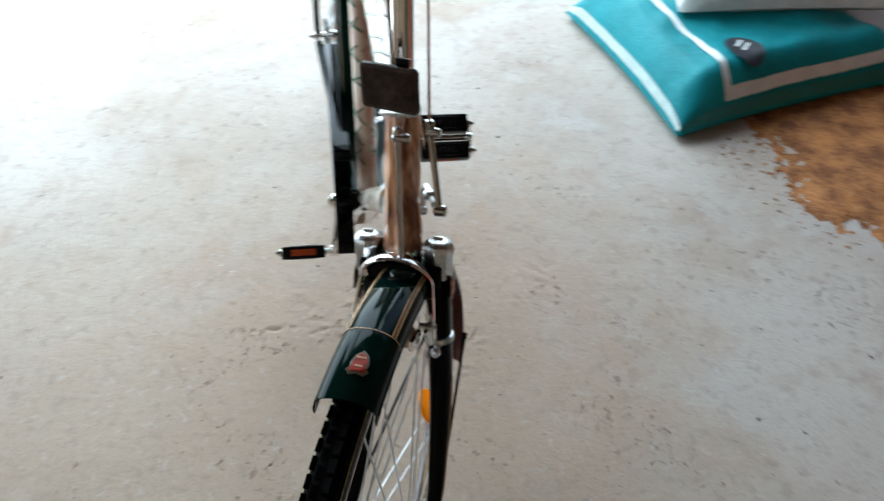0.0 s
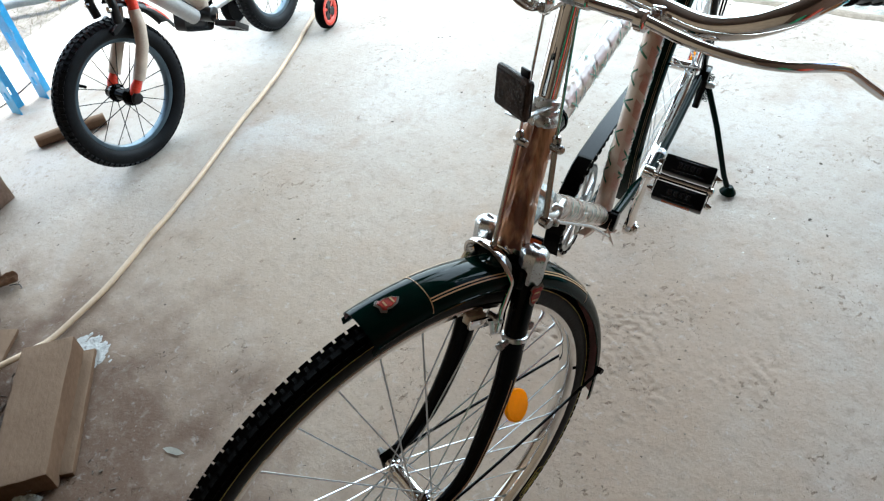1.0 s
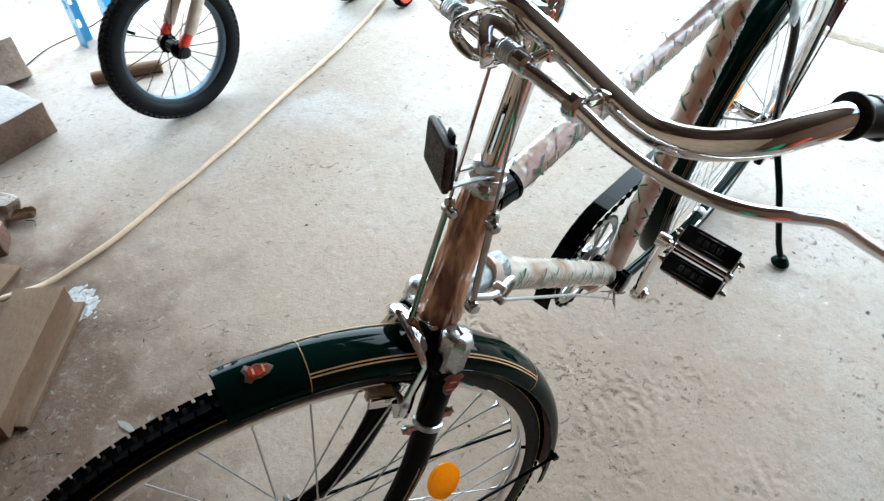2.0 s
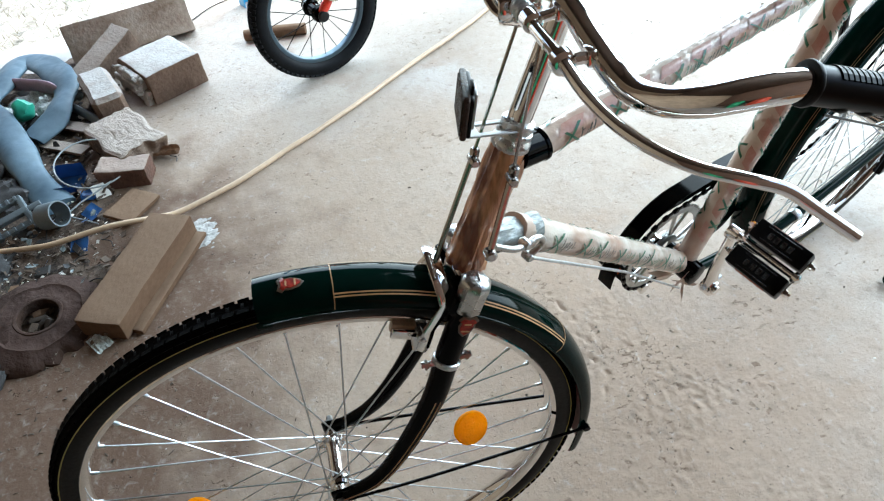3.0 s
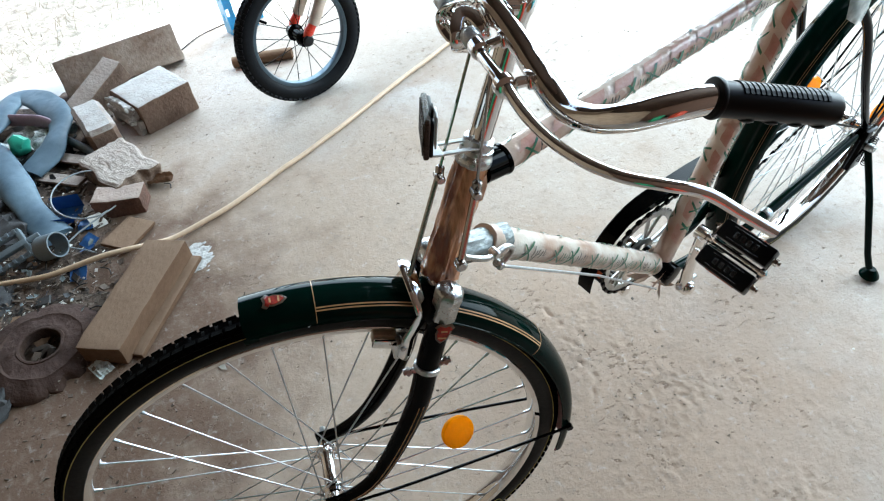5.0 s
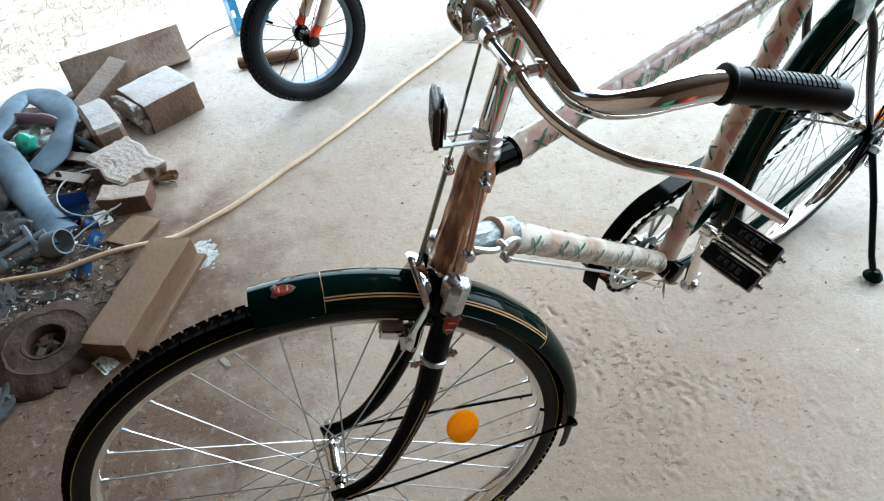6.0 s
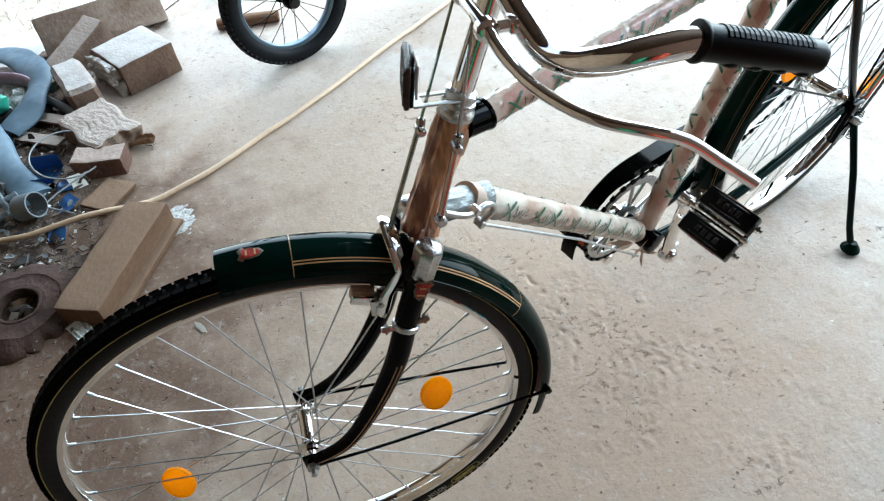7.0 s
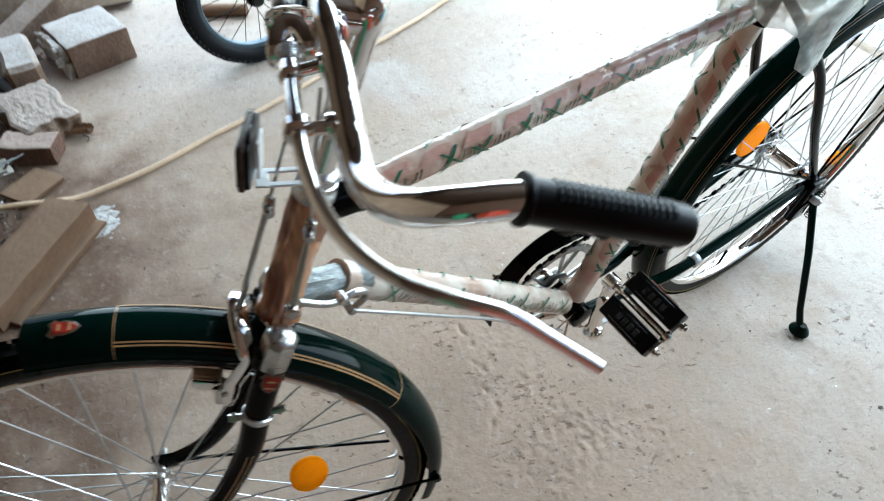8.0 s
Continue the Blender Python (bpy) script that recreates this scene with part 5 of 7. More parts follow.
KR = 0.226
K_STEER = Matrix.Rotation(radians(-11), 4, "Z")


def knobby_tyre(r_out, w, blocks):
    r0 = r_out - w
    bm = wheel_ring([(r0 + w * math.cos(2 * math.pi * k / 16), w * math.sin(2 * math.pi * k / 16)) for k in range(16)], 80)
    for k in range(blocks):
        for off, shift in ((-0.70, 0.0), (-0.25, 0.5), (0.25, 0.0), (0.70, 0.5)):
            a = 2 * math.pi * (k + shift) / blocks
            m = Matrix.Rotation(-a, 4, "Y") @ Matrix.Translation((r0, 0, 0)) @ Matrix.Rotation(off, 4, "Z") @ Matrix.Translation((w, 0, 0))
            c = [bm.verts.new(m @ Vector((x, y, z))) for x in (-0.001, 0.0035) for y in (-0.0065, 0.0065) for z in (-0.0055, 0.0055)]
            for f in ((4, 5, 7, 6), (0, 1, 5, 4), (2, 6, 7, 3), (0, 4, 6, 2), (1, 3, 7, 5)):
                bm.faces.new([c[i] for i in f])
    return bm


def kid_wheel(name, m):
    w = part(name, wheel_ring([(0.180, -0.014), (0.172, -0.016), (0.162, -0.012), (0.158, 0), (0.162, 0.012), (0.172, 0.016), (0.180, 0.014), (0.168, 0)], 72), M_KID_RIM, kid, "dark blue-grey rim with a fat black tyre", m)
    part("tyre", knobby_tyre(KR, 0.029, 72), M_KID_TYRE, w, "fat black knobby tyre")
    part("hub", turned([(0.006, -0.062), (0.006, -0.046), (0.026, -0.044), (0.029, -0.030), (0.020, -0.024), (0.020, 0.024), (0.029, 0.030), (0.026, 0.044), (0.006, 0.046), (0.006, 0.062)], 20, pose(0, 0, 0, 90)), M_BLACK_ENAMEL, w, "black hub")
    bm = bmesh.new()
    rod(bm, (0.018, -0.029, 0.006), (0.163, 0.0, 0.0), 0.0013, 6)
    left = link_mesh("spoke", bm, M_BLACK_ENAMEL)
    bm = bmesh.new()
    rod(bm, (0.018, 0.029, -0.006), (0.163, 0.0, 0.0), 0.0013, 6)
    right = link_mesh("spoke", bm, M_BLACK_ENAMEL)
    for k in range(20):
        part("spoke", left if k % 2 else right, None, w, m=Matrix.Rotation(2 * math.pi * k / 20, 4, "Y"))
    part("valve", tube([(0.160, 0, 0), (0.131, 0, 0)], 0.0045, 8), M_RUBBER, w, m=Matrix.Rotation(radians(-140), 4, "Y"))
    return w


kid_wheel("front_wheel", Matrix.Translation((0, 0, KR)) @ K_STEER)
kid_wheel("rear_wheel", Matrix.Translation((0.92, 0, KR)))
for s in (-1, 1):
    part("fork_leg", tube([(0.126, s * 0.040, 0.452), (0.116, s * 0.048, 0.405), (0.096, s * 0.054, 0.355), (0.056, s * 0.057, 0.300), (0.034, s * 0.056, 0.270)], [0.0185, 0.0195, 0.0190, 0.0190, 0.0185], 14), M_KID_WRAP, kid, "fork leg in beige foam wrap", K_STEER)
    part("fork_blade", tube([(0.142, s * 0.030, 0.556), (0.136, s * 0.035, 0.505), (0.125, s * 0.041, 0.446)], [0.0165, 0.0175, 0.0160], 14), M_KID_RED, kid, "bare red top of the fork", K_STEER)
    part("fork_tip", tube([(0.035, s * 0.056, 0.273), (0.014, s * 0.053, 0.252), (0.0, s * 0.051, 0.234)], [0.013, 0.017, 0.012], 12), M_KID_RED, kid, "red fork tip", K_STEER)
    part("axle_cover", turned([(0.004, 0.0), (0.018, 0.0), (0.020, 0.006), (0.016, 0.012), (0.004, 0.014)], 16, Matrix.Translation((0, s * 0.056, KR)) @ pose(0, 0, 0, 90 if s < 0 else -90)), M_KID_PLASTIC, kid, "black axle cover", K_STEER)
part("fork_crown", box((0.05, 0.095, 0.045), pose(0.148, 0, 0.560, 0, 20, 0), 0.014, 3), M_KID_PLASTIC, kid, "black fork crown", K_STEER)
part("steerer", tube([(0.152, 0, 0.565), (0.180, 0, 0.65)], 0.019, 14), M_KID_RED, kid, "red steerer tube", K_STEER)
part("head_tube", tube([(0.172, 0, 0.625), (0.210, 0, 0.75)], 0.024, 16), M_KID_WRAP, kid, "head tube in foam wrap")
part("headset", turned([(0.026, -0.012), (0.028, 0), (0.026, 0.012)], 20, along((0.174, 0, 0.632), (0.21, 0, 0.75))), M_KID_PLASTIC, kid, "black headset ring")
part("brake_caliper", tube([(0.058, -0.046, 0.445), (0.060, -0.052, 0.500), (0.072, -0.022, 0.550), (0.072, 0.022, 0.550), (0.060, 0.052, 0.500), (0.058, 0.046, 0.445)], 0.0130, 10, 5), M_KID_PLASTIC, kid, "black brake caliper", K_STEER)
for s in (-1, 1):
    part("brake_shoe", box((0.052, 0.016, 0.017), pose(0.058, s * 0.034, 0.428, 0, -20, 0), 0.004), M_KID_PLASTIC, kid, "black brake shoe", K_STEER)
    part("caliper_bolt", turned([(0.009, 0), (0.009, 0.011), (0.005, 0.012)], 10, along((0.050, s * 0.050, 0.488), (0.010, s * 0.056, 0.495))), M_CHROME, kid, "", K_STEER)
kg_out, kg_in = guard_profile(0.070, 0.018)
kguard = part("front_mudguard", arc_sheet(KR + 0.058, 72, 25, kg_out, kg_in, 30), [M_KID_PLASTIC, M_KID_PLASTIC], kid, "short black mudguard with a red flash", Matrix.Translation((0, 0, KR)) @ K_STEER)
part("red_flash", arc_sheet(KR + 0.0605, 50, 31, [(r, y * 0.95) for r, y in kg_out], [(r - 0.001, y * 0.95) for r, y in kg_out[::-1]], 12), M_KID_RED, kguard, "red flash")
part("down_tube", tube([(0.195, 0, 0.665), (0.31, 0, 0.510), (0.485, 0, 0.320)], [0.038, 0.044, 0.040], 18, flat=0.8), M_KID_WRAP, kid, "thick down tube in beige foam wrap")
part("lower_tube", tube([(0.172, 0, 0.595), (0.270, 0, 0.435), (0.425, 0, 0.275)], [0.024, 0.028, 0.026], 16), M_KID_SILVER, kid, "silver lower tube")
part("seat_tube", tube([(0.475, 0, 0.262), (0.60, 0, 0.66)], 0.022, 14), M_KID_WRAP, kid, "seat tube in foam wrap")
for s in (-1, 1):
    part("chain_stay", tube([(0.48, s * 0.030, 0.275), (0.66, s * 0.055, 0.272), (0.91, s * 0.062, 0.244)], 0.0125, 12), M_KID_SILVER, kid, "silver chain stay")
    part("seat_stay", tube([(0.585, s * 0.022, 0.60), (0.70, s * 0.05, 0.45), (0.915, s * 0.062, 0.26)], 0.0105, 12), M_KID_SILVER, kid, "silver seat stay")
    arm = part("stabiliser_arm", tube([(0.915, s * 0.070, 0.245), (0.928, s * 0.110, 0.195), (0.930, s * 0.205, 0.080)], 0.0085, 10, 5), M_BLACK_ENAMEL, kid, "black stabiliser arm")
    st = part("stabiliser_wheel", turned([(0.006, -0.010), (0.058, -0.013), (0.064, -0.020), (0.071, -0.012), (0.072, 0.0), (0.071, 0.012), (0.064, 0.020), (0.058, 0.013), (0.006, 0.010)], 36, Matrix.Translation((0.930, s * 0.222, 0.071)) @ pose(0, 0, 0, 90)), M_RUBBER, kid, "small black stabiliser wheel")
    part("wheel_disc", turned([(0.036, 0.003), (0.042, 0.009), (0.052, 0.0105), (0.058, 0.008), (0.058, 0.002)], 36, Matrix.Translation((0.930, s * 0.230, 0.071)) @ pose(0, 0, 0, 90 if s < 0 else -90)), M_KID_RED, st, "red wheel ring")
    bm = turned([(0.002, 0.012), (0.010, 0.012), (0.013, 0.008), (0.013, 0.0)], 16, Matrix.Translation((0.930, s * 0.230, 0.071)) @ pose(0, 0, 0, 90 if s < 0 else -90))
    for k in range(3):
        m = Matrix.Translation((0.930, s * 0.235, 0.071)) @ Matrix.Rotation(2 * math.pi * k / 3 + 0.5, 4, "Y")
        block(bm, (0.036, 0.006, 0.030), m @ Matrix.Translation((0.020, 0, 0)), 0.002, 1)
    part("disc_centre", bm, M_KID_PLASTIC, st, "black three-armed centre")
    bm = bmesh.new()
    for k in range(3):
        m = Matrix.Translation((0.930, s * 0.234, 0.071)) @ Matrix.Rotation(2 * math.pi * k / 3 + 0.5 + math.pi / 3, 4, "Y")
        block(bm, (0.034, 0.004, 0.010), m @ Matrix.Translation((0.027, 0, 0)), 0.001, 1)
    part("disc_arms", bm, M_KID_RED, st, "red arms of the wheel")
bm = turned([(0.018, -0.05), (0.026, -0.046), (0.026, 0.046), (0.018, 0.05)], 20, Matrix.Translation((0.475, 0, 0.262)) @ pose(0, 0, 0, 90))
part("bracket_shell", bm, M_KID_PLASTIC, kid)
part("chain_case", box((0.165, 0.014, 0.118), pose(0.495, 0.058, 0.250, 0, 24, 0), 0.03, 4), M_KID_PLASTIC, kid, "black chain case")
part("crank", tube([(0.475, -0.060, 0.262), (0.450, -0.070, 0.240)], 0.010, 10), M_CHROME, kid, "chromed crank")
part("crank", tube([(0.475, 0.072, 0.262), (0.545, 0.080, 0.302)], 0.010, 10), M_CHROME, kid, "chromed crank")
for x, y, z in ((0.450, -0.125, 0.239), (0.545, 0.13, 0.304)):
    bm = bmesh.new()
    m = pose(x, y, z, 0, 38, 0)
    for e in (-1, 1):
        block(bm, (0.014, 0.085, 0.022), m @ Matrix.Translation((e * 0.033, 0, 0)), 0.004)
        block(bm, (0.07, 0.012, 0.020), m @ Matrix.Translation((0, e * 0.037, 0)), 0.003)
    block(bm, (0.016, 0.085, 0.018), m, 0.004)
    part("pedal", bm, M_KID_PLASTIC, kid, "black open plastic pedal")
bm = bmesh.new()
for x0, x1, z0, z1, y0, y1 in ((-0.14, 0.085, 0.58, 0.76, 0.115, 0.145),):
    lo = [bm.verts.new((x, y, z0)) for x, y in ((x0 + 0.02, -y0), (x1, -y0), (x1, y0), (x0 + 0.02, y0))]
    hi = [bm.verts.new((x, y, z1)) for x, y in ((x0 - 0.01, -y1), (x1 + 0.01, -y1), (x1 + 0.01, y1), (x0 - 0.01, y1))]
    for k in range(4):
        bm.faces.new((lo[k], lo[(k + 1) % 4], hi[(k + 1) % 4], hi[k]))
    bm.faces.new(lo[::-1])
bmesh.ops.bevel(bm, geom=[e for e in bm.edges if not e.is_boundary], offset=0.03, segments=4, affect="EDGES", profile=0.5)
bmesh.ops.solidify(bm, geom=bm.faces[:], thickness=0.003)
part("basket", bm, M_KID_RED, kid, "orange-red plastic front basket", K_STEER)
part("handlebar", tube([(0.225, -0.24, 0.94), (0.210, -0.12, 0.91), (0.216, -0.05, 0.81), (0.216, 0.05, 0.81), (0.210, 0.12, 0.91), (0.225, 0.24, 0.94)], 0.011, 12, 6), M_BLACK_ENAMEL, kid, "black handlebar", K_STEER)
part("stem", tube([(0.208, 0, 0.74), (0.218, 0, 0.82)], 0.014, 12), M_BLACK_ENAMEL, kid, "", K_STEER)
sad = bmesh.new()
bmesh.ops.create_uvsphere(sad, u_segments=24, v_segments=12, radius=1)
for v in sad.verts:
    w = 0.085 if v.co.x > 0 else 0.085 - 0.055 * min(1, -v.co.x * 1.2)
    v.co = Vector((0.63 + v.co.x * 0.12, v.co.y * w, 0.72 + v.co.z * 0.03))
part("saddle", sad, M_GRIP, kid, "small black saddle")
part("seat_post", tube([(0.595, 0, 0.64), (0.618, 0, 0.72)], 0.012, 12), M_CHROME, kid)

# ---- along the open side ----
bm = bmesh.new()
rows = []
for k in range(80):
    y = -1.7 + 4.7 * k / 79
    x = FLOOR_EDGE + edge_shift(y) - 0.011 + 0.006 * noise.noise((y * 9, 3, 0))
    rows.append([bm.verts.new(p) for p in ((x, y, -0.12), (x, y, -0.006), (x - 0.004, y, -0.003), (x - 0.20, y, -0.004), (x - 0.36 + 0.02 * noise.noise((y * 4, 0, 2)), y, -0.006), (x - 0.36, y, -0.12))])
for a, b in zip(rows, rows[1:]):
    for q in range(6):
        bm.faces.new((a[q], a[(q + 1) % 6], b[(q + 1) % 6], b[q]))
bm.faces.new(rows[0])
bm.faces.new(rows[-1][::-1])
thing("apron", "pale concrete strip between the floor and the grass", "pavement", kind="structure", mesh=bm, material=M_APRON)


def slotted_upright(place, turn, height):
    """A steel angle with a row of oblong slots, standing upright."""
    bm = bmesh.new()
    for side in (0, 1):
        m = pose(*place, 0, 0, turn + 90 * side)
        z = 0.0
        while z < height:
            for x0, x1, z0, z1 in ((0.0, 0.020, 0, 0.09), (0.034, 0.055, 0, 0.09), (0.020, 0.034, 0, 0.058)):
                block(bm, (x1 - x0, 0.003, z1 - z0), m @ Matrix.Translation(((x0 + x1) / 2, 0 if side == 0 else -0.0001, z + (z0 + z1) / 2)))
            z += 0.09
    return bm


bmesh_up = slotted_upright((-2.378, 0.530, 0.0), 20, 1.08)
thing("slotted_angle", "blue painted slotted steel angle standing upright", "rack upright", group="rack uprights", mesh=bmesh_up, material=M_BLUE_STEEL, smooth=False)
thing("slotted_angle", "blue painted slotted steel angle standing upright", "rack upright", group="rack uprights", mesh=slotted_upright((-2.408, 0.645, 0.0), 20, 1.08), material=M_BLUE_STEEL, smooth=False)

# a thin tube added to draw the dark joint of the slab
thing("wire", "thin dark tube marking the joint line at the floor's edge", "wire", mesh=tube([(-2.33, 0.33, 0.004), (-2.41, 0.42, 0.006), (-2.47, 0.55, 0.004), (-2.56, 0.68, 0.004)], 0.0026, 6, 6), material=M_DARK_DEBRIS)
bm = bmesh.new()
rows = []
for k in range(90):
    x = -2.0 + 4.0 * k / 89
    y = north_edge(x) - 0.02 + 0.010 * noise.noise((x * 9, 0, 0))
    w = 0.085 + 0.02 * noise.noise((x * 6, 5, 0))
    rows.append([bm.verts.new((x, y + w * q, h + 0.006 * noise.noise((x * 25, q * 5, 2)))) for q, h in ((-0.05, -0.004), (0.2, 0.006), (0.6, 0.004), (1.0, -0.03))])
for a, b in zip(rows, rows[1:]):
    for q in range(3):
        bm.faces.new((a[q], a[q + 1], b[q + 1], b[q]))
thing("earth_strip", "strip of brown earth along the broken end of the floor", "earth", kind="stuff", mesh=bm, material=M_SOIL_DULL)

HOSE = [(-1.30, -1.1), (-1.22, -0.62), (-1.150, -0.305), (-1.105, -0.150), (-1.097, 0.013), (-1.095, 0.130), (-1.115, 0.205), (-1.180, 0.370), (-1.268, 0.530), (-1.385, 0.744), (-1.545, 0.994), (-1.660, 1.185), (-1.775, 1.363), (-1.940, 1.583), (-2.070, 1.745), (-2.240, 1.945), (-2.36, 2.55), (-2.5, 2.9)]
HOSE_LIFT = {-0.62: 0.010, -0.305: 0.014, -0.150: 0.022, 0.013: 0.034, 0.130: 0.020, 0.205: 0.004}
thing("hose", "cream plastic hose lying across the floor", "hose", mesh=tube([p + Vector((0.003 * noise.noise(p * 9), 0.002 * noise.noise(p * 9 + Vector((5, 0, 0))), 0)) for p in curve_points([(x, y, 0.0085 + HOSE_LIFT.get(y, 0.0)) for x, y in HOSE], 9)], 0.0078, 12), material=M_HOSE)

thing("water_pipe", "grey plastic pipe lying outside on the grass", "pipe", mesh=tube([(-3.46, 0.45, 0.03), (-3.39, 0.85, 0.03), (-3.31, 0.99, 0.03), (-3.30, 1.09, 0.03), (-3.36, 1.45, 0.03)], 0.024, 14, 6), material=mat("pale_pipe", (0.36, 0.42, 0.45), 0.45, 0.0, 0.3, 20))

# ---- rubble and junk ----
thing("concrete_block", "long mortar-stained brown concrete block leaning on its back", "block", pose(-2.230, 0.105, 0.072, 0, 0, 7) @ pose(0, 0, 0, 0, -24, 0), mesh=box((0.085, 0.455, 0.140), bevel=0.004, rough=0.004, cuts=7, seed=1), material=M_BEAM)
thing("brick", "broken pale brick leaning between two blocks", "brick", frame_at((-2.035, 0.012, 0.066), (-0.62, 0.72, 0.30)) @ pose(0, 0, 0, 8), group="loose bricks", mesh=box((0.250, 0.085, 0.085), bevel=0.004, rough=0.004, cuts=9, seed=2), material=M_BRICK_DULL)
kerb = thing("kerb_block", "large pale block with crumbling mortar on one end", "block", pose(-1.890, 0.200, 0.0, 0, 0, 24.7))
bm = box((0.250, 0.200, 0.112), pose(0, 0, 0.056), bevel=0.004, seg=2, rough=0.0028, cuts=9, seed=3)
for v in bm.verts:
    # the far upper edge is worn round
    if v.co.x < -0.07 and v.co.z > 0.05:
        v.co.z -= 0.030 * ((-0.07 - v.co.x) / 0.055) ** 2
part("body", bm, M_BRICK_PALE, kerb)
bm = bmesh.new()
for k in range(5):
    block(bm, (0.215 - 0.012 * k, 0.022, 0.030), pose(0.010 * (k % 2) - 0.004, -0.106 - 0.006 * (k % 3), 0.014 + 0.0185 * k, 6 * (k % 3) - 6, 3 - 2 * k, 3 * (k % 2)), 0.004, 1, 0.010, 7, 30 + k)
for k in range(46):
    r = random.Random(40 + k)
    block(bm, (r.uniform(0.006, 0.030), r.uniform(0.005, 0.016), r.uniform(0.004, 0.014)), pose(r.uniform(-0.10, 0.10), -0.118 + r.uniform(-0.010, 0.012), r.uniform(0.004, 0.100), r.uniform(0, 90), r.uniform(0, 90), r.uniform(0, 90)), 0.002, 1, 0.003, 1, k)
part("mortar_crust", bm, M_LIME, kerb, "white broken mortar in layers")
thing("brick", "pale half brick with darker sides", "brick", pose(-1.768, 0.009, 0.060, 0, 0, 15), group="loose bricks", mesh=box((0.230, 0.100, 0.118), bevel=0.014, seg=1, rough=0.003, cuts=7, seed=4), material=M_BRICK_PALE)
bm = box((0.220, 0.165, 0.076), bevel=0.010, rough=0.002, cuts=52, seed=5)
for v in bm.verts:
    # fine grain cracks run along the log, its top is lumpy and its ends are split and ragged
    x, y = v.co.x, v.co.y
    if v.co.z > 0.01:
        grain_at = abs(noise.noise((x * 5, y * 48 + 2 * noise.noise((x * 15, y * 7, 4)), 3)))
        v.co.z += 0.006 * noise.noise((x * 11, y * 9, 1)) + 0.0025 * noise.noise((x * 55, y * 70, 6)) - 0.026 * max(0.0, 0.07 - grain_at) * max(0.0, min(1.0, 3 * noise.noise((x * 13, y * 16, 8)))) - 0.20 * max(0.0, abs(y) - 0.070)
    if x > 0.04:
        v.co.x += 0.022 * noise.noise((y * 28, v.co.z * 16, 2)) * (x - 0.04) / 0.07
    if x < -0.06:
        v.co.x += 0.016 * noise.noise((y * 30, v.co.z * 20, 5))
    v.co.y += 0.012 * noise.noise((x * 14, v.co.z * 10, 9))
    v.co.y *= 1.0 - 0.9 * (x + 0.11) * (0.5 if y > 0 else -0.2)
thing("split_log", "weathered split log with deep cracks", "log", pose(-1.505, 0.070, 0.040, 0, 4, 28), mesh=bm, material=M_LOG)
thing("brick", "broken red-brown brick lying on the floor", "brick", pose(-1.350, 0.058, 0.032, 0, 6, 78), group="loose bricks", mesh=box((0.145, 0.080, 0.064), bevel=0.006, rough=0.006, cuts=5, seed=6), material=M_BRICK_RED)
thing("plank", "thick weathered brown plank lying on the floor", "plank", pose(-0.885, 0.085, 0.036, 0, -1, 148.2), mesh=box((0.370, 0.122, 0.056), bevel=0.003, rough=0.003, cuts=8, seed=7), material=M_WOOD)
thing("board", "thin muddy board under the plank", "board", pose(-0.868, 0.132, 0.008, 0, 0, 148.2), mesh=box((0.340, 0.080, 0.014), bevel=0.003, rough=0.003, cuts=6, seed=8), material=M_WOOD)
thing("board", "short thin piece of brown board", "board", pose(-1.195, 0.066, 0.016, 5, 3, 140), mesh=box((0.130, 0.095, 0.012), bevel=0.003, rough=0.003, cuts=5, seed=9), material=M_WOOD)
thing("wooden_stick", "short brown wooden stick behind the child's bicycle", "stick", mesh=tube([(-2.045, 0.510, 0.022), (-2.015, 0.630, 0.023), (-1.985, 0.735, 0.022)], [0.021, 0.023, 0.021], 12), material=M_WOOD)

drum = thing("brake_drum", "rusted dusty iron disc with a round hole on the floor", "drum", pose(-0.835, -0.160, 0.004, -3, 6, 20))
bm = turned([(0.051, 0.004), (0.050, 0.030), (0.053, 0.0350), (0.060, 0.0365), (0.066, 0.0355), (0.095, 0.0320), (0.101, 0.0350), (0.107, 0.0315), (0.132, 0.0235), (0.150, 0.0130), (0.155, 0.0020), (0.140, 0.0)], 96, closed=True)
for v in bm.verts:
    r, a = math.hypot(v.co.x, v.co.y), math.atan2(v.co.y, v.co.x)
    # the rim has crumbled away on one side
    gone = max(0.0, math.cos(a - 0.5) - 0.45) * (0.6 + noise.noise((a * 5, 0, 0)) + 0.5 * noise.noise((a * 14, 3, 0)))
    if r > 0.10:
        q = 1 - 0.34 * gone * (r - 0.10) / 0.05
        v.co.x, v.co.y = v.co.x * q, v.co.y * q
    v.co += noise.noise_vector(v.co * 26) * 0.005 + noise.noise_vector(v.co * 80) * 0.0016
part("disc", bm, M_RUST, drum, "crumbling rusted disc")
bm = turned([(0.049, 0.026), (0.049, 0.0375), (0.0515, 0.0390), (0.056, 0.0385), (0.058, 0.035)], 64, closed=True)
for v in bm.verts:
    v.co += noise.noise_vector(v.co * 30) * 0.0022
part("hub_lip", bm, M_RUST, drum, "raised lip round the hole")
bm = bmesh.new()
for k in range(3):
    block(bm, (0.014, 0.040, 0.016), pose(-0.845 + 0.016 * k, -0.168 + 0.012 * k, 0.014, 20 * k, 10, 30 * k), 0.003)
thing("stone_chip", "dusty stone chips inside the rusted drum", "stones", kind="stuff", mesh=bm, material=M_DEBRIS)

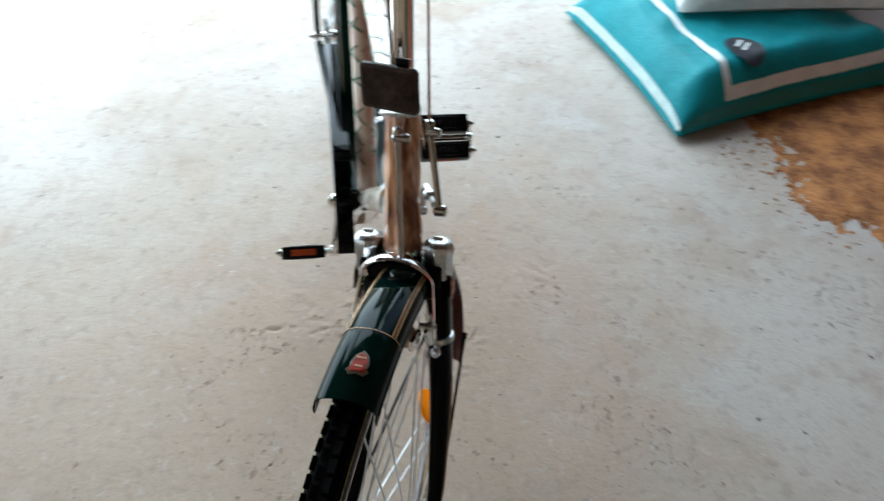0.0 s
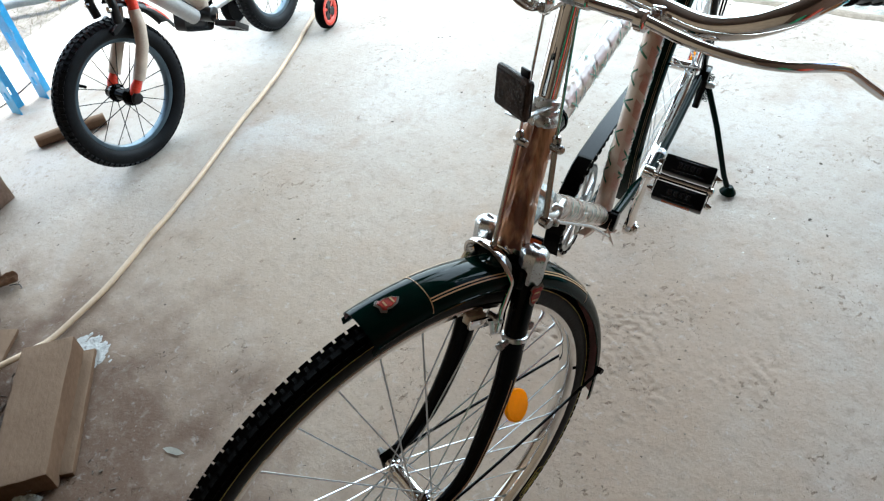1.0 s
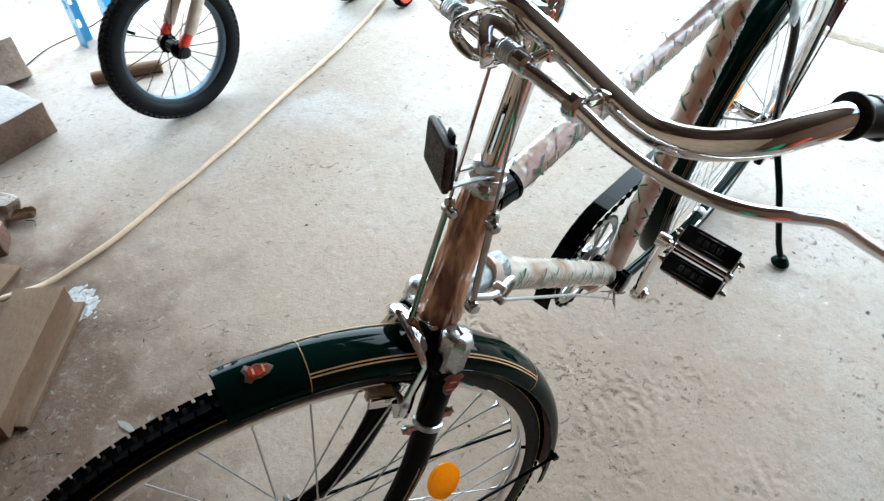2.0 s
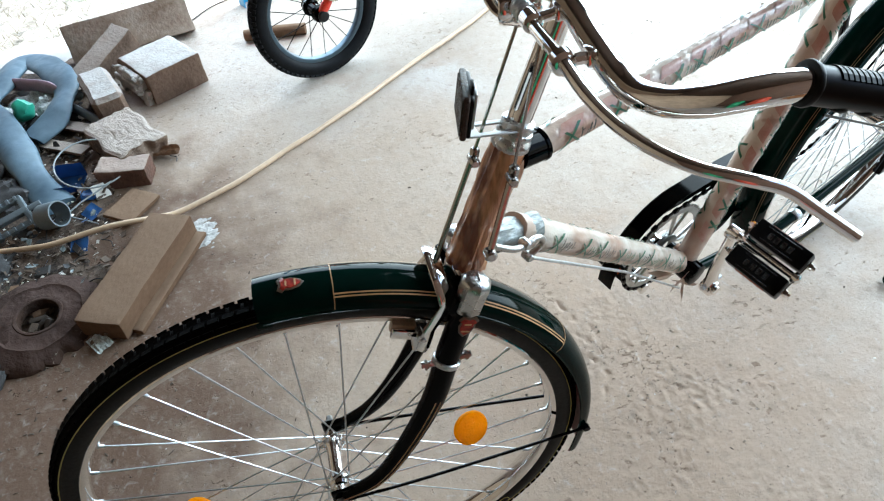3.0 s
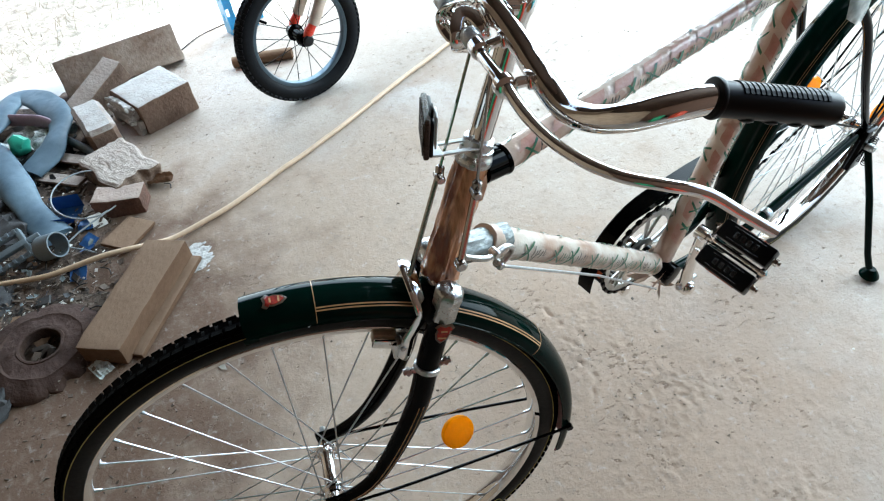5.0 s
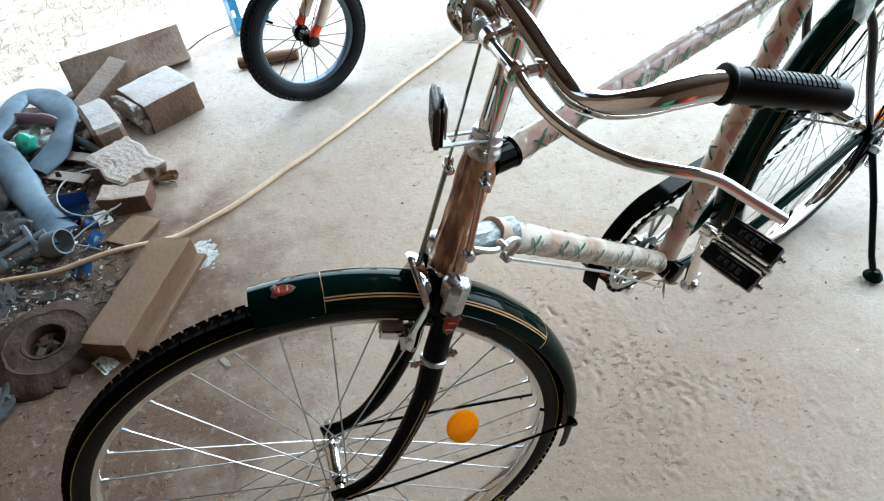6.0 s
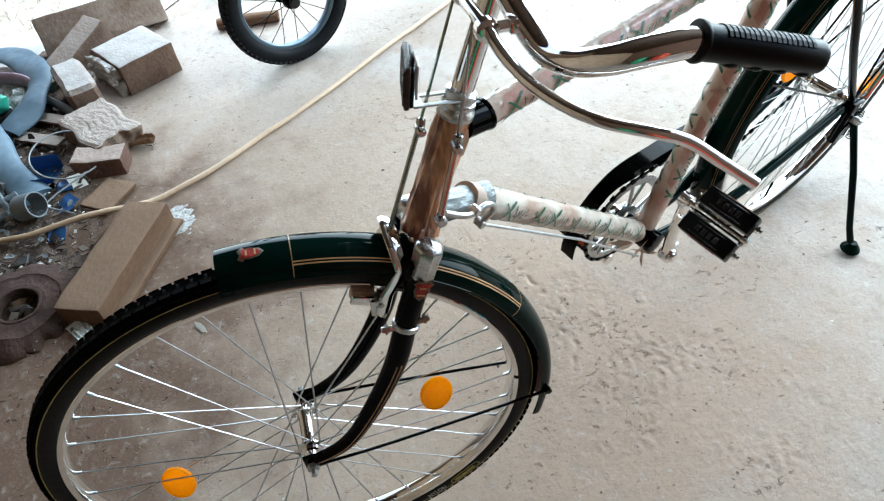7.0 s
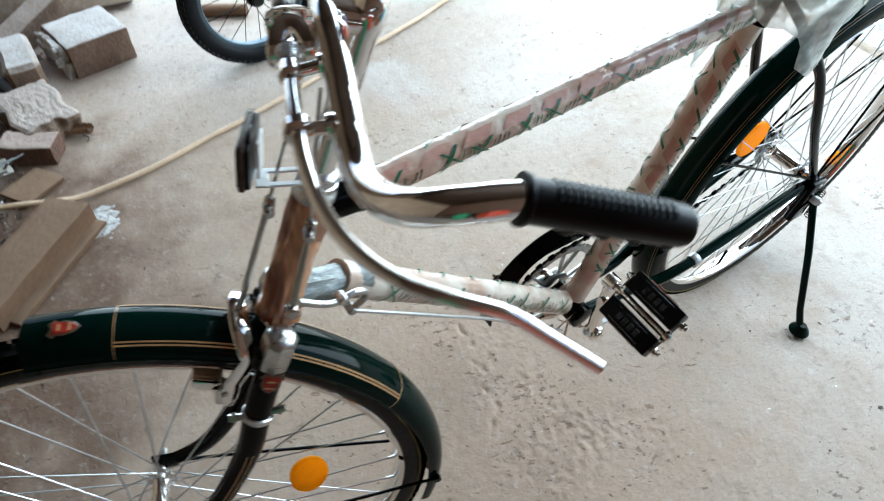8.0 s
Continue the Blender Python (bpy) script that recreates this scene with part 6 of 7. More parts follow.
# old inner tube, flattened, hanging in a loop over the heap
loop = [(-1.655, -0.225, 0.045), (-1.711, -0.168, 0.065), (-1.775, -0.135, 0.080), (-1.907, -0.121, 0.085), (-2.095, -0.195, 0.085), (-2.185, -0.262, 0.080), (-2.150, -0.310, 0.080), (-2.034, -0.345, 0.080), (-1.900, -0.375, 0.085), (-1.762, -0.325, 0.085), (-1.601, -0.268, 0.075), (-1.450, -0.215, 0.055), (-1.343, -0.169, 0.040), (-1.280, -0.140, 0.034)]
line = [Vector((p.x, p.y, p.z * 0.8)) for p in curve_points(loop, 10)]
old_tube = thing("inner_tube", "slack blue-grey rubber inner tube draped over junk", "inner tube")
widths = [0.0165 + 0.0022 * math.sin(k * 0.21) for k in range(len(line))]


def slack_tube(a, b):
    """Flattened rubber with a crease along it and small buckles."""
    bm = tube(line[a:b], widths[a:b], 26, flat=2.9)
    for v in bm.verts:
        near = min(line[a:b], key=lambda p: (p - v.co).length_squared)
        d = v.co - near
        v.co += d * (0.16 * noise.noise(v.co * 9)) + Vector((0, 0, 0.016 * noise.noise(v.co * 8)))
        v.co.z = max(v.co.z, 0.006)
    return bm


part("loop", slack_tube(0, 72), M_TUBE_RUBBER, old_tube)
part("loose_end", slack_tube(71, len(line)), M_TUBE_RUBBER, old_tube)
thing("inner_tube", "mauve rubber inner tube inside the heap", "inner tube", mesh=tube([(-2.06, -0.33, 0.05), (-1.99, -0.26, 0.065), (-1.93, -0.18, 0.065), (-1.87, -0.13, 0.05)], 0.024, 12, 6, flat=0.6), material=M_MAUVE)
bm = bmesh.new()
bmesh.ops.create_grid(bm, x_segments=20, y_segments=20, size=0.12)
for v in bm.verts:
    v.co = Vector((v.co.x * 0.8, v.co.y, 0.035 + 0.03 * noise.noise(v.co * 18) + 0.02 * noise.noise(v.co * 40)))
bmesh.ops.solidify(bm, geom=bm.faces[:], thickness=0.002)
thing("plastic_sheet", "crumpled pale plastic sheet in the heap", "sheet", pose(-1.90, -0.22, 0.005, 0, 0, 25), mesh=bm, material=M_LEAD)
bm = bmesh.new()
bmesh.ops.create_icosphere(bm, subdivisions=3, radius=0.034)
for v in bm.verts:
    v.co += noise.noise_vector(v.co * 40) * 0.012
thing("plastic_scrap", "crumpled sea-green plastic scrap", "scrap", pose(-1.80, -0.250, 0.075), group="plastic scraps", mesh=bm, material=M_GREEN_PLASTIC)
thing("flat_hose", "flattened dark tube lying under the bricks", "tube", mesh=tube([(-1.83, -0.12, 0.03), (-1.72, -0.05, 0.032), (-1.64, 0.0, 0.028)], 0.020, 12, 6, flat=0.6), material=M_PVC)
for z, (a, b) in enumerate((((-1.78, -0.20), (-1.63, -0.03)), ((-1.70, -0.26), (-1.52, -0.06)))):
    a3, b3 = Vector((*a, 0.02)), Vector((*b, 0.03))
    thing("slat", "thin dirty wooden slat in the heap", "slat", frame_at((a3 + b3) / 2, b3 - a3), group="loose slats", mesh=box(((b3 - a3).length, 0.045, 0.010), bevel=0.002, rough=0.002, cuts=4, seed=20 + z), material=M_LOG)

bm = bmesh.new()
lathe(bm, [(0.037, 0), (0.037, 0.06), (0.033, 0.06), (0.033, 0)], 32, along((-1.222, -0.165, 0.040), (-1.185, -0.095, 0.064)), closed=True)
thing("pipe_offcut", "short offcut of grey plastic pipe", "pipe", mesh=bm, material=M_PVC)


def junk_pedal():
    bm = bmesh.new()
    for e in (-1, 1):
        block(bm, (0.012, 0.090, 0.022), pose(e * 0.032, 0, 0), 0.003)
        block(bm, (0.076, 0.012, 0.022), pose(0, e * 0.040, 0), 0.003)
    block(bm, (0.014, 0.090, 0.024), None, 0.003)
    for x in (-0.032, 0.032):
        for k in range(5):
            block(bm, (0.010, 0.006, 0.006), pose(x, -0.036 + 0.018 * k, 0.013))
    rod(bm, (0, 0.04, 0), (0, 0.075, 0), 0.007, 10)
    return bm


thing("old_pedal", "dirty grey plastic bicycle pedal in the heap", "pedal", pose(-1.245, -0.255, 0.050, 10, 38, 20) @ Matrix.Scale(1.2, 4), mesh=junk_pedal(), material=M_PVC)
ring = [Vector((-1.388 + 0.108 * math.cos(t), -0.028 + 0.100 * math.sin(t), 0.066 + 0.022 * math.cos(t + 2.2))) for t in (2 * math.pi * k / 40 for k in range(44))]
ring += [Vector((-1.22, -0.100, 0.035)), Vector((-1.19, -0.06, 0.014)), Vector((-1.165, -0.03, 0.010))]
thing("wire_coil", "thin grey plastic-coated wire in a loose ring", "wire", mesh=tube(curve_points(ring, 3), 0.0024, 8), material=M_GREY_WIRE)
bm = bmesh.new()
prof = [(0, 0.05), (0, 0.004), (0.075, 0.0), (0.088, 0.03)]
va = [[bm.verts.new((x, y, z)) for x, z in prof] for y in (-0.045, 0.045)]
for k in range(3):
    bm.faces.new((va[0][k], va[0][k + 1], va[1][k + 1], va[1][k]))
bmesh.ops.solidify(bm, geom=bm.faces[:], thickness=0.0025)
thing("plastic_tray", "bent dark blue plastic tray", "tray", pose(-1.425, -0.105, 0.012, 0, 0, -15), mesh=bm, material=M_BLUE_PLASTIC)
for k, (x, y, c) in enumerate(((-1.30, -0.055, M_BLUE_PLASTIC), (-1.215, -0.045, M_BLUE_PLASTIC), (-1.085, -0.075, M_BLUE_PLASTIC), (-1.30, -0.02, M_PAPER))):
    bm = bmesh.new()
    bmesh.ops.create_grid(bm, x_segments=6, y_segments=6, size=0.022)
    for v in bm.verts:
        v.co.z = 0.010 * noise.noise(v.co * 40 + Vector((k, 0, 0)))
    bmesh.ops.solidify(bm, geom=bm.faces[:], thickness=0.0015)
    thing("plastic_scrap" if k != 3 else "paper_scrap", ("torn blue plastic scrap among the litter", "torn pale paper scrap among the litter")[0 if k < 3 else 1], "scrap", pose(x, y, 0.022, 15 * k, 10, 40 * k), group="plastic scraps", mesh=bm, material=c)

bm = bmesh.new()
bmesh.ops.create_grid(bm, x_segments=14, y_segments=10, size=0.5)
for v in bm.verts:
    v.co = Vector((v.co.x * 0.062, v.co.y * 0.042, 0.006 + 0.010 * abs(noise.noise(Vector((v.co.x * 5, v.co.y * 5, 3)))) + 0.006 * noise.noise(Vector((v.co.x * 14, v.co.y * 14, 1)))))
thing("plastic_scrap", "crumpled clear plastic scrap beside the plank", "scrap", pose(-0.712, -0.023, 0.004, 0, 0, 30), group="plastic scraps", mesh=bm, material=M_FILM)

# low heap of dark earth under the junk, and the litter on it
bm = bmesh.new()
NX, NY = 190, 110
grid = []
for i in range(NX + 1):
    row = []
    for j in range(NY + 1):
        x, y = -2.30 + 1.90 * i / NX, -0.95 + 1.20 * j / NY
        edge = min((x + 2.30) / 0.25, (-0.62 - x) / 0.30, (y + 0.95) / 0.2, (0.06 + 0.10 * max(0, x + 1.2) - y) / 0.16) + 0.5 * noise.noise((x * 7, y * 7, 1)) + 0.22 * noise.noise((x * 24, y * 24, 4)) + 0.12 * noise.noise((x * 60, y * 60, 8))
        h = max(0.0, min(1.0, edge))
        row.append(bm.verts.new((x, y, -0.006 + h * (0.012 + 0.012 * noise.noise((x * 12, y * 12, 0)) + 0.006 * noise.noise((x * 45, y * 45, 0))))))
    grid.append(row)
for i in range(NX):
    for j in range(NY):
        bm.faces.new((grid[i][j], grid[i + 1][j], grid[i + 1][j + 1], grid[i][j + 1]))
thing("earth_heap", "low spread of dark earth and dust under the junk", "earth", kind="stuff", mesh=bm, material=mat("dark_earth", (0.145, 0.098, 0.070), 0.95, 0.0, 0.0, 17, 1.0, 90, second=(0.034, 0.024, 0.018), contrast=(0.40, 0.60)))


def litter(name, label, material, n, seed, area, size, flat=0.4):
    """Many small chips and splinters strewn over a patch."""
    r = random.Random(seed)
    bm = bmesh.new()
    x0, x1, y0, y1 = area
    for k in range(n):
        x, y = r.uniform(x0, x1), r.uniform(y0, y1)
        L = r.uniform(*size)
        w = L * r.choice((0.15, 0.3, 0.8))
        m = pose(x, y, (0.008 + 0.014 * r.random()) if y < 0.0 and -2.2 < x < -0.62 else L * flat * 0.12, r.uniform(-25, 25), r.uniform(-25, 25), r.uniform(0, 360))
        c = [bm.verts.new(m @ Vector((a * L / 2 * r.uniform(0.6, 1.1), b * w / 2 * r.uniform(0.6, 1.1), e * L * flat * 0.3))) for a in (-1, 1) for b in (-1, 1) for e in (-0.5, 0.5)]
        for f in ((0, 1, 3, 2), (4, 6, 7, 5), (0, 4, 5, 1), (2, 3, 7, 6), (0, 2, 6, 4), (1, 5, 7, 3)):
            bm.faces.new([c[i] for i in f])
    return thing(name, label, "litter", kind="stuff", mesh=bm, material=material, smooth=False)


litter("wood_litter", "brown chips and splinters strewn over the heap", M_DEBRIS, 700, 1, (-1.75, -0.80, -0.45, 0.05), (0.004, 0.030))
litter("earth_crumbs", "dark crumbs of earth round the heap", M_DEBRIS, 420, 8, (-1.1, -0.30, -0.42, 0.16), (0.003, 0.012), 0.8)
litter("dark_litter", "dark scraps of rubber and metal in the heap", M_DARK_DEBRIS, 160, 2, (-2.1, -0.75, -0.6, -0.08), (0.012, 0.07))
litter("pale_litter", "pale scraps of paper and plastic in the heap", M_PAPER, 330, 3, (-1.65, -0.92, -0.42, 0.03), (0.003, 0.013), 0.2)
def shards(name, label, material, n, seed, area, size):
    """Flat broken pieces lying at random angles."""
    r = random.Random(seed)
    for k in range(n):
        L = r.uniform(*size)
        bm = bmesh.new()
        m = r.randint(4, 6)
        ring = [(L * r.uniform(0.45, 1.0) * math.cos(2 * math.pi * q / m), L * r.uniform(0.25, 0.6) * math.sin(2 * math.pi * q / m)) for q in range(m)]
        bm.faces.new([bm.verts.new((x, y, 0.12 * L * noise.noise((x * 50, y * 50, k)))) for x, y in ring])
        bmesh.ops.solidify(bm, geom=bm.faces[:], thickness=0.0016)
        thing(name, label, "scrap", pose(r.uniform(area[0], area[1]), r.uniform(area[2], area[3]), r.uniform(0.020, 0.034), r.uniform(-35, 35), r.uniform(-35, 35), r.uniform(0, 360)), group=name + " pieces", mesh=bm, material=material, smooth=False)


shards("plastic_shard", "broken blue plastic shard in the litter", M_BLUE_PLASTIC, 7, 11, (-1.25, -0.93, -0.25, -0.05), (0.010, 0.026))
shards("foil_shard", "crumpled pale plastic shard in the litter", M_LEAD, 16, 12, (-1.30, -0.90, -0.30, -0.03), (0.008, 0.024))
shards("rubber_shard", "torn dark rubber shard in the litter", M_DARK_DEBRIS, 22, 13, (-1.70, -0.88, -0.36, -0.06), (0.014, 0.042))
shards("bark_shard", "broken piece of brown bark in the litter", M_WOOD, 16, 14, (-1.35, -0.85, -0.34, -0.04), (0.012, 0.036))
litter("floor_crumbs", "small dark crumbs scattered over the floor", M_DEBRIS, 420, 4, (-2.3, 1.4, -0.2, 2.8), (0.003, 0.010))
litter("dirt_clods", "small brown clods where the floor is broken", M_SOIL_DULL, 90, 6, (-0.30, 0.20, 0.98, 1.28), (0.002, 0.006), 1.2)
litter("floor_crumbs", "small pale crumbs scattered over the floor", M_PAPER, 110, 5, (-2.3, 1.2, -0.2, 2.6), (0.002, 0.007), 0.3)
# black lumps put where the heap is darkest
for k, (x, y, w, h) in enumerate(((-1.58, -0.33, 0.13, 0.060), (-1.40, -0.30, 0.11, 0.050), (-1.78, -0.20, 0.10, 0.035), (-0.70, -0.345, 0.12, 0.040), (-1.08, -0.33, 0.09, 0.030))):
    bm = bmesh.new()
    bmesh.ops.create_icosphere(bm, subdivisions=4, radius=1.0)
    for v in bm.verts:
        c = v.co.copy()
        v.co = Vector((c.x * w, c.y * w * 0.8, max(0.0, c.z) * h)) + Vector((1, 1, 0.6)) * 0.020 * noise.noise(c * 2.4 + Vector((k * 3, 0, 0))) + noise.noise_vector(c * 6) * 0.010
    thing("rubber_scrap", "crumpled black scrap in the heap", "scrap", pose(x, y, 0.004, 0, 0, 40 * k), group="rubber scraps", mesh=bm, material=M_DARK_DEBRIS)
for k, (x, y, t, L) in enumerate(((-1.09, -0.02, 30, 0.07), (-1.02, -0.10, 100, 0.05), (-1.16, -0.17, 160, 0.08), (-0.93, -0.06, 70, 0.055), (-1.40, 0.185, 20, 0.06))):
    d = Vector((math.cos(radians(t)), math.sin(radians(t)), 0))
    p = Vector((x, y, 0.012))
    thing("twig", "thin dark curved twig on the litter", "twig", group="twigs", mesh=tube([p, p + d * L * 0.5 + Vector((-d.y, d.x, 0.6)) * 0.010, p + d * L + Vector((0, 0, 0.012))], 0.0015, 6, 6), material=M_DARK_DEBRIS)
bm = bmesh.new()
bmesh.ops.create_grid(bm, x_segments=12, y_segments=8, size=0.5)
for v in bm.verts:
    a = v.co.y * 4.2
    v.co = Vector((v.co.x * 0.075, 0.017 * math.sin(a), 0.019 - 0.017 * math.cos(a) * (0.75 + 0.5 * v.co.x))) + noise.noise_vector(v.co * 7) * 0.005
bmesh.ops.solidify(bm, geom=bm.faces[:], thickness=0.001)
thing("dry_leaf", "curled brown dry leaf beside the split log", "leaf", pose(-1.420, 0.175, 0.004, 0, 0, 75), group="dry leaves", mesh=bm, material=mat("brown_leaf", (0.30, 0.17, 0.10), 0.7, 0.0, 0.5, 60, 0.4, 120))
thing("iron_bar", "dark iron bar lying in the heap", "bar", mesh=tube([(-0.60, -0.30, 0.02), (-0.80, -0.24, 0.022), (-0.93, -0.36, 0.03)], 0.010, 10, 5), material=M_DARK_DEBRIS)
for k, (x, y, t) in enumerate(((-0.592, 0.250, 25),)):
    bm = bmesh.new()
    pts = [(-0.028, 0), (-0.012, 0.007), (0.008, 0.008), (0.028, 0.003), (0.014, -0.005), (-0.010, -0.006)]
    vs = [bm.verts.new((px, py, 0.003 + 0.004 * noise.noise((px * 90, py * 90, k)))) for px, py in pts]
    bm.faces.new(vs)
    bmesh.ops.solidify(bm, geom=bm.faces[:], thickness=0.0012)
    thing("dry_leaf", "pale torn scrap of dry leaf on the floor", "leaf", pose(x, y, 0.002, 0, 0, t), group="dry leaves", mesh=bm, material=M_PAPER)
bm = bmesh.new()
grid = []
for i in range(61):
    row = []
    for j in range(61):
        x, y = -1.005 + 0.0026 * (i - 30), 0.238 + 0.0022 * (j - 30)
        d = math.hypot((x + 1.005) / 0.058, (y - 0.238) / 0.042)
        h = 1.0 - d + 0.45 * noise.noise((x * 45 + y * 20, y * 18 - x * 20, 0)) + 0.45 * noise.noise((x * 110 + y * 50, y * 45 - x * 40, 2))
        row.append(bm.verts.new((x, y, 0.0008 + 0.007 * max(-0.3, h) * (0.6 + 0.8 * abs(noise.noise((x * 110, y * 110, 5)))))))
    grid.append(row)
for i in range(60):
    for j in range(60):
        q = (grid[i][j], grid[i + 1][j], grid[i + 1][j + 1], grid[i][j + 1])
        if max(v.co.z for v in q) > 0.001:
            bm.faces.new(q)
bmesh.ops.delete(bm, geom=[v for v in bm.verts if not v.link_faces], context="VERTS")
thing("lime_powder", "white lime powder spilled beside the plank", "lime", kind="stuff", mesh=bm, material=M_LIME)

# dry grass outside
r = random.Random(9)
bm = bmesh.new()
for k in range(5200):
    x, y = 0.0, r.uniform(-1.6, 3.2)
    x = FLOOR_EDGE + edge_shift(y) - 0.38 - 2.2 * r.random() ** 1.5
    a, L, h = r.uniform(0, 6.28), r.uniform(0.03, 0.10), r.uniform(0.0, 0.05)
    d, sd = Vector((math.cos(a), math.sin(a), 0)), Vector((-math.sin(a), math.cos(a), 0)) * 0.0022
    p = Vector((x, y, -0.022))
    v0, v1, v2 = bm.verts.new(p - sd), bm.verts.new(p + sd), bm.verts.new(p + d * L + Vector((0, 0, h)))
    bm.faces.new((v0, v1, v2))
thing("dry_grass", "dry pale grass and straw outside the shed", "grass", kind="stuff", mesh=bm, material=M_STRAW, smooth=False)

# ---- sacks and soil ----
SACK = Matrix.Translation((0.562, 1.762, 0.0)) @ Matrix(((0.83, -0.30, 0), (0.557, 0.955, 0), (0, 0, 1))).to_4x4()
SX, SY, SH = 0.80, 0.74, 0.150


def sack_height(u, v, h):
    e = max(0.0, min(u, 1 - u, 1.0)) * 2
    f = max(0.0, min(v, 1 - v, 1.0)) * 2
    return h * (min(1.0, e * 4.2) ** 0.5) * (min(1.0, f * 4.2) ** 0.5) * (0.90 + 0.12 * noise.noise((u * 4, v * 4, 2)) + 0.05 * noise.noise((u * 11, v * 11, 5)))


def sack_mesh(sx, sy, h, n=44):
    bm = bmesh.new()
    top, low = [], []
    for i in range(n + 1):
        tr, lr = [], []
        for j in range(n + 1):
            u, v = i / n, j / n
            x = sx * (u + 0.022 * math.sin(math.pi * v) * (1 if u < 0.5 else -1) * abs(1 - 2 * u))
            y = sy * (v + 0.022 * math.sin(math.pi * u) * (1 if v < 0.5 else -1) * abs(1 - 2 * v))
            z = sack_height(u, v, h)
            tr.append(bm.verts.new((x, y, 0.022 + z)))
            lr.append(tr[-1] if i in (0, n) or j in (0, n) else bm.verts.new((x, y, 0.022 - min(0.020, z))))
        top.append(tr)
        low.append(lr)
    for i in range(n):
        for j in range(n):
            bm.faces.new((top[i][j], top[i + 1][j], top[i + 1][j + 1], top[i][j + 1]))
            bm.faces.new((low[i][j], low[i][j + 1], low[i + 1][j + 1], low[i + 1][j]))
    return bm


sack = thing("sack", "teal woven plastic sack with white border lines lying flat", "sack", SACK, group="stacked sacks")
part("body", sack_mesh(SX, SY, SH), M_SACK, sack)


def strip_on_sack(pts, width, lift=0.004):
    bm = bmesh.new()
    prev = None
    for (u0, v0), (u1, v1) in zip(pts, pts[1:]):
        prev = None
        for k in range(33):
            t = k / 32
            u, v = u0 + (u1 - u0) * t, v0 + (v1 - v0) * t
            d = Vector((u1 - u0, v1 - v0)).normalized()
            nrm = Vector((-d.y, d.x)) * width / 2
            row = []
            for q in (-1, 0, 1):
                uu, vv = min(0.999, max(0.001, u + nrm.x * q)), min(0.999, max(0.001, v + nrm.y * q))
                x = SX * (uu + 0.022 * math.sin(math.pi * vv) * (1 if uu < 0.5 else -1) * abs(1 - 2 * uu))
                y = SY * (vv + 0.022 * math.sin(math.pi * uu) * (1 if vv < 0.5 else -1) * abs(1 - 2 * vv))
                row.append(bm.verts.new((x, y, 0.022 + sack_height(uu, vv, SH) + lift)))
            if prev:
                for q in range(2):
                    bm.faces.new((prev[q], prev[q + 1], row[q + 1], row[q]))
            prev = row
    return bm


part("border_line", strip_on_sack([(0.205, 0.035), (0.190, 0.98)], 0.026), M_SACK_LINE, sack, "white printed border line")
part("border_line", strip_on_sack([(0.192, 0.035), (0.97, 0.040)], 0.028), M_SACK_LINE, sack, "white printed border line")
part("front_band", strip_on_sack([(0.02, 0.008), (0.97, 0.008)], 0.014, 0.0025), M_SACK_DARK, sack, "darker band along the front edge")
part("sewn_edge", strip_on_sack([(0.009, 0.01), (0.009, 0.97)], 0.013, 0.004), M_SACK_EDGE, sack, "pale sewn edge of the sack")
cu, cv = 0.325, 0.178
disc = bmesh.new()
rim_v = []
cx = disc.verts.new((SX * cu, SY * cv, 0.022 + sack_height(cu, cv, SH) + 0.006))
for ring_r in (0.4, 0.75, 1.0):
    rim_v.append([disc.verts.new((SX * cu + 0.046 * ring_r * math.cos(a), SY * cv + 0.068 * ring_r * math.sin(a), 0.022 + sack_height(cu + 0.046 * ring_r * math.cos(a) / SX, cv + 0.068 * ring_r * math.sin(a) / SY, SH) + 0.006)) for a in (2 * math.pi * k / 28 for k in range(28))])
for k in range(28):
    disc.faces.new((cx, rim_v[0][k], rim_v[0][(k + 1) % 28]))
    for a, b in zip(rim_v, rim_v[1:]):
        disc.faces.new((a[k], b[k], b[(k + 1) % 28], a[(k + 1) % 28]))
part("printed_disc", disc, M_SACK_DISC, sack, "dark printed disc")
part("disc_mark", strip_on_sack([(0.300, 0.188), (0.340, 0.223)], 0.012, 0.0085), M_SACK_LINE, sack, "pale bars inside the disc")
part("disc_mark", strip_on_sack([(0.310, 0.153), (0.350, 0.188)], 0.012, 0.0085), M_SACK_LINE, sack, "pale bars inside the disc")

upper = thing("sack", "white woven sack with orange-red print on the teal sack", "sack", Matrix.Translation((0.575, 2.175, 0.150)) @ Matrix(((0.99, -0.12, 0), (0.07, 0.99, 0), (0, 0, 1))).to_4x4(), group="stacked sacks")
part("body", sack_mesh(0.80, 0.72, 0.26, 30), M_SACK_LINE, upper)
bm = bmesh.new()
for u0, u1, v0, v1, c in ((0.16, 0.98, 0.020, 0.46, 0), (0.03, 0.17, 0.45, 0.95, 1)):
    n = 28
    vs = [[bm.verts.new((0.80 * (u0 + (u1 - u0) * i / n), 0.72 * (v0 + (v1 - v0) * j / n), 0.028 + sack_height(u0 + (u1 - u0) * i / n, v0 + (v1 - v0) * j / n, 0.26))) for j in range(n + 1)] for i in range(n + 1)]
    for i in range(n):
        for j in range(n):
            # the red panel is an oval
            if c or math.hypot((i + 0.5) / n * 2 - 1, (j + 0.5) / n * 2 - 1) < 1.02:
                bm.faces.new((vs[i][j], vs[i + 1][j], vs[i + 1][j + 1], vs[i][j + 1])).material_index = c
part("print", bm, [M_SACK_RED, M_SACK_GREEN], upper, "red and green printed panels")
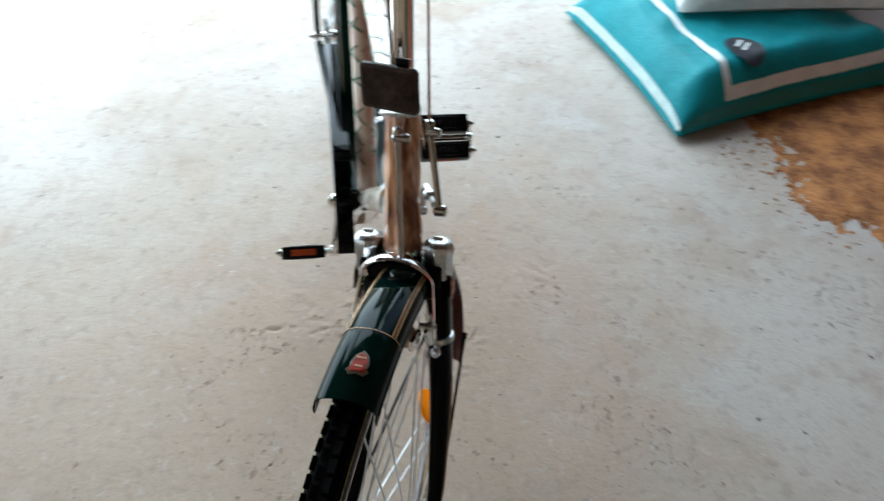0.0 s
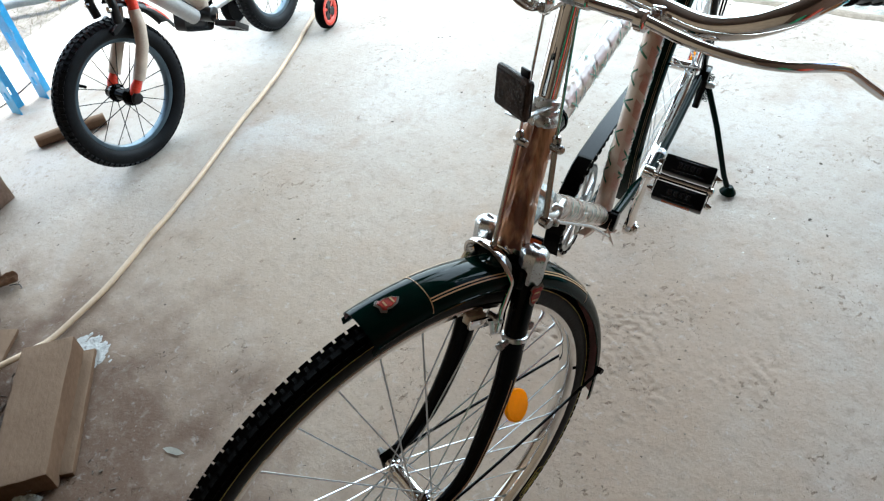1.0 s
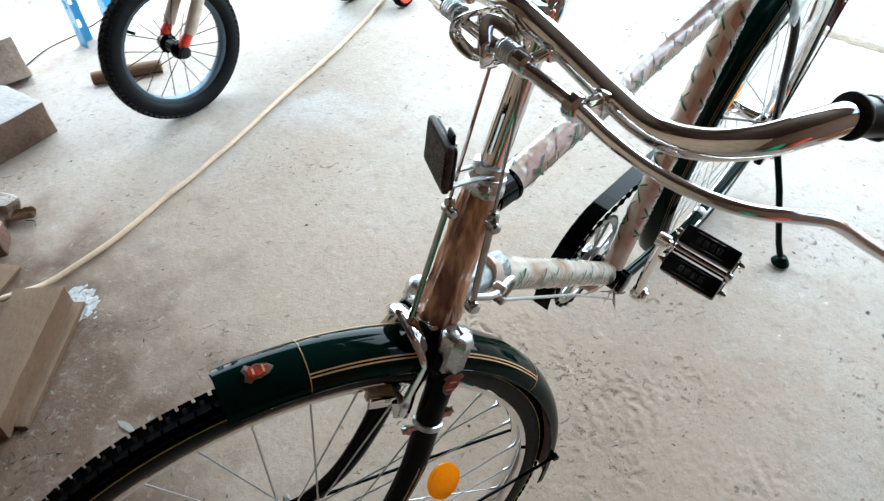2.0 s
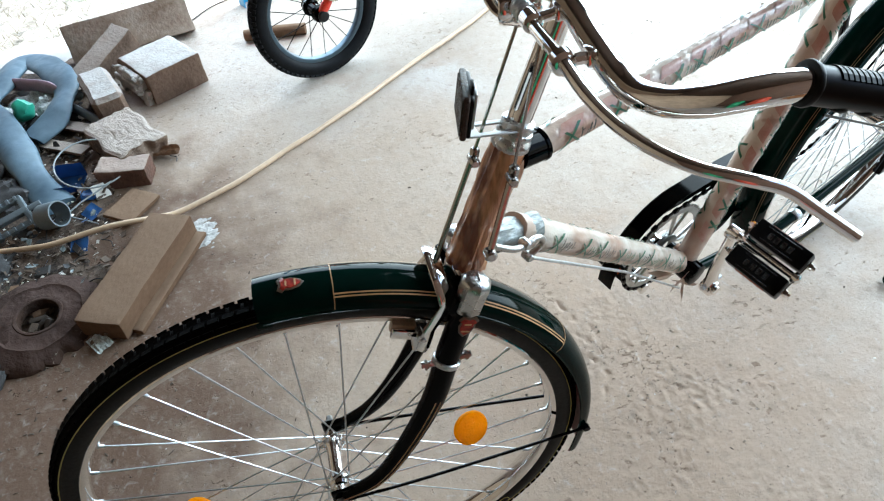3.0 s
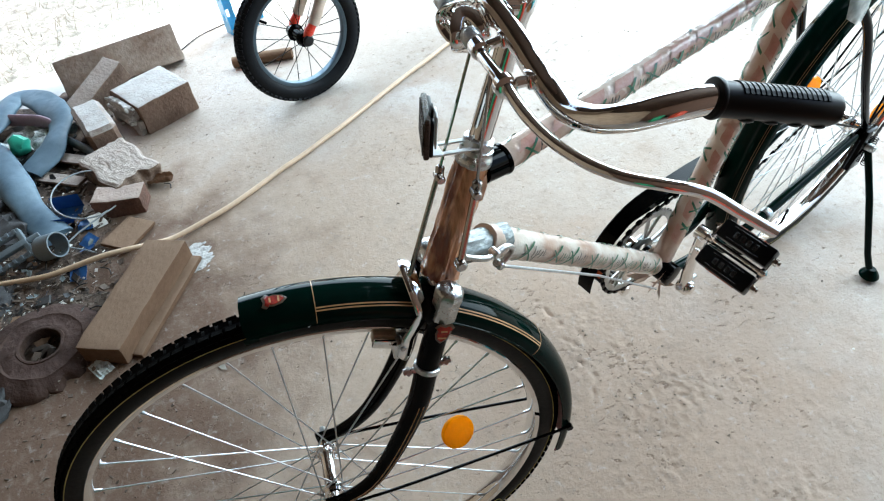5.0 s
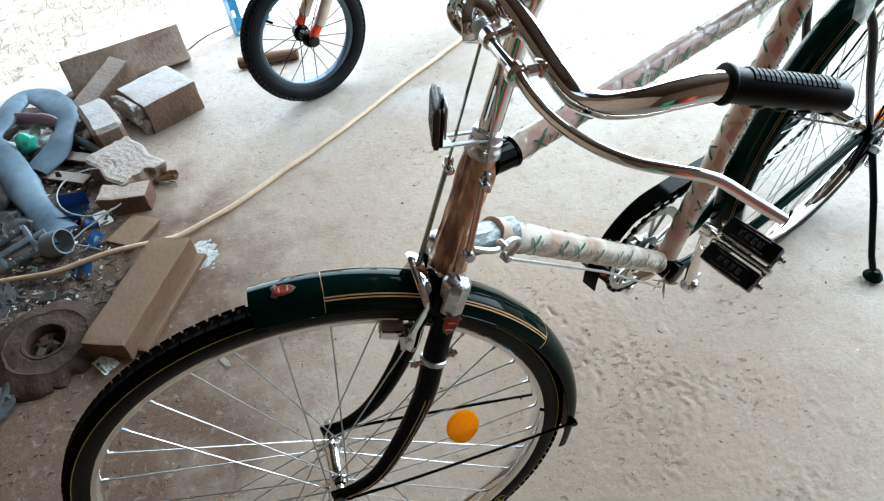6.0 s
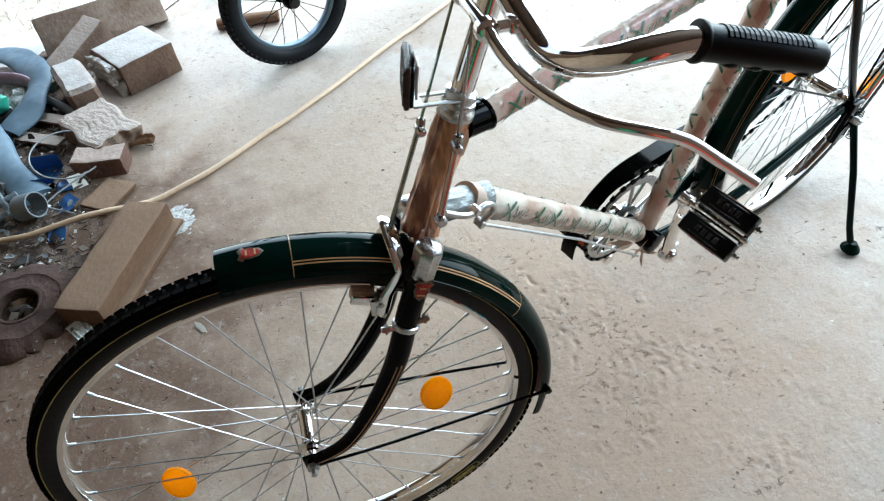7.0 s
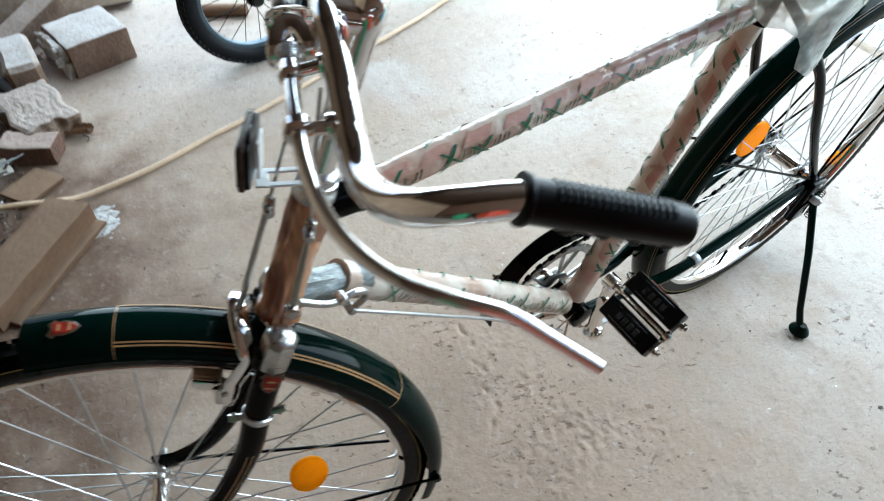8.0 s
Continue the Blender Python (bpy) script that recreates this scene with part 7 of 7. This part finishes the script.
back_sack = thing("sack", "green and white woven sack behind the teal sack", "sack", Matrix.Translation((0.42, 2.62, 0.0)) @ Matrix(((0.97, -0.24, 0), (0.24, 0.97, 0), (0, 0, 1))).to_4x4(), group="stacked sacks")
part("body", sack_mesh(0.70, 0.50, 0.17, 30), M_SACK_GREEN, back_sack)



def reflected_sack(w, d, h, seed):
    """A filled woven sack on end: bulged, creased, gathered at its mouth."""
    bm = bmesh.new()
    rows = []
    for j in range(27):
        t = j / 26
        full = (0.86 + 0.20 * math.sin(math.pi * min(1.0, t * 1.15))) * (1.0 if t < 0.82 else 1.0 - 0.62 * ((t - 0.82) / 0.18) ** 0.8)
        row = []
        for i in range(40):
            a = 2 * math.pi * i / 40
            cx, cy = math.copysign(abs(math.cos(a)) ** 0.7, math.cos(a)), math.copysign(abs(math.sin(a)) ** 0.7, math.sin(a))
            p = Vector((cx * w / 2 * full, cy * d / 2 * full, h * t))
            row.append(bm.verts.new(p + Vector((cx, cy, 0)) * (0.016 * noise.noise(p * 8 + Vector((seed, 0, 0))) + 0.012 * t * math.sin(9 * a + seed) * (1 if t > 0.7 else 0.3))))
        rows.append(row)
    for a, b in zip(rows, rows[1:]):
        for i in range(40):
            bm.faces.new((a[i], a[(i + 1) % 40], b[(i + 1) % 40], b[i]))
    bm.faces.new(rows[0][::-1])
    bm.faces.new(rows[-1])
    return bm


# unseen sacks, added behind the camera so the chrome mirrors red and green
for label, x, y, turn, w, h, material in (("unseen orange-red sack added for reflections", 1.55, 0.72, 20, 0.52, 0.86, M_SACK_RED), ("unseen dark green sack added for reflections", 1.55, 0.14, -10, 0.50, 0.84, M_SACK_GREEN)):
    up = thing("sack", label, "sack", pose(x, y, 0.0, 0, 0, turn), group="stacked sacks")
    part("body", reflected_sack(w, 0.34, h, x * 9), material, up)
    part("tie", turned([(0.060, -0.006), (0.066, 0), (0.060, 0.006)], 20, pose(0, 0, h * 0.985), closed=False), M_SACK_LINE, up, "pale cord tie")

bm = bmesh.new()
NX, NY = 110, 110
grid = []
for i in range(NX + 1):
    row = []
    for j in range(NY + 1):
        x, y = 0.55 + 1.5 * i / NX, 1.05 + 1.5 * j / NY
        d = math.hypot((x - 1.40) / 0.68, (y - 1.80) / 0.56)
        h = 1.0 - d + 0.20 * noise.noise((x * 6, y * 6, 0)) + 0.10 * noise.noise((x * 22, y * 22, 0))
        h = max(-0.2, min(0.5, h))
        row.append(bm.verts.new((x, y, -0.004 + 0.034 * h + (0.005 * noise.noise((x * 50, y * 50, 1)) if h > 0 else -0.01))))
    grid.append(row)
for i in range(NX):
    for j in range(NY):
        q = (grid[i][j], grid[i + 1][j], grid[i + 1][j + 1], grid[i][j + 1])
        if max(v.co.z for v in q) > -0.004:
            bm.faces.new(q)
bmesh.ops.delete(bm, geom=[v for v in bm.verts if not v.link_faces], context="VERTS")
thing("soil_heap", "spread heap of loose brown soil beside the sacks", "soil", kind="stuff", mesh=bm, material=M_SOIL)
r = random.Random(77)
bm = bmesh.new()
for k in range(900):
    a, d = r.uniform(1.8, 5.2), 0.80 + 0.26 * r.random() ** 1.6
    x, y = 1.40 + 0.68 * d * math.cos(a), 1.80 + 0.56 * d * math.sin(a)
    s = 0.0012 + 0.0030 * r.random() ** 3
    m = pose(x, y, s * 0.5, r.uniform(0, 90), r.uniform(0, 90), r.uniform(0, 90))
    c = [bm.verts.new(m @ Vector((p * s * r.uniform(0.5, 1), q * s * r.uniform(0.5, 1), w * s * 0.7))) for p in (-1, 1) for q in (-1, 1) for w in (-1, 1)]
    for f in ((0, 1, 3, 2), (4, 6, 7, 5), (0, 4, 5, 1), (2, 3, 7, 6), (0, 2, 6, 4), (1, 5, 7, 3)):
        bm.faces.new([c[i] for i in f])
thing("soil_crumbs", "loose crumbs of brown soil round the heap", "soil", kind="stuff", mesh=bm, material=M_SOIL, smooth=False)
